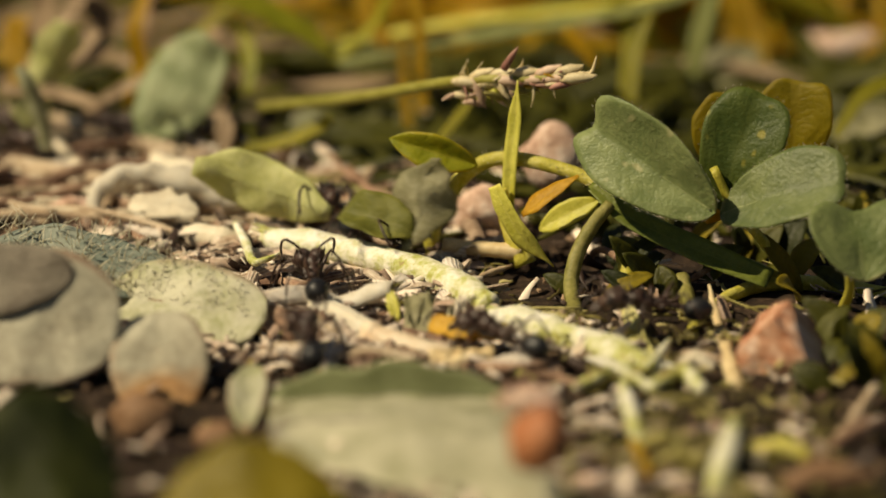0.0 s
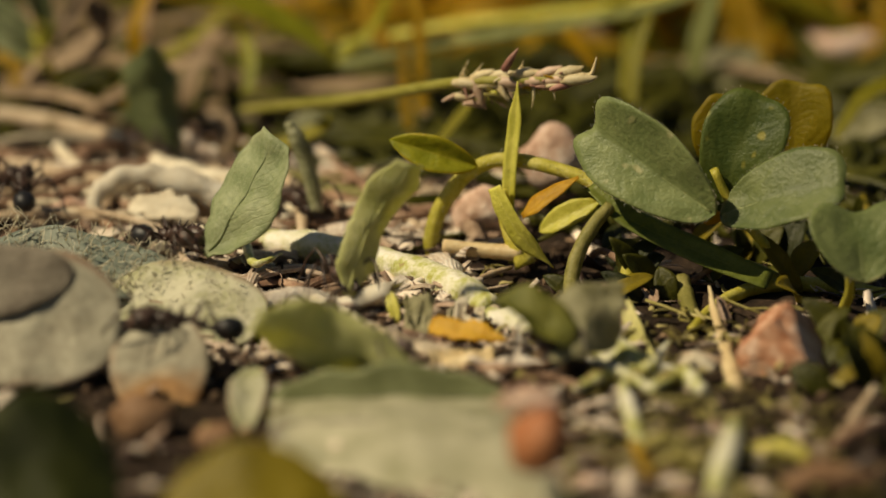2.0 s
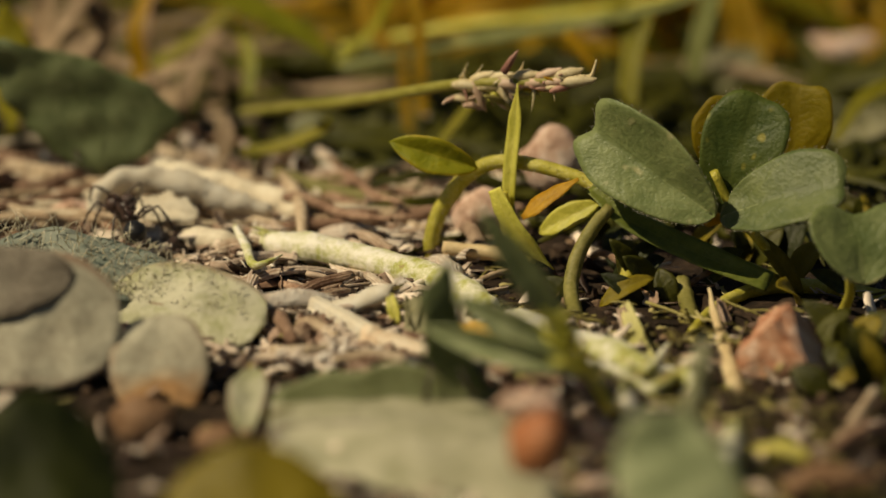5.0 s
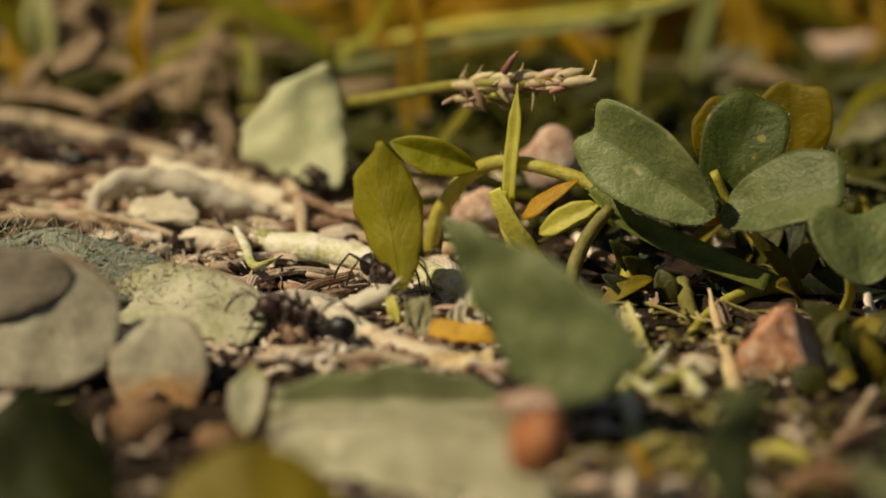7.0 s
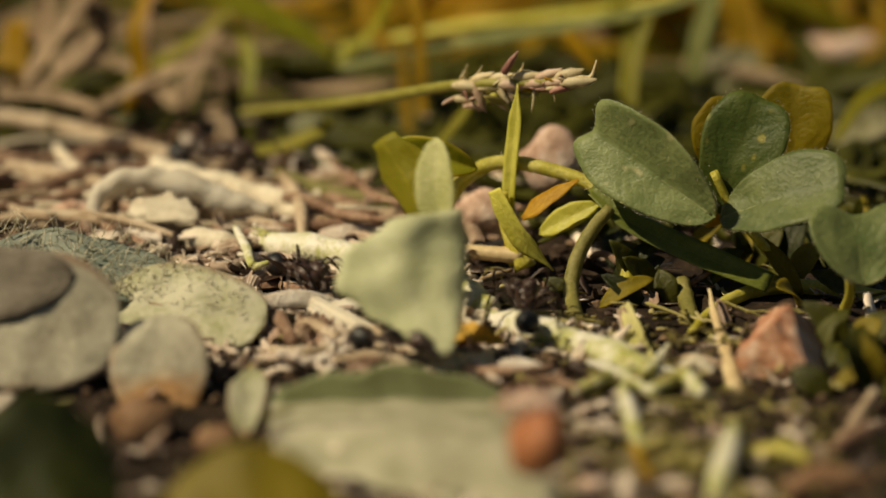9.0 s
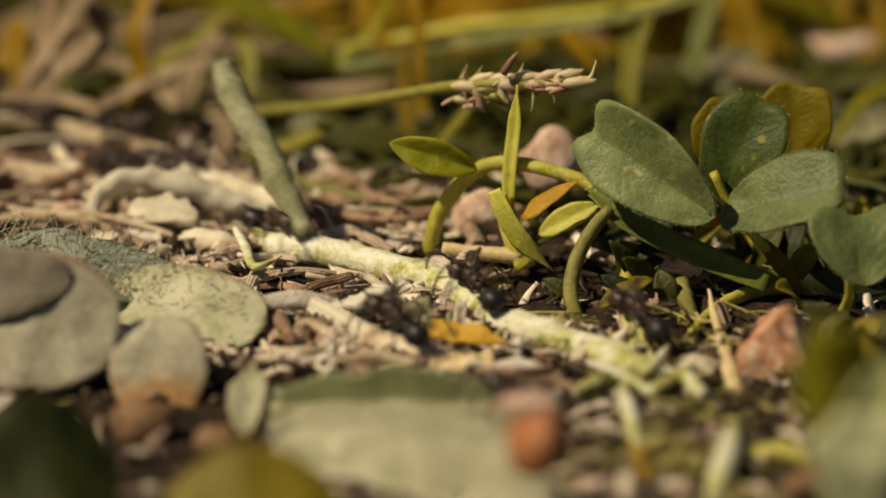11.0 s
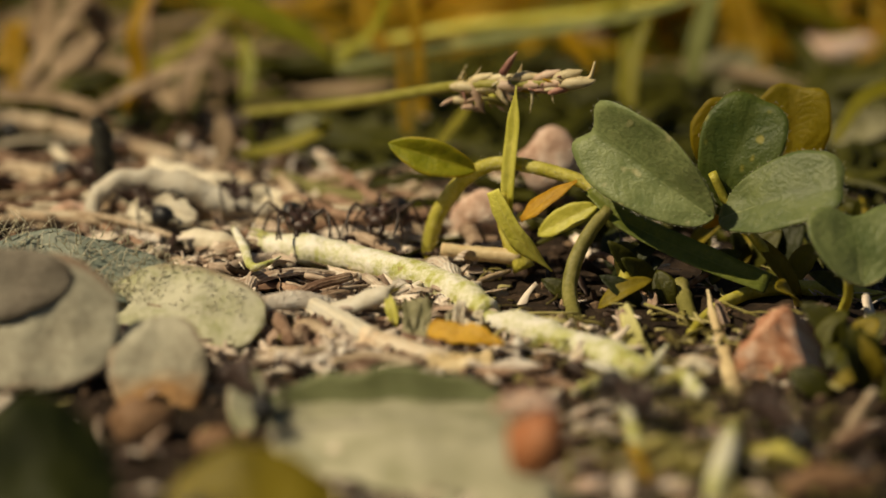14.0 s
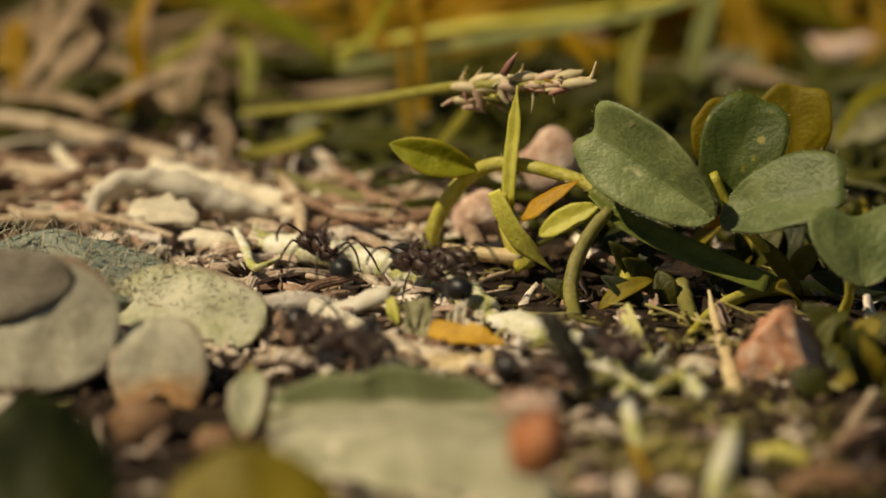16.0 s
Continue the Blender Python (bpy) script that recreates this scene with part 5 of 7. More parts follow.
def torn_plate(name, corners, mat, label, seed, bite=0.35, crumple=0.5, freq=2.2):
    """A torn scrap between four corners (top left, top right, bottom left, bottom right), its edges bitten and its face crumpled."""
    a, b, c, d = (vec(p) for p in corners)
    p0 = (a + b + c + d) / 4
    out = (b - a).cross(c - a).normalized()

    def fn(u, v):
        gnaw = bite * noise.noise(Vector((u * 7 + seed, round(v), seed))) if v in (0.0, 1.0) else 0.0
        uu = u + (0.16 * bite * noise.noise(Vector((v * 9, round(u), seed))) if u in (0.0, 1.0) else 0.0)
        p = (a.lerp(b, uu)).lerp(c.lerp(d, uu), v) + (a - c).normalized() * gnaw
        return p - p0 + out * crumple * (noise.noise(Vector((u * freq, v * freq, seed))) + 0.5 * noise.noise(Vector((u * freq * 2.3, v * freq * 2.3, seed))))
    return tagged(part(name, sheet(bmesh.new(), fn, 26, 20, 0.12), mat, at=Matrix.Translation(p0 * MM)), label, "leaf scrap")


torn_plate("dark_scrap", ((-2.5, 222.2, 2.6), (-0.5, 222.2, 2.4), (-2.5, 219.8, 0.9), (-1.0, 219.2, 0.3)), PIECE_GREY, "grey-green torn leaf scrap standing on edge", 13.0)
torn_plate("white_scrap", ((1.1, 220.8, 2.7), (1.6, 220.6, 2.8), (0.3, 219.8, 0.8), (1.2, 219.6, 0.7)), STRAW_WHITE, "white papery scrap beside twig", 15.0, 0.6, 0.4)
torn_plate("white_scrap", ((0.4, 222.6, 1.2), (2.8, 223.4, 1.4), (0.6, 220.6, 0.7), (2.6, 220.9, 0.7)), WHITE_WOOD, "white papery flake lying by the cut stem", 16.0, 0.5, 0.3)
torn_plate("skeleton_leaf", ((-9.4, 221.4, 1.5), (-6.2, 221.8, 1.3), (-9.8, 218.2, 0.6), (-6.6, 217.6, 0.5)), FIBRE_BROWN, "crumpled brown skeleton of a dead leaf", 21.0, 1.2, 0.6, 6.5)
torn_plate("skeleton_leaf", ((-7.6, 219.4, 1.4), (-4.9, 219.9, 1.2), (-7.9, 217.2, 0.5), (-5.3, 216.9, 0.4)), FIBRE_CREAM, "frayed cream scrap of a dead leaf", 25.0, 1.2, 0.5, 6.0)
torn_plate("pale_flake", ((-10.6, 215.0, 1.0), (-6.8, 215.8, 1.2), (-10.2, 213.2, 0.5), (-6.6, 213.8, 0.6)), FIBRE_CREAM, "cream papery flake before the trail", 22.0, 0.6, 0.9)
torn_plate("pale_flake", ((-6.6, 215.6, 1.1), (-3.4, 215.4, 1.0), (-6.2, 213.6, 0.6), (-3.6, 213.4, 0.5)), FIBRE_CREAM, "cream papery flake before the trail", 23.0, 0.6, 0.8)
torn_plate("pale_flake", ((-0.9, 214.6, 1.0), (3.3, 215.4, 1.1), (-1.0, 213.0, 0.4), (3.2, 213.6, 0.5)), CREAM_STALK, "pale yellowish chip under the orange strip", 24.0, 0.4, 0.5)
fallen_leaf("white_husk", (-22.6, 247.2, 1.8), (-17.4, 245.4, 1.7), 2.3, (-0.2, -0.6, 0.8), WHITE_WOOD, "white papery husk among straw", 0.3, 0.08, 16.0, wavy=0.5)
fallen_leaf("pink_husk", (-29.2, 250.6, 0.6), (-25.3, 250.6, 0.8), 1.62, (-0.2, -0.6, 0.8), STONE_PINK, "pinkish flat husk among straw", 0.3, 0.08, 17.0, wavy=0.5)
fallen_leaf("white_scrap", (0.4, 219.9, 0.8), (1.6, 224.2, 1.4), 1.73, (0.3, -0.8, 0.5), PALE_LEAF, "white papery scrap beside twig", 0.3, 0.0, 15.0, wavy=0.6)


def pale_leaf_hairs():
    """Short bristles on the pale leaf."""
    r = random.Random(8)
    a, b = vec((-22.5, 225.2, 1.9)), vec((-11.4, 220.2, 1.8))
    verts, faces = [], []
    for _ in range(170):
        f, g = r.random() ** 1.6 * 0.8 + 0.05, r.uniform(-0.2, 1)
        p = a.lerp(b, f) + Vector((0, 0.65, 0.75)) * g * 2.9 * math.sin(math.pi * f) ** 0.5 + Vector((0, -0.25, 0.2))
        d = Vector((r.uniform(-0.6, 0.8), r.uniform(-0.6, 0.2), r.uniform(0.2, 0.9))).normalized() * r.uniform(0.2, 0.6)
        fibre(verts, faces, (p, p + d * 0.5, p + d), (0.05, 0.04, 0.015), 4)
    heap("leaf_bristles", verts, faces, HAIR, "short pale bristles on the pale leaf", "plant hair", True)


pale_leaf_hairs()


def leaf_hairs():
    """Fine pale hairs standing on the hairy leaf."""
    r = random.Random(3)
    a, b = vec((-31.7, 228.0, 4.7)), vec((-16.6, 226.1, 2.4))
    verts, faces = [], []
    for _ in range(330):
        f, g = r.uniform(0.05, 0.98), r.uniform(-1, 1)
        w = 3.2 * math.sin(math.pi * f) ** 0.5
        p = a.lerp(b, f) + Vector((0, 0.9, 0.45)).normalized() * g * w + Vector((0, -0.3, 0.35))
        d = Vector((r.uniform(-0.6, 1.0), r.uniform(-0.7, 0.4), r.uniform(0.1, 0.8))).normalized() * r.uniform(0.5, 1.5)
        fibre(verts, faces, (p, p + d * 0.5 + Vector((0, 0, 0.08)), p + d), (0.05, 0.04, 0.015), 4)
    heap("leaf_hairs", verts, faces, HAIR, "fine pale hairs on the grey-green leaf", "plant hair", True)


leaf_hairs()


def stone(name, size, p, mat, label, seed, cut=0.0, rough=0.25, rz=0.0):
    ob = part(name, lump(bmesh.new(), size, (0, 0, 0), seed, rough, 3, Matrix.Rotation(rz, 3, "Z"), cut=cut), mat, at=Matrix.Translation(vec(p) * MM))
    return tagged(ob, label, "stone")


stone("pebble", (2.5, 1.8, 2.6), (8.2, 248.3, 4.9), STONE_PINK, "pinkish rounded pebble behind the shoot", 1.0, 0.8, 0.3)
stone("pebble", (2.7, 1.6, 2.5), (2.7, 245.2, 1.7), STONE_PINK, "beige pebble behind the runner", 2.0, 0.8, 0.3)
stone("pebble", (5.2, 3.4, 2.3), (33.7, 300.5, 1.6), STONE_PINK, "pale pinkish stone far behind", 3.0)
def red_chip():
    """An angular broken chip: a hull over a few corners, with its edges worn."""
    mid = vec((21.8, 216.1, 0.0))
    bm = bmesh.new()
    for p in ((21.8, 215.1, 3.7), (20.6, 211.9, 3.4), (18.8, 214.0, 1.0), (19.5, 214.0, -1.2), (23.8, 213.0, -0.8), (25.0, 216.1, -0.5), (23.7, 218.2, 1.3), (20.6, 219.2, 1.8), (22.3, 210.8, 1.7), (22.6, 220.2, -3.1)):
        bm.verts.new((vec(p) - mid) * 1.14)
    bmesh.ops.convex_hull(bm, input=bm.verts)
    bmesh.ops.subdivide_edges(bm, edges=bm.edges, cuts=3, use_grid_fill=True)
    for v in bm.verts:
        v.co += Vector((noise.noise(v.co * 0.8), noise.noise(v.co * 0.8 + Vector((9, 0, 0))), noise.noise(v.co * 0.8 + Vector((0, 9, 0))))) * 0.28
    ob = part("wood_chip", bm, STONE_RED, smooth=False, at=Matrix.Translation(mid * MM))
    tagged(ob, "reddish broken chip with a pale top", "chip")


red_chip()
stone("seed", (2.1, 1.7, 1.95), (5.0, 185.2, 5.0), SEED, "orange-brown angular seed on soil", 5.0, 0.8, 0.12)
# Added chip: its pale pink stands for the sunlit top of the seed.
stone("pebble", (2.3, 1.2, 1.0), (4.9, 191.8, 5.0), STONE_PINK, "flat pinkish chip added for the seed's pale lit top", 8.0, 0.8, 0.3)
stone("pebble", (1.9, 1.3, 0.6), (8.6, 192.2, 0.3), STONE_PINK, "flat pinkish chip on the soil", 9.0, 0.8, 0.3)
stone("pebble", (1.5, 1.1, 1.0), (-13.2, 198.1, 0.7), RUST, "rusty rounded pebble before the leaf stub", 10.0, 0.5, 0.2)
# Added lump, no real stone: it stands in for the leaf's orange-brown base.
stone("pebble", (1.95, 1.3, 1.6), (-17.7, 201.7, 0.8), RUST, "rusty brown lump standing in for the dead leaf's base", 7.0)


def trough(name, pts, radius, open_by, mat, label, category, turn=0.0, seed=0.0, group=""):
    """A curved strip of husk, bark or split straw: part of a tube's wall, open by an angle in degrees."""
    p0 = vec(pts[0])
    n = 12
    path = spline(shift(pts, p0), n + 1)
    arc = radians(360 - open_by)
    frames = []
    for i, p in enumerate(path):
        way = (path[min(i + 1, n)] - path[max(i - 1, 0)]).normalized()
        a = way.cross(Vector((0.05, 0.1, 1))).normalized()
        frames.append((p, a, a.cross(way)))

    def fn(u, v):
        p, a, up = frames[round(v * n)]
        s = u - 0.5
        end = 1 + 0.25 * noise.noise(Vector((u * 5, round(v), seed))) if v in (0.0, 1.0) else 1.0
        r = values(radius, v) * (1 + 0.3 * noise.noise(Vector((u * 2.5, v * 3, seed)))) * (end if v not in (0.0, 1.0) else 0.96)
        ang = s * arc * (1 + 0.15 * noise.noise(Vector((v * 4, seed, 2)))) + turn
        q = a * math.sin(ang) + up * math.cos(ang)
        slip = (frames[-1][0] - frames[0][0]).normalized() * (0.5 * r * noise.noise(Vector((u * 4, v * 2, seed + 4)))) if v in (0.0, 1.0) else Vector()
        return p + q * r + slip
    ob = part(name, sheet(bmesh.new(), fn, 12, n, 0.1), mat, at=Matrix.Translation(p0 * MM))
    return tagged(ob, label, category, group)


def ribbed_straw():
    """A split straw: a ribbed cream sheath, a ragged knot and a smooth orange-cream length."""
    base = vec((-8.4, 223.5, 1.5))
    top = holder("split_straw", base, "cream split straw with fine ribs and a smooth end", "straw")
    sheath = [vec(p) - base for p in ((-8.5, 223.8, 1.5), (-6.6, 221.2, 1.1), (-4.7, 218.7, 0.75))]
    part("sheath", tube(bmesh.new(), sheath, (0.62, 0.8, 0.82), 14, 12, 0.05), STRAW_WHITE, top, "ribbed cream sheath")
    across = (sheath[2] - sheath[0]).cross(Vector((0, 0, 1))).normalized()
    up = across.cross(sheath[2] - sheath[0]).normalized()
    for i in range(11):
        a = -1.9 + 0.34 * i
        out = across * math.sin(a) + up * math.cos(a)
        line = [p + out * r for p, r in zip(sheath, (0.62, 0.81, 0.83))]
        part("rib", tube(bmesh.new(), line, (0.07, 0.09, 0.08), 10, 6, 0.2, i), STRAW_WHITE, top)
    part("knot", tube(bmesh.new(), [vec(p) - base for p in ((-4.95, 218.9, 0.8), (-4.4, 218.4, 0.75), (-3.9, 218.0, 0.75))], (0.8, 0.98, 0.72), 10, 12, 0.35, 3.0), STRAW_PEACH, top, "ragged tan knot")
    part("straw_end", tube(bmesh.new(), [vec(p) - base for p in ((-4.3, 218.3, 0.75), (-2.7, 217.0, 0.7), (-0.7, 215.6, 0.5), (1.6, 215.0, 0.3))], (0.78, 0.8, 0.72, 0.5), 16, 12, 0.08, 5.0), STRAW_PEACH, top, "smooth orange-cream length")
    for i in range(6):
        p = vec((-4.9 + 0.1 * i, 218.6, 1.2 - 0.18 * i)) - base
        d = Vector((0.75, -0.5 + 0.1 * i, 0.3 * math.sin(i * 2.0) - 0.15))
        part("fray", tube(bmesh.new(), (p, p + d * 0.6, p + d * (0.9 + 0.1 * (i % 3))), (0.16, 0.13, 0.03), 6, 5, 0.3, i), STRAW_WHITE, top)


ribbed_straw()
stem("curled_straw", ((-24.4, 247.0, 0.3), (-25.2, 247.8, 1.4), (-24.6, 248.4, 2.8), (-22.2, 248.9, 3.7), (-18.9, 249.0, 3.2), (-15.6, 248.6, 2.2), (-12.4, 248.0, 1.3)), (0.4, 0.55, 0.75, 0.9, 1.0, 0.9, 0.5), STRAW_WHITE, "whitish curled straw on litter", "straw", 40, 12, 0.45, 5.0)
trough("bark_roll", ((-6.2, 229.2, 0.6), (-8.4, 226.4, 1.0), (-10.0, 224.2, 1.4)), (0.5, 0.6, 0.6), 30, FIBRE_TAN, "brown rolled bark with a hollow end", "bark", 0.2, 2.0)
torn_husk = trough("tan_husk", ((-7.4, 224.2, 1.1), (-5.6, 223.7, 1.6), (-4.3, 223.1, 2.2), (-3.2, 222.7, 2.6)), (0.45, 0.62, 0.75, 0.6), 120, STRAW_WHITE, "cream torn husk with lime fibres at its end", "husk", 0.2, 27.0)
part("husk_lining", leaf(bmesh.new(), (3.9, -1.8, 1.7), (4.5, -3.2, -0.2), round_w(0.8, 0.6, 0.6), (-0.2, -0.9, 0.3), 0.4, 0.05, 10, 6, 0.1, 0.1, 2.0), GRASS_BRIGHT, torn_husk, "lime green inner skin")
for i in range(9):
    a = i * 0.7
    p = Vector((4.1 + 0.25 * math.cos(a), -1.5, 1.5 + 0.5 * math.sin(a)))
    d = Vector((0.5 + 0.3 * math.sin(i * 2.1), 0.1 * math.cos(a), 0.35 * math.sin(a) + 0.2)) * (1.1 if i % 3 else 1.6)
    part("torn_fibre", tube(bmesh.new(), (p, p + d * 0.5, p + d), (0.14, 0.11, 0.02), 6, 5, 0.3, i), (STRAW_WHITE, SCRAP, STRAW_WHITE)[i % 3], torn_husk)
trough("curled_husk", ((-9.9, 218.5, 0.3), (-9.2, 218.9, 0.8), (-8.7, 221.1, 0.8)), (0.65, 0.7, 0.6), 60, FIBRE_TAN, "curled tan husk with an open end", "husk", 0.0, 4.0)
trough("bark_roll", ((-12.4, 227.1, 0.4), (-11.6, 223.2, 0.5), (-10.6, 219.3, 0.4)), (0.4, 0.5, 0.45), 90, FIBRE_BROWN, "brown rolled bark beside the pale leaf", "bark", 0.0, 5.0)
trough("pale_husk", ((-10.6, 216.8, 0.3), (-8.7, 215.7, 0.5), (-6.2, 214.1, 0.3)), (0.3, 0.5, 0.35), 150, FIBRE_WHITE, "pale split husk before the litter", "husk", 0.0, 6.0)
trough("tan_husk", ((-6.0, 213.2, 0.4), (-3.3, 214.0, 0.7), (-0.9, 213.7, 0.5)), (0.4, 0.6, 0.4), 170, FIBRE_TAN, "tan split husk behind the broad leaf", "husk", 0.0, 7.0)
trough("pale_husk", ((2.3, 212.9, 0.3), (4.6, 213.2, 0.6), (7.1, 212.1, 0.4)), (0.35, 0.55, 0.4), 150, FIBRE_WHITE, "pinkish pale husk on dark soil", "husk", 0.0, 8.0)
trough("bark_roll", ((3.9, 209.4, 0.3), (5.6, 207.4, 0.6), (7.6, 204.9, 0.3)), (0.2, 0.4, 0.25), 120, FIBRE_BROWN, "dark brown curled bark strip", "bark", 0.0, 9.0)
trough("tan_husk", ((-13.9, 258.0, 0.8), (-11.0, 253.6, 1.0), (-9.2, 251.1, 0.8)), (0.7, 0.9, 0.6), 150, FIBRE_PALE, "whitish broken husk behind the stem", "husk", 0.0, 10.0)
trough("tan_husk", ((-11.7, 251.8, 0.6), (-8.8, 249.1, 0.9), (-6.2, 248.6, 0.6)), (0.6, 0.8, 0.6), 140, FIBRE_PALE, "whitish broken husk behind the stem", "husk", 0.3, 11.0)
trough("tan_husk", ((-8.6, 243.8, 0.5), (-6.8, 243.1, 0.9), (-5.4, 243.4, 0.5)), (0.7, 0.9, 0.6), 140, FIBRE_PALE, "whitish broken husk behind the stem", "husk", 0.3, 12.0)


def lay_straws():
    """Long dry straws crossing over one another behind the trail."""
    r = random.Random(14)
    made = 0
    while made < 130:
        x, y = r.uniform(-44, 4), r.uniform(246, 296)
        if abs(x) > 0.135 * y + 6 or r.random() > (1.0 if y < 266 else 0.25) or (x > -17 and y > 262):
            continue
        made += 1
        ln, a = r.uniform(6, 18), r.gauss(-0.35, 0.8)
        d = Vector((math.cos(a), math.sin(a), 0)) * ln * 0.5
        p, k = on(x, y, r.uniform(0.1, 1.2)), r.uniform(0.22, 0.6)
        up = Vector((0, 0, r.uniform(-0.07, 0.10) * ln))
        bend = Vector((r.uniform(-1, 1), r.uniform(-1, 1), r.uniform(0, 1.0))) * ln * 0.07
        mat, word = r.choice(((STRAW_ONE, "tan"), (BARK, "brown"), (WHITE_WOOD, "bleached"), (BARK, "brown"), (STRAW_ONE, "tan")))
        pts = [q - p for q in (p - d - up, p - d * 0.3 + bend, p + d * 0.35 + bend * 0.8, p + d + up)]
        ob = part("straw", tube(bmesh.new(), pts, (k * 0.8, k, k, k * 0.5), 9, 6, 0.2, made * 1.7), mat, at=Matrix.Translation(p * MM))
        tagged(ob, word + " dry straw lying over the soil", "straw", "straws behind the trail")


lay_straws()


def litter_pieces():
    """Broken pieces of husk, bark and straw along the trail and before the stem."""
    r = random.Random(77)
    for count, region, long, rad in ((80, (-30, 2, 222, 268), (2.5, 9.5), (0.3, 0.85)), (70, (-14, 3, 211, 228), (0.8, 3.2), (0.2, 0.65)), (34, (3, 22, 194, 222), (1.0, 3.2), (0.15, 0.4))):
        for i in range(count):
            x, y = r.uniform(*region[:2]), r.uniform(*region[2:])
            if x < -8 and y < 224:
                continue
            ln, a = r.uniform(*long), r.gauss(-0.35, 1.1)
            d = Vector((math.cos(a), math.sin(a), 0)) * ln * 0.5
            p = on(x, y, r.uniform(0.0, 0.5))
            up = Vector((0, 0, r.uniform(-0.14, 0.2) * ln))
            k = r.uniform(*rad)
            mat, word = r.choice(((FIBRE_WHITE, "whitish"), (FIBRE_PALE, "pale"), (FIBRE_TAN, "tan")) if region[2] < 220 else ((FIBRE_WHITE, "whitish"), (FIBRE_PALE, "pale"), (FIBRE_TAN, "tan"), (FIBRE_TAN, "tan"), (FIBRE_BROWN, "brown")))
            trough("litter_piece", (p - d - up, p + Vector((0, 0, r.uniform(0, 0.1) * ln)), p + d + up), (k * r.uniform(0.5, 1), k, k * r.uniform(0.4, 1)), r.uniform(60, 230), mat,
                   word + " broken piece of husk on the soil", "plant litter", r.uniform(-0.8, 0.8), i * 0.71, "broken husk pieces")


litter_pieces()

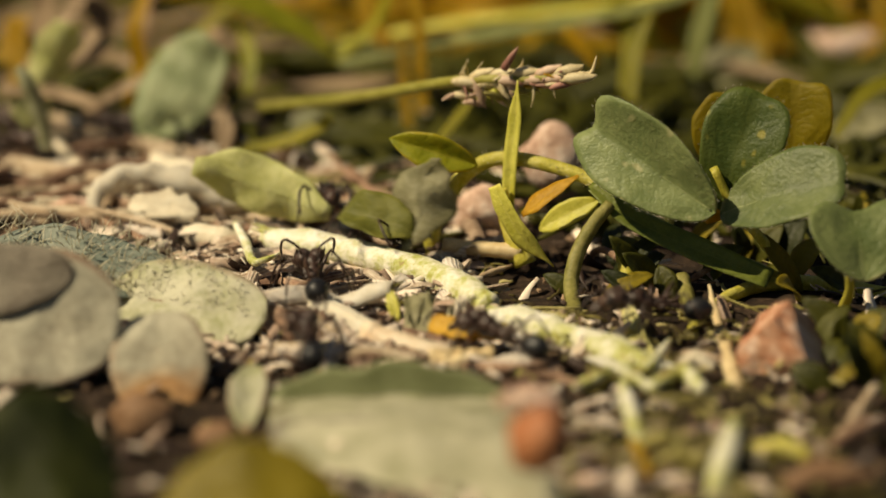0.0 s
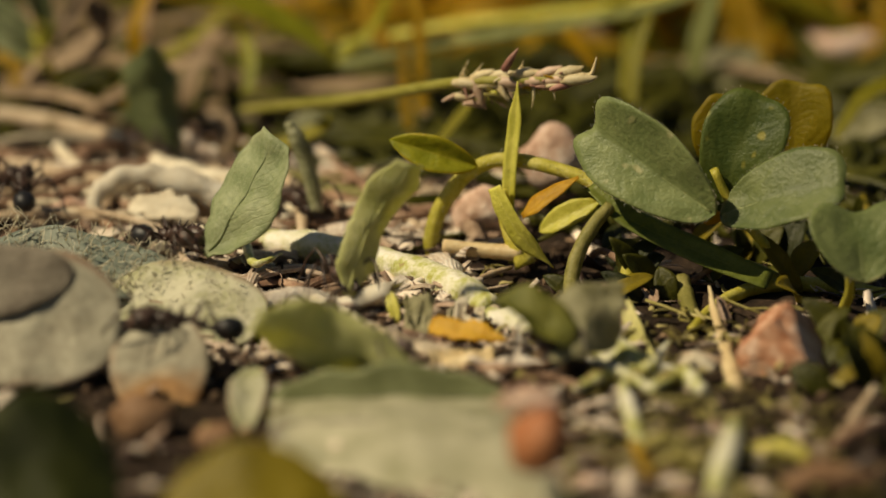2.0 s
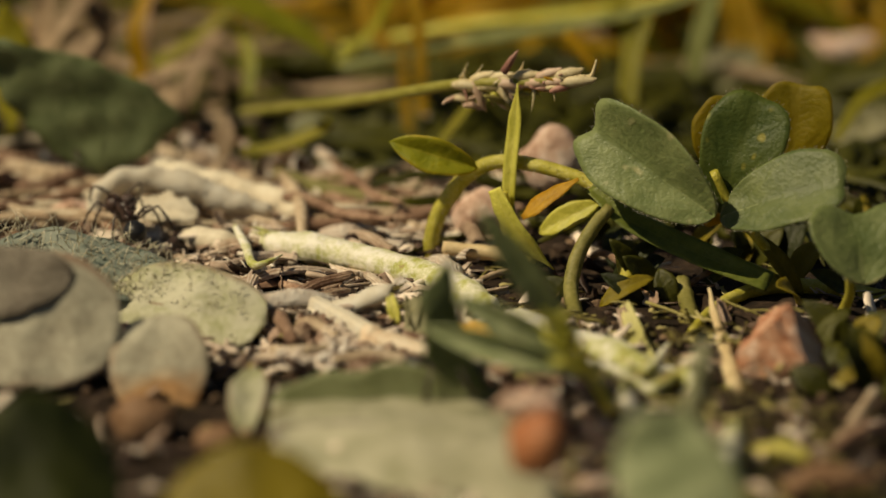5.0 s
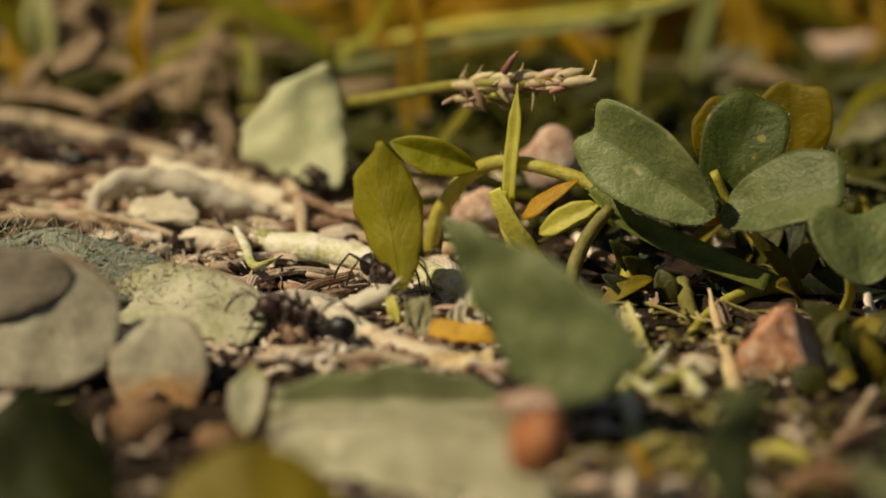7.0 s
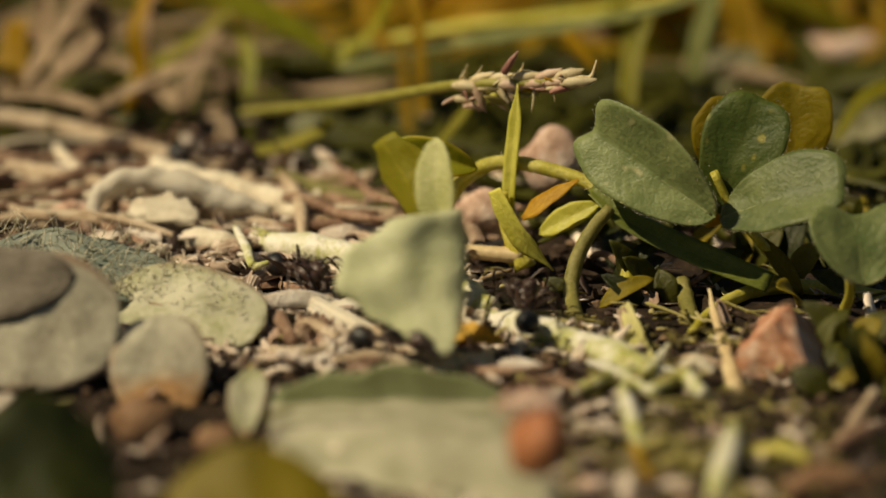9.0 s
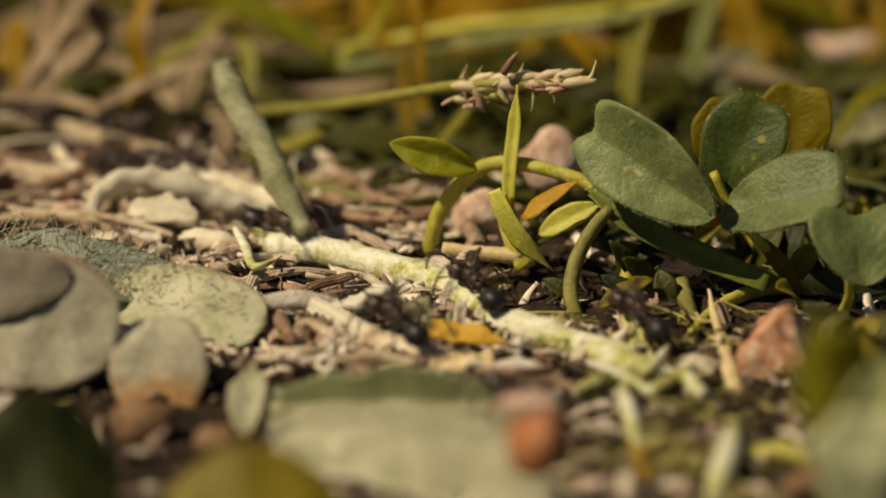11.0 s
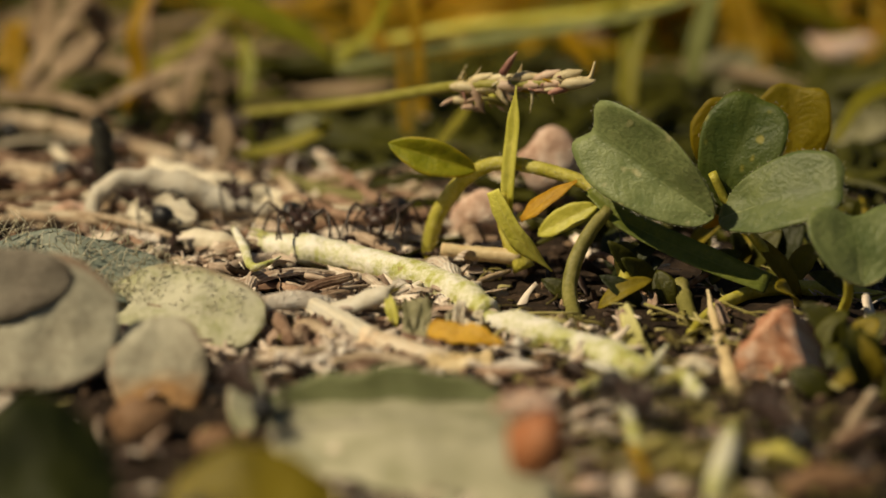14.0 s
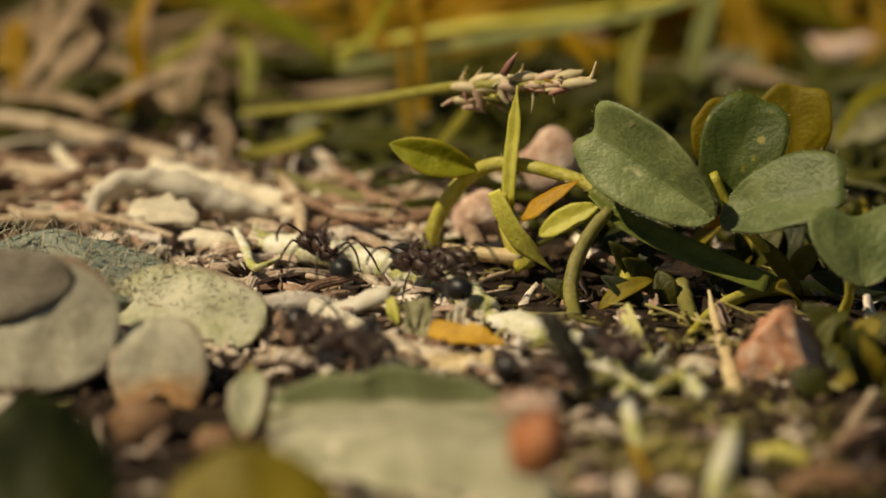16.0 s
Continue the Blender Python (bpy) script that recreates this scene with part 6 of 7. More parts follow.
# ---- ants ----
def make_ant():
    """A leaf-cutting ant, head towards +x, its body carried high on long legs over z = 0."""
    top = holder("ant", (0, 0, 0), "dark brown leaf-cutting ant with long spiny legs", "ant", "ants on the trail")
    bm = bmesh.new()
    for s in (-1, 1):
        lump(bm, (0.82, 0.56, 0.62), (2.3, 0.42 * s, 2.78), 1.0 + s, 0.05, 2)
    lump(bm, (0.62, 0.72, 0.5), (2.75, 0, 2.6), 2.0, 0.05, 2)
    head = part("head", bm, ANT, top)
    for s in (-1, 1):
        for x, y, z in ((1.75, 0.55, 3.2), (2.05, 0.75, 3.2)):
            part("spine", tube(bmesh.new(), ((x + 0.1, y * s, z - 0.1), (x, (y + 0.06) * s, z + 0.1), (x - 0.14, (y + 0.1) * s, z + 0.3)), (0.12, 0.08, 0.015), 4, 5), ANT, head)
        part("eye", lump(bmesh.new(), (0.15, 0.09, 0.15), (2.72, 0.86 * s, 2.82), 9.0, 0.02, 2), GASTER, head)
        bm = tube(bmesh.new(), ((3.05, 0.3 * s, 2.45), (3.4, 0.42 * s, 2.25), (3.6, 0.3 * s, 2.08), (3.68, 0.05 * s, 2.0)), (0.2, 0.2, 0.14, 0.04), 9, 6)
        part("mandible", bm, ANT_LEG, head)
        bm = tube(bmesh.new(), ((2.85, 0.3 * s, 2.95), (3.0, 0.8 * s, 3.4), (3.05, 1.35 * s, 3.75)), (0.075, 0.075, 0.095), 10, 6)
        tube(bm, ((3.05, 1.35 * s, 3.75), (3.6, 1.55 * s, 3.5), (4.2, 1.6 * s, 2.9), (4.6, 1.5 * s, 2.3)), (0.07, 0.08, 0.09, 0.06), 12, 6)
        part("antenna", bm, ANT_LEG, head)
    bm = bmesh.new()
    lump(bm, (0.66, 0.52, 0.56), (1.1, 0, 2.78), 3.0, 0.12, 2)
    lump(bm, (0.52, 0.38, 0.44), (0.42, 0, 2.62), 4.0, 0.12, 2)
    lump(bm, (0.62, 0.38, 0.42), (-0.25, 0, 2.5), 5.0, 0.12, 2)
    tube(bm, ((1.5, 0, 2.75), (1.95, 0, 2.75)), (0.24, 0.22), 4, 6)
    thorax = part("thorax", bm, ANT, top)
    for x, z, q, h in ((1.3, 3.15, 0.3, 0.5), (0.85, 3.1, -0.1, 0.5), (0.3, 2.95, -0.1, 0.35), (-0.5, 2.8, -0.5, 0.5)):
        for s in (-1, 1):
            part("spine", tube(bmesh.new(), ((x, 0.22 * s, z), (x + q * 0.5, 0.36 * s, z + h * 0.55), (x + q, 0.46 * s, z + h)), (0.11, 0.07, 0.012), 4, 5), ANT, thorax)
    bm = bmesh.new()
    tube(bm, ((-0.7, 0, 2.35), (-1.1, 0, 2.25)), (0.14, 0.12), 4, 6)
    lump(bm, (0.27, 0.21, 0.28), (-1.1, 0, 2.3), 6.0, 0.12, 1)
    lump(bm, (0.28, 0.3, 0.28), (-1.55, 0, 2.22), 7.0, 0.12, 1)
    part("waist", bm, ANT, top)
    part("abdomen", lump(bmesh.new(), (0.9, 0.72, 0.72), (-2.45, 0, 2.12), 8.0, 0.05, 3), GASTER, top)
    for x, fx, kind in ((1.05, 1.9, 0), (0.4, 0.25, 1), (-0.3, -2.5, 2)):
        for s in (-1, 1):
            bm = bmesh.new()
            hip = Vector((fx * 0.06, 0.32 * s, -0.12))
            knee = Vector((fx * 0.5, 1.35 * s, (0.85, 0.7, 0.95)[kind]))
            shin = Vector((fx * 0.9, 2.15 * s, -1.2))
            foot = Vector((fx * 1.15, 2.6 * s, -2.42))
            tube(bm, (Vector(), hip), (0.2, 0.2), 3, 6)
            tube(bm, (hip, hip.lerp(knee, 0.5) + Vector((0, 0, 0.12)), knee), (0.08, 0.13, 0.075), 8, 7)
            tube(bm, (knee, knee.lerp(shin, 0.5) + Vector((0, 0.14 * s, 0.1)), shin), (0.065, 0.09, 0.06), 8, 7)
            tube(bm, (shin, shin.lerp(foot, 0.5) + Vector((0, -0.05 * s, 0)), foot, foot + Vector((0.2 if fx > 0 else -0.2, 0.15 * s, -0.03))), (0.05, 0.04, 0.032, 0.015), 7, 6)
            part("leg", bm, ANT_LEG, top).location = Vector((x, 0.3 * s, 2.42)) * MM
    for ob in top.children_recursive:
        if not ob.name.startswith("leg"):
            ob.data.transform(Matrix.Translation((0, 0, -0.3 * MM)) @ Matrix.Scale(1.12, 4))
    return top


FIRST_ANT = make_ant()
IN, OUT = math.atan2(-34, 40), math.atan2(34, -40)
GAITS = []
# Tracks are given for points 1.6 mm over the soil; the body's middle, higher up, lies nearer on the same line of sight.
made_ants = [FIRST_ANT]


def next_ant():
    if made_ants and made_ants[0] is FIRST_ANT and len(made_ants) == 1 and not GAITS:
        return FIRST_ANT
    ob = copy_thing(FIRST_ANT, Matrix.Identity(4))
    made_ants.append(ob)
    return ob


def clamp_turn(a, mean, most):
    d = (a - mean + math.pi) % (2 * math.pi) - math.pi
    return mean + max(-most, min(most, d))


def full_track(track, mean, pace=14.0):
    """The track drawn out along the trail to the clip's start and end."""
    way = Vector((math.cos(mean), math.sin(mean)))
    rows = [(t, Vector((x, y))) for t, x, y in track]
    t0, p0 = rows[0]
    if t0 > 0:
        rows.insert(0, (0.0, p0 - way * pace * t0))
        if t0 > 1.2:
            rows.insert(1, (t0 - 0.6, p0 - way * pace * 0.6))
    t1, p1 = rows[-1]
    if t1 < 16.0:
        if 16.0 - t1 > 1.2:
            rows.append((t1 + 0.6, p1 + way * pace * 0.6))
        rows.append((16.0, p1 + way * pace * (16.0 - t1)))
    return rows


def headings(rows, mean, most):
    out = []
    for i in range(len(rows)):
        d = rows[min(i + 1, len(rows) - 1)][1] - rows[max(i - 1, 0)][1]
        a = math.atan2(d.y, d.x) if d.length > 0.8 else (out[-1] if out else mean)
        a = clamp_turn(a, mean, most)
        out.append(a if not out else clamp_turn(a, out[-1], 1.2))
    return out


def march(track, mean, most=1.1, lift=0.0, rise=((0, 0), (16, 0))):
    """An ant that walks along a track of (seconds, x, y); rise tells where it climbs over something."""
    ant = next_ant()
    climb = [float(np.interp(t, [q[0] for q in rise], [q[1] for q in rise])) for t, p in full_track(track, mean)]
    rows = [(t, p * (EYE[2] / MM - 2.75 - c) / (EYE[2] / MM - 1.6)) for (t, p), c in zip(full_track(track, mean), climb)]
    turns = headings(rows, mean, most)
    keys = []
    for (t, p), a, c in zip(rows, turns, climb):
        z = ground_z(p.x, p.y) * (0.0 if c > 0.5 else 1.0) + 0.1 + c
        keys.append((t, Matrix.Translation(Vector((p.x, p.y, z)) * MM) @ Matrix.Rotation(a, 4, "Z") @ Matrix.Rotation(-lift, 4, "Y")))
    GAITS.append((ant, keys, track[0][0], track[-1][0], len(GAITS)))
    return ant


LOADS = []
HELD = 2.5  # how high over the soil the jaws hold a load, in millimetres


def carry(load, track, turns, mean=IN, most=0.9):
    """An ant with its load: track gives the jaws' place, turns (seconds, lean, yaw, pitch) the load's pose in degrees."""
    rows = [(t, p * (EYE[2] / MM - HELD) / (EYE[2] / MM - 1.75)) for t, p in full_track(track, mean)]
    way = headings(rows, mean, most)
    keys, body = [], []
    for (t, p), a in zip(rows, way):
        k = [q[0] for q in turns]
        v = [float(np.interp(t, k, [q[i] for q in turns])) for i in (1, 2, 3)]
        m = Matrix.Rotation(radians(v[0]), 4, "Y") @ Matrix.Rotation(radians(v[1]), 4, "Z") @ Matrix.Rotation(radians(v[2]), 4, "X")
        keys.append((t, Matrix.Translation(Vector((p.x, p.y, ground_z(p.x, p.y) + HELD)) * MM) @ m))
        body.append((t, p.x - 4.1 * math.cos(a), p.y - 4.1 * math.sin(a)))
    LOADS.append((load, keys))
    ant = next_ant()
    akeys = []
    for (t, x, y), a in zip(body, way):
        akeys.append((t, Matrix.Translation(Vector((x, y, ground_z(x, y) + 0.1)) * MM) @ Matrix.Rotation(a, 4, "Z") @ Matrix.Rotation(-0.04, 4, "Y")))
    GAITS.append((ant, akeys, track[0][0], track[-1][0], len(GAITS)))


def cut_piece(left, right, height, mat, label, fold=0.2, bend=0.0, sway=0.0, seed=0.0, name="leaf_piece", crumple=0.25, drop=0.4, rib=True):
    """A cut piece of leaf standing over the point where the jaws hold it; left and right are its half widths going up."""
    def fn(u, v):
        l, r = values(left, v), values(right, v)
        x = -l * (1 - u) + r * u
        x += 0.18 * noise.noise(Vector((v * 9, seed, u * 3)))
        mid = x - (r - l) * 0.5
        y = fold * (math.sqrt(mid * mid + 0.15) - 0.38) + bend * math.sin(v * 2.6) * height * 0.3 + crumple * noise.noise(Vector((x * 0.45, v * height * 0.45, seed)))
        return Vector((x + sway * v * v * height, y, v * height - drop))
    ob = part(name, sheet(bmesh.new(), fn, 14, 22, 0.17), mat)
    if rib:
        line = tube(bmesh.new(), [fn(0.5, 0.04 + 0.9 * i / 7) + Vector((0, -0.06, 0)) for i in range(8)], (0.13, 0.1, 0.05), 18, 6)
        part("midrib", line, mat, ob)
    return tagged(ob, label, "leaf piece", "cut pieces that ants carry")


def rod(points, radii, mat, label, name="stem_piece", rough=0.2, hair=0):
    bm = tube(bmesh.new(), points, radii, 26, 9, rough, 2.0)
    return tagged(part(name, bm, mat), label, "stem piece", "cut pieces that ants carry")


# Loads, in the order in which they pass.
def loads():
    pair = cut_piece((0.3, 0.8, 1.4, 2.4, 2.2, 0.3), (0.4, 1.8, 2.6, 2.4, 1.6, 0.4), 6.6, PIECE_GREY, "crumpled grey-green piece of leaf, cut and dry", 0.5, 0.1, 0.22, 1.0, crumple=1.3)
    part("leaf_lobe", leaf(bmesh.new(), (0.8, -0.1, 0.7), (-5.0, 0.5, 1.9), round_w(3.6, 0.6, 0.35), (0.2, -0.85, 0.5), 0.5, 0.1, 18, 10, 0.16, 0.25, 3.0, 0.8), PIECE_OLIVE, pair, "olive green folded lobe")
    carry(pair,
          [(0, -2.7, 237.3), (0.2, 0.2, 232.9), (0.4, 0.4, 231.8), (0.6, 0.2, 231.1), (0.8, 2.1, 229.3), (1.0, 4.0, 227.6), (1.2, 4.9, 224.2), (1.5, 6.4, 219.4), (1.8, 7.6, 211.6), (2.0, 7.0, 211.0), (2.2, 8.1, 206.1), (2.5, 9.9, 201.3), (2.8, 12.0, 196.0), (3.2, 14.1, 188.5), (3.6, 16.6, 180.1)],
          [(0, 0, -20, -20), (1, 5, -10, -20), (1.5, 12, 0, -20), (2.2, 25, -20, -40), (3, 60, -20, -40)])
    carry(cut_piece((0.5, 1.6, 2.0, 1.8, 0.6), (0.6, 1.8, 2.1, 2.2, 0.8), 10.5, PIECE_LIME, "long bright yellow-green piece of leaf", 0.4, 0.3, 0, 2.0, crumple=0.6),
          [(0, -8.4, 244.5), (0.2, -8.4, 239.8), (0.4, -7.2, 236.9), (0.6, -6.8, 236.9), (0.8, -5.3, 231.8), (1.0, -3.0, 226.5), (1.2, -3.8, 221.0), (1.5, -5.2, 217.1), (1.8, -3.7, 212.8), (2.0, -2.2, 208.7), (2.2, -0.1, 205.2), (2.6, 3.8, 195.5), (3.0, 6.6, 182.8)],
          [(0, -74, 0, -12), (0.2, -70, 0, -25), (0.4, -66, -10, -40), (0.7, -70, 0, -35), (1.0, -76, 0, -30), (1.2, -15, 30, -10), (1.5, -8, 20, -40), (1.8, -60, 0, 10), (2.2, -75, 0, 20)])
    carry(cut_piece((0.4, 1.3, 1.3, 1.2, 1.5, 0.8), (0.6, 1.5, 1.4, 1.6, 1.9, 1.2), 9.5, PIECE_LIME, "curled light green strip of leaf", 0.5, 0.5, 0.12, 3.0, crumple=0.5),
          [(0, -32.8, 270.2), (0.2, -27.7, 262.9), (0.4, -21.8, 256.7), (0.6, -18.4, 244.5), (0.8, -17.0, 251.4), (1.0, -13.2, 248.4), (1.2, -10.1, 248.1), (1.4, -13.5, 242.9), (1.6, -10.8, 235.2), (1.8, -8.9, 240.3), (2.0, -6.1, 225.2), (2.2, -4.9, 221.2), (2.4, -1.9, 215.9), (2.6, 0.6, 215.9), (2.8, 5.8, 209.8), (3.0, 6.9, 206.6), (3.2, 7.8, 198.6), (3.5, 11.5, 187.5), (4.0, 16.3, 177.5)],
          [(0, 15, 0, 0), (0.6, 10, 20, 0), (1.4, 5, 40, 0), (1.6, 35, 10, 0), (2.0, 20, 20, 0), (2.2, 15, 60, 0), (2.4, 5, 40, -45), (2.6, 12, 25, -40), (2.8, 25, 10, 0), (3.2, 12, 60, 0), (3.5, 30, 20, -50), (4, 40, 0, -60)])
    carry(cut_piece((0.2, 1.7, 2.7, 3.1, 3.1, 2.7, 1.5), (0.5, 2.0, 3.0, 3.3, 3.1, 2.4, 1.2), 9.6, PIECE, "rounded green half-moon piece of leaf", 0.12, 0.2, 0, 4.0, crumple=0.7),
          [(0, -23.8, 270.2), (0.2, -21.7, 268.3), (0.4, -20.6, 265.6), (0.8, -16.5, 258.5), (1.0, -13.7, 254.7), (1.2, -15.9, 252.5), (1.5, -19.2, 250.0), (1.8, -17.6, 238.3), (2.0, -16.3, 236.1), (2.2, -14.9, 235.4), (2.4, -14.0, 236.9), (2.6, -12.0, 236.4), (2.8, -9.7, 235.4), (3.0, -5.9, 223.8), (3.2, -3.7, 214.7), (3.5, -1.7, 211.0), (3.8, 3.4, 203.5), (4.0, 5.5, 198.1), (4.2, 7.4, 194.5), (4.8, 11.9, 177.5)],
          [(0, 35, -25, -10), (0.8, 25, -20, -10), (1.3, 40, -40, 0), (1.5, 52, -58, 0), (1.8, 42, -58, 0), (2.0, 30, -52, 0), (2.4, -8, -10, -18), (3.0, -8, 10, -15), (3.2, 12, 0, -38), (3.5, -5, 10, -35), (3.8, -5, 0, -25), (4.2, -12, 10, -38)])
    carry(cut_piece((0.4, 1.8, 2.6, 2.4, 2.2, 0.5), (0.3, 1.2, 1.6, 2.0, 1.4, 0.4), 8.6, PIECE_DARK, "dark green folded piece of leaf", 0.9, 0.2, 0, 5.0, crumple=0.6),
          [(1.0, -35.0, 281.0), (1.5, -27.2, 269.3), (1.8, -24.9, 268.3), (2.0, -20.5, 264.7), (2.2, -11.0, 253.3), (2.4, -8.8, 246.8), (2.6, -8.4, 242.1), (3.0, -7.2, 238.3), (3.2, -5.0, 236.1), (3.5, -3.7, 229.0), (3.8, -2.8, 224.9), (4.0, -0.8, 214.7), (4.2, -0.3, 210.8), (5.0, 2.6, 205.2), (6.3, 8.5, 199.2), (6.6, 12.2, 193.4), (7.0, 16.6, 181.0)],
          [(1, -10, 20, 0), (2.0, -12, 20, 0), (2.4, -15, 10, 0), (3.0, -10, 10, 0), (3.5, -5, 50, 0), (4.2, -15, 70, 0), (6.3, -10, 60, 0), (7, 10, 40, 0)])
    carry(rod(((0, 0, -0.3), (0, 0.1, 2.5), (-0.4, 0, 5.0), (-0.8, 0, 6.4)), (0.5, 0.6, 0.6, 0.35), STEM_GREY, "short fuzzy piece of stalk with a yellow tip"),
          [(2.0, -9.1, 246.8), (2.2, -5.7, 239.1), (2.4, -4.5, 239.8), (2.6, -4.4, 237.6), (2.8, -2.1, 231.1), (3.0, -1.2, 236.1), (3.2, -0.3, 232.5), (3.5, 1.9, 224.9), (4.0, 6.3, 217.1), (4.3, 8.9, 209.8), (5.0, 13.5, 194.5), (5.6, 17.2, 180.1)],
          [(2, -10, 0, 0), (2.6, -12, 0, 0), (3, 4, 0, 0), (4, 20, 0, 0)])
    sprig = rod(((0, 0, -0.3), (-0.1, 0, 2.5), (0.1, 0, 5.0)), (0.35, 0.32, 0.25), STEM, "sprig with two narrow leaves and yellow buds", "leafy_sprig")
    for foot, tip, w, k, q in (((0.0, 0, 4.2), (-1.2, 0.2, 14.4), 1.9, 0.5, 0.3), ((-0.3, 0.1, 2.6), (-7.6, 1.2, 9.2), 1.8, 1.1, 0.9), ((-0.2, 0.4, 3.4), (-5.2, 1.6, 10.0), 1.7, 1.1, 1.7)):
        part("leaf_blade", leaf(bmesh.new(), foot, tip, round_w(w, 0.7, 0.7), (0.1, -1, 0.2), k, 0.04, 20, 8, 0.15, 0.05, q), PIECE_DARK if q < 0.5 else PIECE, sprig)
    for i in range(16):
        a, h = i * 2.4, 2.4 + 0.27 * i
        c, q, k = math.cos(a), math.sin(a), 1.5 - 0.04 * i
        part("bud", tube(bmesh.new(), ((-0.5, -0.3, h), (-0.5 + 0.55 * c * k, -0.3 + 0.5 * q * k, h + 0.35), (-0.5 + 1.0 * c * k, -0.3 + 0.9 * q * k, h + 0.9)), (0.14, 0.34, 0.06), 7, 6), GRASS_BRIGHT, sprig)
    carry(sprig,
          [(2.2, -28.6, 277.0), (2.6, -22.4, 266.5), (2.8, -18.7, 260.2), (3.0, -14.0, 250.9), (3.2, -9.6, 250.0), (3.5, -5.2, 238.3), (3.8, -2.2, 235.7), (4.0, 0.9, 233.8), (4.2, 3.1, 229.7), (4.6, 6.3, 214.7), (5.2, 12.0, 195.5), (5.7, 17.1, 179.2)],
          [(2.2, -5, 0, 0), (3.0, -6, 0, 0), (3.6, -6, -15, 0), (3.8, -6, -15, 0), (4.0, -13, 0, 0), (4.2, -42, 0, 0), (5.5, -20, 0, 0)])
    carry(cut_piece((0.5, 3.6, 5.6, 7.2, 8.6, 9.4), (0.6, 4.4, 6.4, 4.6, 0.6, -6.5), 10.4, PIECE_DARK, "large dark green cut leaf with a straight edge", 0.05, 0.1, 0, 6.0, crumple=0.5),
          [(4.7, -31.6, 267.4), (5.2, -21.8, 253.3), (5.8, -11.3, 242.1), (6.3, -4.0, 232.5), (6.5, -0.3, 222.9), (6.7, 4.7, 215.9), (6.9, 5.8, 204.1), (7.0, 6.4, 201.3), (7.1, 8.3, 195.0), (7.3, 12.0, 190.9), (7.5, 16.2, 190.9), (8.0, 18.8, 174.9), (8.4, 22.6, 167.6)],
          [(4.7, 0, 0, 0), (6.3, -3, 0, -25), (6.5, 0, 0, -22), (6.7, 0, -10, -18), (6.9, -4, -40, -10), (7.1, -2, -40, -10), (7.5, 26, 0, -50), (8, 10, 10, 0)])
    carry(cut_piece((0.3, 1.2, 2.1, 2.8, 2.4, 0.1), (0.4, 1.5, 2.0, 2.0, 1.5, 0.3), 10.3, PIECE_GOLD, "narrow translucent yellow-green piece of leaf", 0.5, 0.1, 0, 7.0, crumple=0.3),
          [(5.2, -31.8, 269.3), (5.8, -22.1, 251.7), (6.3, -14.0, 236.1), (6.5, -13.6, 232.4), (6.7, -9.0, 237.6), (6.9, -5.0, 230.4), (7.0, -2.9, 226.5), (7.1, -3.4, 224.9), (7.3, 0.2, 215.9), (7.5, 2.5, 214.9), (7.7, 5.5, 206.1), (7.9, 11.3, 199.2), (8.1, 16.4, 195.5), (8.5, 22.7, 183.8)],
          [(5, -10, -20, -20), (6.5, -32, -20, -10), (6.7, -28, -15, -18), (7.0, -16, -15, -24), (7.3, -22, -35, -18), (7.5, -22, -50, 8), (8.0, -28, -15, -18), (8.5, 10, -20, 0)])
    carry(cut_piece((0.3, 2.2, 4.2, 5.8, 5.1, 1.8), (0.4, 1.4, 2.1, 2.6, 3.0, 2.9), 9.4, PIECE_PALE, "large pale green piece of leaf with torn edges", 0.22, 0.2, 0, 8.0, crumple=0.6, rib=False),
          [(5.9, -32.0, 279.0), (6.3, -23.4, 274.0), (6.5, -17.3, 272.7), (6.7, -13.5, 259.3), (6.9, -9.6, 255.9), (7.1, -6.8, 253.3), (7.3, -5.2, 247.1), (7.5, -4.5, 243.4), (7.7, -4.4, 240.9), (7.9, -4.5, 236.4), (8.1, -4.4, 234.2), (8.3, -6.0, 234.4), (8.5, -3.6, 230.4), (8.8, -3.3, 214.0), (9.0, 0.0, 213.2), (9.1, 1.3, 209.8), (9.6, 6.4, 196.5), (10.2, 14.1, 179.2)],
          [(6, -60, 0, -20), (6.5, -46, 0, -20), (6.7, -36, 0, -28), (7.1, -22, 0, -30), (7.5, -16, -25, -22), (7.9, -8, -50, -12), (8.1, -2, -50, -18), (8.3, 2, -50, -24), (8.5, 12, 15, -52), (8.8, -6, 10, -32), (9.1, -6, 10, -30), (10, 20, 0, 0)])
    oval = cut_piece((0.3, 0.4, 0.6, 1.5, 2.0, 1.2), (0.3, 0.4, 0.6, 1.4, 1.8, 0.8), 12.0, PIECE_GOLD, "small yellow-green oval piece of leaf on its stalk", 0.4, 0.1, -0.02, 9.0, crumple=0.3)
    part("leaf_lobe", leaf(bmesh.new(), (0.2, 0.5, 3.2), (2.8, 1.2, 9.9), round_w(3.0, 0.8, 0.5), (0.1, -1, 0.2), 0.3, 0.05, 16, 8, 0.15, 0.06, 3.0), PIECE_LIME, oval, "pale green second lobe")
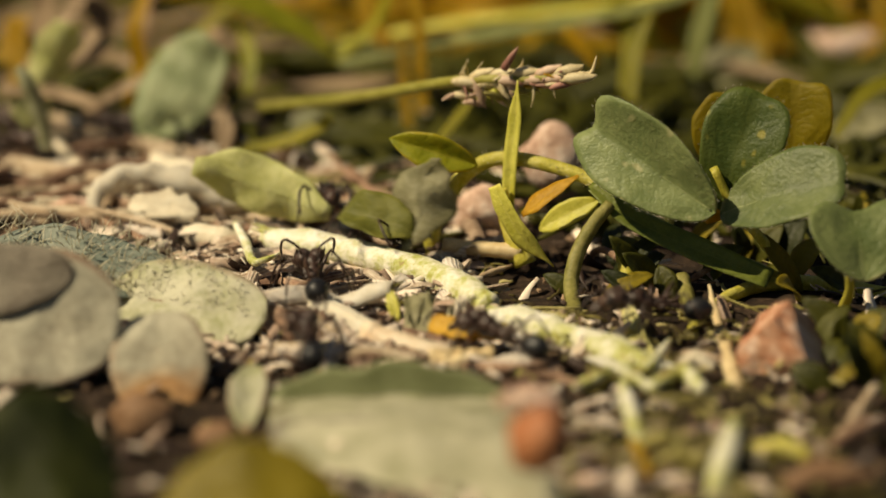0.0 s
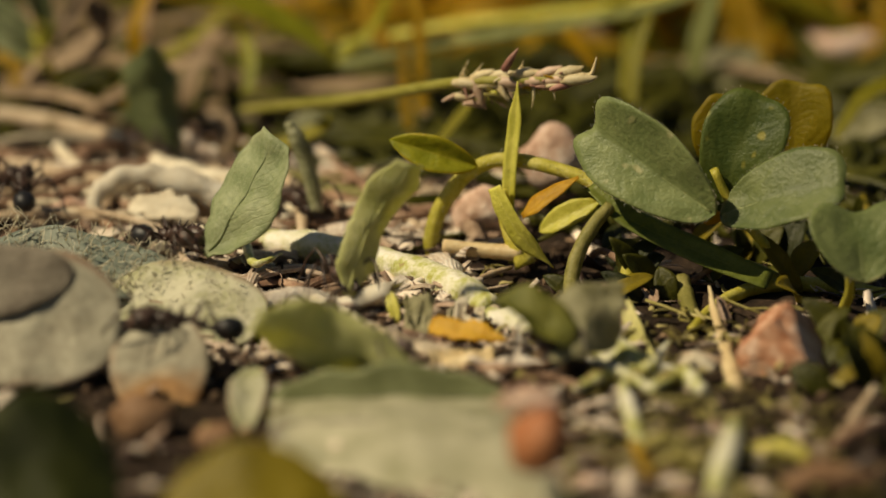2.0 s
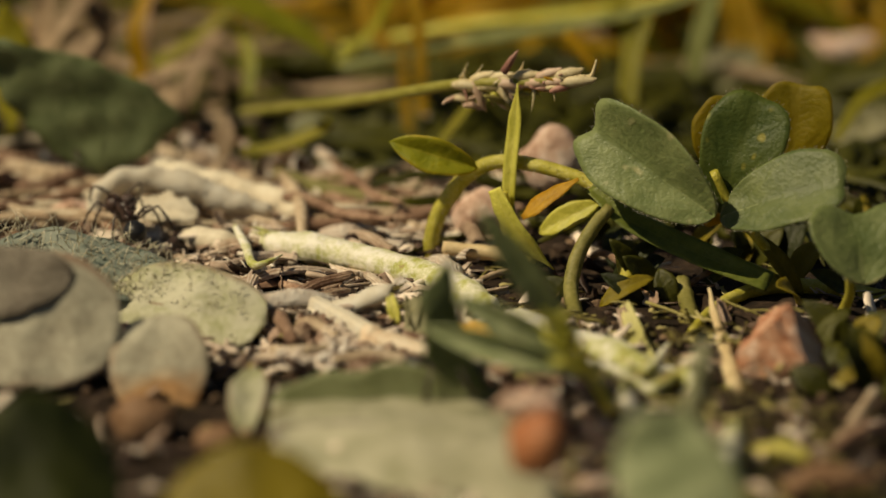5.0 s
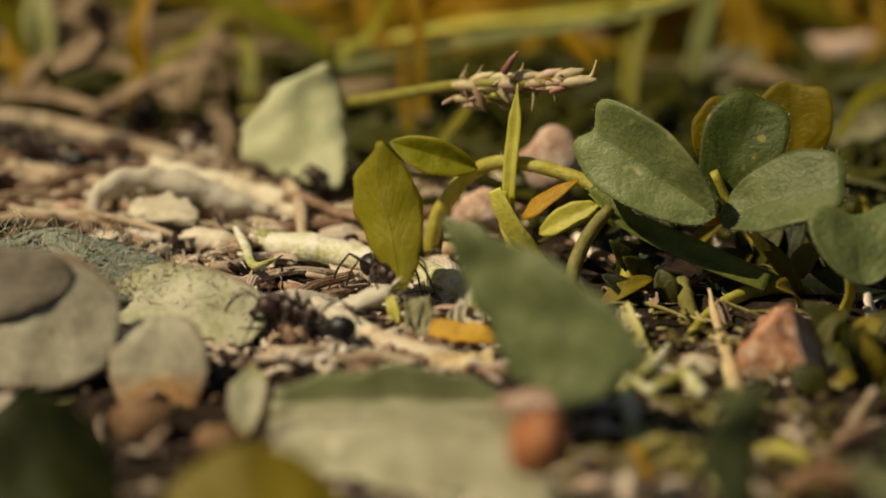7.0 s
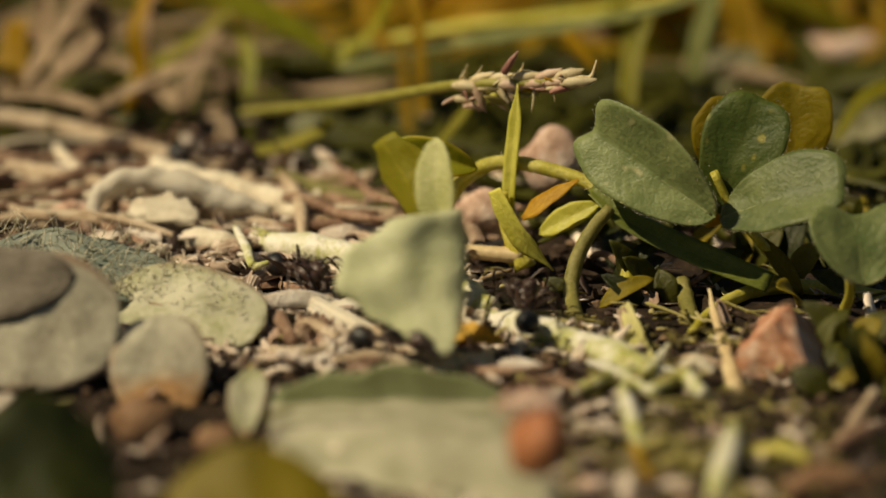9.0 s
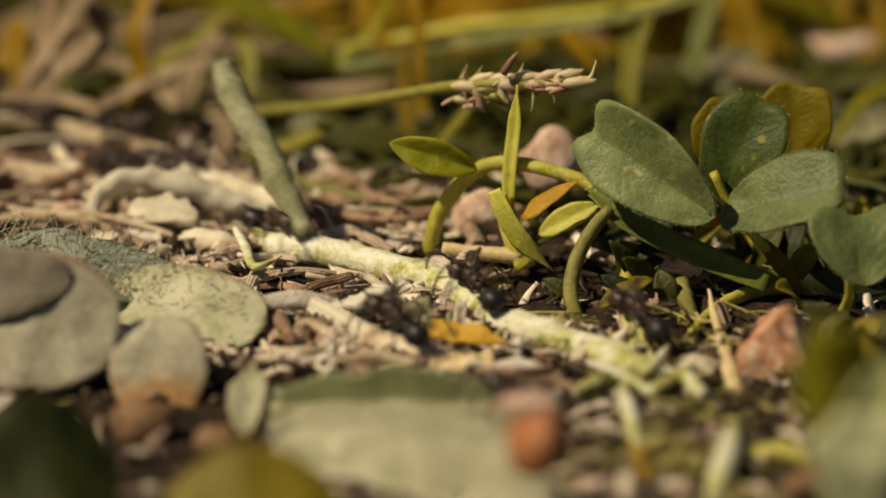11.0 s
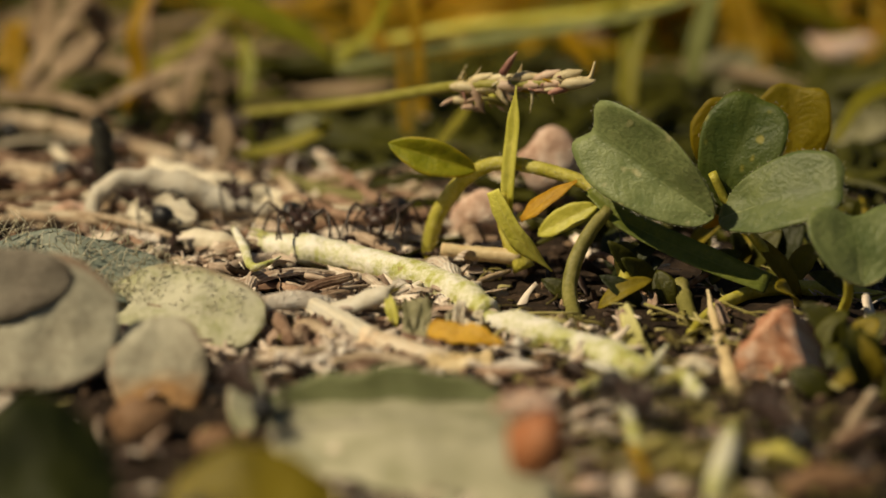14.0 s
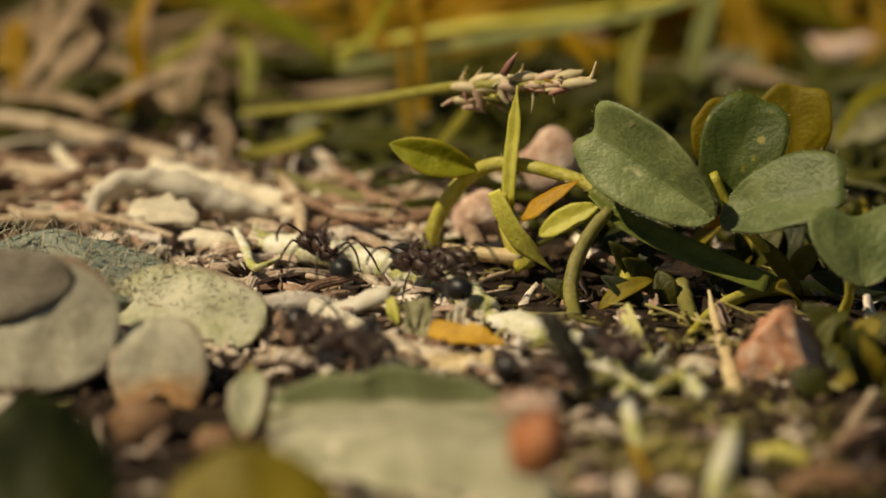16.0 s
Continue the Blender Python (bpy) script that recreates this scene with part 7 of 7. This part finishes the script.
    carry(oval,
          [(6.8, -33.1, 281.0), (7.3, -26.1, 274.0), (7.5, -22.3, 268.3), (7.7, -17.1, 264.7), (7.9, -12.2, 244.5), (8.1, -7.7, 236.1), (8.3, -7.4, 236.1), (8.5, -6.8, 235.4), (8.8, -3.6, 229.0), (9.0, 1.0, 226.3), (9.2, 2.8, 223.6), (10.0, 9.4, 212.2), (10.7, 17.4, 182.8)],
          [(6.8, -25, -20, 0), (7.7, -42, -20, 0), (8.1, -40, -20, 0), (8.5, -38, -20, -18), (9.1, -38, -20, -30), (10, 0, 0, 0)])
    stalk = rod(((0, 0, -0.3), (0.1, 0, 3.6), (0.2, 0.1, 8.0), (0.0, 0, 13.0), (0.4, 0, 15.6)), (0.8, 1.0, 1.05, 1.1, 0.8), STEM_GREY, "thick grey-green cut piece of stalk", rough=0.35)
    for i in range(9):
        a = i * 0.7
        c, q = math.cos(a), math.sin(a)
        part("frayed_fibre", tube(bmesh.new(), ((0.3 + 0.65 * c, 0.65 * q, 14.8), (0.35 + 0.8 * c, 0.8 * q, 15.5), (0.4 + 0.8 * c, 0.75 * q, 15.7 + 0.3 * math.sin(i * 2.3))), (0.12, 0.09, 0.03), 6, 5), STEM_GREY, stalk, "")
    carry(stalk,
          [(9.8, -32.3, 273.1), (10.6, -18.0, 253.3), (11.0, -9.7, 240.6), (11.3, -4.8, 233.5), (11.5, -5.1, 228.0), (11.6, -5.3, 221.6), (11.8, -5.1, 214.7), (12.0, -6.6, 210.4), (12.1, -5.1, 211.8), (12.3, -0.7, 210.6), (12.5, 7.3, 201.3), (12.7, 10.8, 198.6), (12.8, 12.9, 200.7), (13.0, 16.5, 197.6), (13.1, 19.2, 198.3), (13.4, 22.2, 191.7), (13.7, 22.9, 178.2), (14, 29.0, 160.0)],
          [(9.8, -20, 0, 0), (11.3, -38, 0, -54), (11.6, -18, 0, -60), (11.8, -14, 0, -62), (12.0, 14, 0, -64), (12.1, 2, 0, -66), (12.3, -24, 0, -65), (12.5, -49, 0, -5), (12.7, -56, 0, -25), (12.8, -63, 0, -42), (13.0, -65, 0, -56), (13.1, -82, 0, -53), (13.4, -30, 0, -55), (13.7, -30, 0, -72)])
    carry(rod(((0, 0, -0.3), (0.1, 0, 2.0), (0.0, 0.1, 4.0), (-0.3, 0, 5.2)), (0.5, 0.8, 0.75, 0.4), TWIG_DARK, "short blackish bit of twig", rough=0.4),
          [(13.6, -31.9, 265.6), (14.0, -24.8, 255.0), (14.3, -20.0, 246.8), (14.6, -18.3, 244.0), (15.0, -7.9, 221.6), (15.3, -6.9, 213.4), (15.6, 1.8, 214.0), (16.0, 8.8, 206.4)],
          [(13.6, -5, 0, 0), (14.6, -6, 0, 0), (15.0, 0, 0, 0), (15.3, -12, 0, 0), (15.6, -12, 0, 0), (16, -30, 0, 0)])


def wanderers():
    march([(0, -8.7, 229.7), (0.2, -9.7, 238.0), (0.4, -13.6, 244.6), (0.6, -15.0, 245.5), (0.8, -18.6, 249.8), (1.0, -21.3, 249.8), (1.2, -22.5, 251.9), (1.4, -25.8, 259.0), (1.6, -30.3, 262.4), (2.2, -40.6, 275.3)], OUT)
    march([(0, 3.8, 218.0), (0.2, 4.6, 218.0), (0.4, 2.8, 218.0), (0.6, -1.5, 224.6), (0.8, -5.9, 222.8), (1.0, -8.6, 223.1), (1.2, -13.0, 229.5), (1.4, -20.0, 230.4), (1.5, -22.1, 233.9), (1.6, -26.8, 245.1), (1.8, -30.8, 253.9), (2.2, -31.2, 257.2), (2.6, -33.3, 266.0), (3.2, -41.8, 277.3)], OUT, 1.1, 0.0, ((0, 0), (1.0, 0), (1.2, 0.9), (1.4, 1.9), (1.5, 2.4), (1.6, 2.9), (1.8, 2.6), (2.2, 0.3), (16, 0)))
    march([(0, 13.9, 223.1), (0.2, 11.3, 223.1), (0.4, 5.5, 227.0), (0.6, 8.0, 225.0), (0.8, 4.5, 224.4), (1.0, 2.6, 222.4), (1.2, 1.1, 221.5), (1.4, 1.1, 219.2), (1.6, -0.5, 218.0), (2.0, -6.7, 219.2), (2.4, -9.3, 236.8), (2.8, -7.3, 239.8), (3.1, -14.0, 254.7), (3.5, -18.3, 270.6), (4.0, -17.7, 283.3), (4.8, -25.5, 293.8)], OUT)
    march([(0, -8.6, 215.5), (0.6, -9.2, 219.2), (1.0, -7.2, 225.0), (1.4, -10.7, 221.5), (1.8, -10.5, 224.6), (2.0, -16.6, 219.4), (2.4, -17.6, 223.2), (3.0, -18.3, 226.2), (3.5, -19.8, 238.6), (3.8, -21.2, 242.6), (4.0, -22.3, 244.6), (4.2, -22.0, 247.1), (5.2, -22.9, 246.6), (6.3, -23.2, 248.2), (6.5, -22.0, 257.2), (6.7, -23.7, 264.2), (6.9, -28.4, 265.1), (7.2, -33.3, 270.6), (7.6, -40.9, 277.3)], 2.3, 0.9, 0.0, ((1.7, 0), (2.0, 0.8), (2.4, 2.0), (3.0, 2.6), (3.5, 2.4), (4.2, 1.2), (5.2, 0.6), (6.3, 0)))
    march([(4.6, 14.5, 185.6), (5.2, 6.5, 199.6), (5.8, -3.0, 215.5), (6.3, -8.8, 222.0), (6.5, -9.3, 219.2), (6.7, -9.2, 224.6), (6.9, -8.9, 222.3), (7.1, -9.2, 223.1), (7.3, -11.4, 226.4), (7.5, -18.5, 236.5), (7.7, -24.3, 244.6), (7.9, -30.5, 252.2), (8.1, -31.5, 259.0), (8.6, -40.3, 269.7)], OUT, 1.1, 0.0, ((0, 0), (7.1, 0), (7.3, 0.7), (7.5, 2.3), (7.7, 2.9), (7.9, 2.9), (8.1, 1.0), (16, 0)))
    march([(6.6, -34.6, 285.3), (7.3, -20.5, 265.6), (7.5, -19.1, 250.9), (7.7, -20.1, 250.6), (7.9, -17.9, 248.2), (8.1, -17.5, 247.7), (8.3, -16.3, 250.6), (8.5, -14.9, 244.6), (8.8, -13.6, 240.5), (9.0, -10.2, 233.9), (9.2, -8.7, 231.1), (9.8, -3.0, 218.0), (10.6, 5.4, 195.4), (11.2, 11.0, 178.5)], IN)
    march([(7.0, -36.4, 273.4), (7.5, -28.8, 266.4), (7.7, -24.2, 262.4), (8.1, -24.0, 260.7), (8.3, -23.0, 260.3), (8.5, -23.0, 262.4), (8.8, -19.5, 262.8), (9.1, -17.2, 266.4), (9.8, -10.8, 249.0), (10.5, -3.2, 228.4), (11.0, 4.0, 206.1), (11.6, 10.3, 182.0)], IN)
    march([(7.5, 19.9, 185.6), (8.0, 16.0, 206.1), (8.3, 12.1, 217.3), (8.5, 9.8, 221.8), (8.8, 5.2, 223.1), (9.0, 5.4, 225.0), (9.2, 5.1, 225.7), (9.8, -2.5, 232.5), (10.6, -14.6, 250.6), (11.3, -29.6, 266.0), (11.5, -31.7, 267.8), (12.0, -40.6, 275.3)], OUT)
    march([(9.6, -38.2, 277.3), (10.6, -27.4, 264.2), (11.3, -20.3, 256.4), (11.6, -20.2, 247.1), (11.8, -19.5, 247.1), (11.9, -18.1, 242.8), (12.0, -17.7, 241.2), (12.1, -17.1, 239.2), (12.2, -16.7, 235.6), (12.3, -16.3, 230.4), (12.5, -16.9, 223.4), (12.7, -16.0, 223.5), (12.9, -13.0, 219.5), (13.1, -11.0, 211.3), (13.4, -13.1, 201.7), (14.1, -12.9, 180.2)], IN, 1.1, 0.0, ((0, 0), (11.8, 0), (12.0, 1.6), (12.1, 2.7), (12.2, 2.1), (12.3, 1.1), (12.5, 0.1), (16, 0)))
    march([(9.8, 16.3, 187.5), (10.6, 7.7, 215.5), (11.3, -0.3, 234.7), (11.6, -1.6, 236.5), (11.8, -3.6, 238.3), (12.0, -4.3, 241.0), (12.2, -8.7, 239.8), (12.5, -12.7, 245.9), (13.0, -16.4, 260.3), (13.5, -25.6, 267.8), (14.0, -36.4, 277.3)], OUT)
    march([(10.4, 21.0, 187.5), (10.9, 14.3, 218.0), (11.3, 9.0, 229.5), (11.6, 4.8, 221.8), (11.8, 2.3, 224.1), (12.0, 0.2, 225.4), (12.2, -1.2, 234.2), (12.3, -1.2, 231.8), (12.5, -3.2, 232.9), (12.7, -5.7, 235.1), (12.9, -9.2, 236.1), (13.1, -13.9, 239.7), (13.3, -16.3, 240.9), (13.5, -17.3, 244.0), (13.8, -18.7, 246.2), (14.0, -21.6, 251.4), (14.3, -27.1, 260.7), (14.6, -30.2, 260.7), (15.1, -40.1, 271.5)], OUT)
    march([(10.2, 13.0, 185.6), (10.8, 1.3, 213.1), (11.3, -6.1, 226.4), (11.6, -5.9, 223.7), (11.8, -4.9, 219.2), (12.2, -6.7, 218.0), (12.5, -9.8, 225.0), (12.7, -13.2, 231.8), (12.8, -15.2, 235.2), (12.9, -17.6, 237.6), (13.1, -22.3, 238.2), (13.3, -24.2, 243.2), (13.5, -27.6, 246.4), (14.0, -38.4, 259.0)], OUT, 1.1, 0.0, ((0, 0), (12.6, 0), (12.7, 0.6), (12.8, 1.8), (12.9, 2.5), (13.1, 2.6), (13.3, 3.0), (13.5, 3.2), (14, 2)))
    march([(11.8, -26.3, 275.3), (12.5, -12.6, 252.2), (13.2, -9.9, 246.6), (13.5, -10.5, 247.1), (14.0, -10.4, 246.6), (14.3, -9.4, 240.1), (14.6, -7.1, 233.2), (15.0, -4.6, 230.0), (15.3, -4.2, 230.0), (15.6, -3.5, 228.1), (16.0, -5.2, 217.3)], IN)
    march([(10.4, -34.6, 281.2), (11.3, -21.3, 268.7), (11.6, -16.2, 258.6), (12.0, -8.1, 255.9), (12.5, -6.0, 254.7), (12.7, -4.5, 252.6), (13.0, -2.5, 248.7), (13.5, -3.6, 248.7), (14.0, -3.8, 247.7), (14.6, -5.1, 248.7), (15.0, -1.1, 241.6), (15.3, 0.2, 236.5), (15.6, 6.1, 228.1), (16.0, 10.6, 215.5)], IN)
    march([(12.0, -29.1, 281.2), (13.0, -16.3, 260.7), (13.5, -16.4, 258.6), (13.8, -16.1, 256.4), (14.3, -14.7, 253.6), (14.6, -11.4, 244.3), (15.0, -9.1, 233.7), (15.3, -7.9, 234.8), (15.6, -9.8, 225.0), (16.0, -9.0, 220.5)], IN)
    march([(13.4, -25.0, 287.4), (14.0, -17.4, 277.3), (14.5, -10.6, 266.0), (15.0, -8.5, 248.2), (15.3, -6.4, 248.2), (15.6, -6.4, 241.6), (16.0, -0.9, 235.4)], IN)
    march([(13.7, 22.8, 189.4), (14.3, 16.0, 216.7), (14.6, 9.2, 226.4), (15.0, 2.4, 220.9), (15.3, 1.0, 220.9), (15.6, -3.1, 225.0), (16.0, -8.0, 236.5)], OUT)
    march([(13.3, 2.3, 180.1), (13.5, -1.4, 189.5), (13.7, -5.7, 197.4), (13.9, -9.2, 200.8), (14.1, -13.0, 210.1), (14.3, -12.0, 210.1), (14.6, -10.9, 214.9), (15.0, -7.0, 219.2), (15.3, -7.1, 214.9), (15.6, -5.1, 207.2), (16.0, -4.7, 213.1)], OUT, 1.1, 0.0, ((0, 1.6), (13.7, 1.6), (13.9, 1.8), (14.1, 0.2), (15.3, 0.2), (15.5, 2.2), (15.7, 2.2), (16, 0.4)))
    march([(14.3, 20.4, 182.0), (15.0, 12.6, 206.1), (15.3, 7.8, 218.0), (15.6, 4.3, 225.0), (16.0, -0.6, 231.1)], OUT)
    march([(11.2, -19.0, 262.0), (11.9, -14.2, 251.6), (12.1, -10.8, 243.3), (12.3, -8.6, 232.9), (12.5, -6.1, 228.3), (12.7, -2.9, 224.3), (12.9, 1.1, 218.6), (13.0, 3.3, 218.8), (13.2, 5.8, 219.0), (13.5, 7.8, 217.3), (14.0, 11.2, 206.1), (14.6, 16.1, 185.6)], IN)


loads()
wanderers()


def gait(ant, keys, t0, t1, seed):
    """The legs' steps while the ant walks by: two sets of three legs in turn."""
    legs = [o for o in ant.children if o.name.startswith("leg")]
    times = [k[0] for k in keys]
    spots = [k[1].translation for k in keys]

    def place(t):
        return Vector([float(np.interp(t, times, [s[i] for s in spots])) for i in range(3)])
    a, b = max(0.0, t0), min(16.0, t1)
    steps = [a + (b - a) * i / max(1, round((b - a) / 0.1)) for i in range(max(1, round((b - a) / 0.1)) + 1)]
    steps = ([0.0] if a > 0.05 else []) + steps + ([16.0] if b < 15.95 else [])
    gone, last, phases = 0.0, None, []
    for t in steps:
        p = place(t)
        gone += (p - last).length / MM if last is not None and a <= t <= b else 0
        last = p
        phases.append(gone / 3.6 * math.pi + seed)
    for n, leg in enumerate(legs):
        s = 1 if leg.location.y > 0 else -1
        off = math.pi if (n // 2 + n) % 2 else 0.0
        rest = Matrix.Translation(leg.location)
        rows = []
        for t, ph in zip(steps, phases):
            swing, rise = 0.34 * math.sin(ph + off), 0.16 * max(0.0, math.cos(ph + off))
            rows.append((t, rest @ Matrix.Rotation(-s * swing, 4, "Z") @ Matrix.Rotation(s * rise, 4, "X")))
        walk(leg, rows)


def motions():
    for load, keys in LOADS:
        walk(load, keys)
    for ant, keys, t0, t1, seed in GAITS:
        walk(ant, keys)
        gait(ant, keys, t0, t1, seed)


motions()
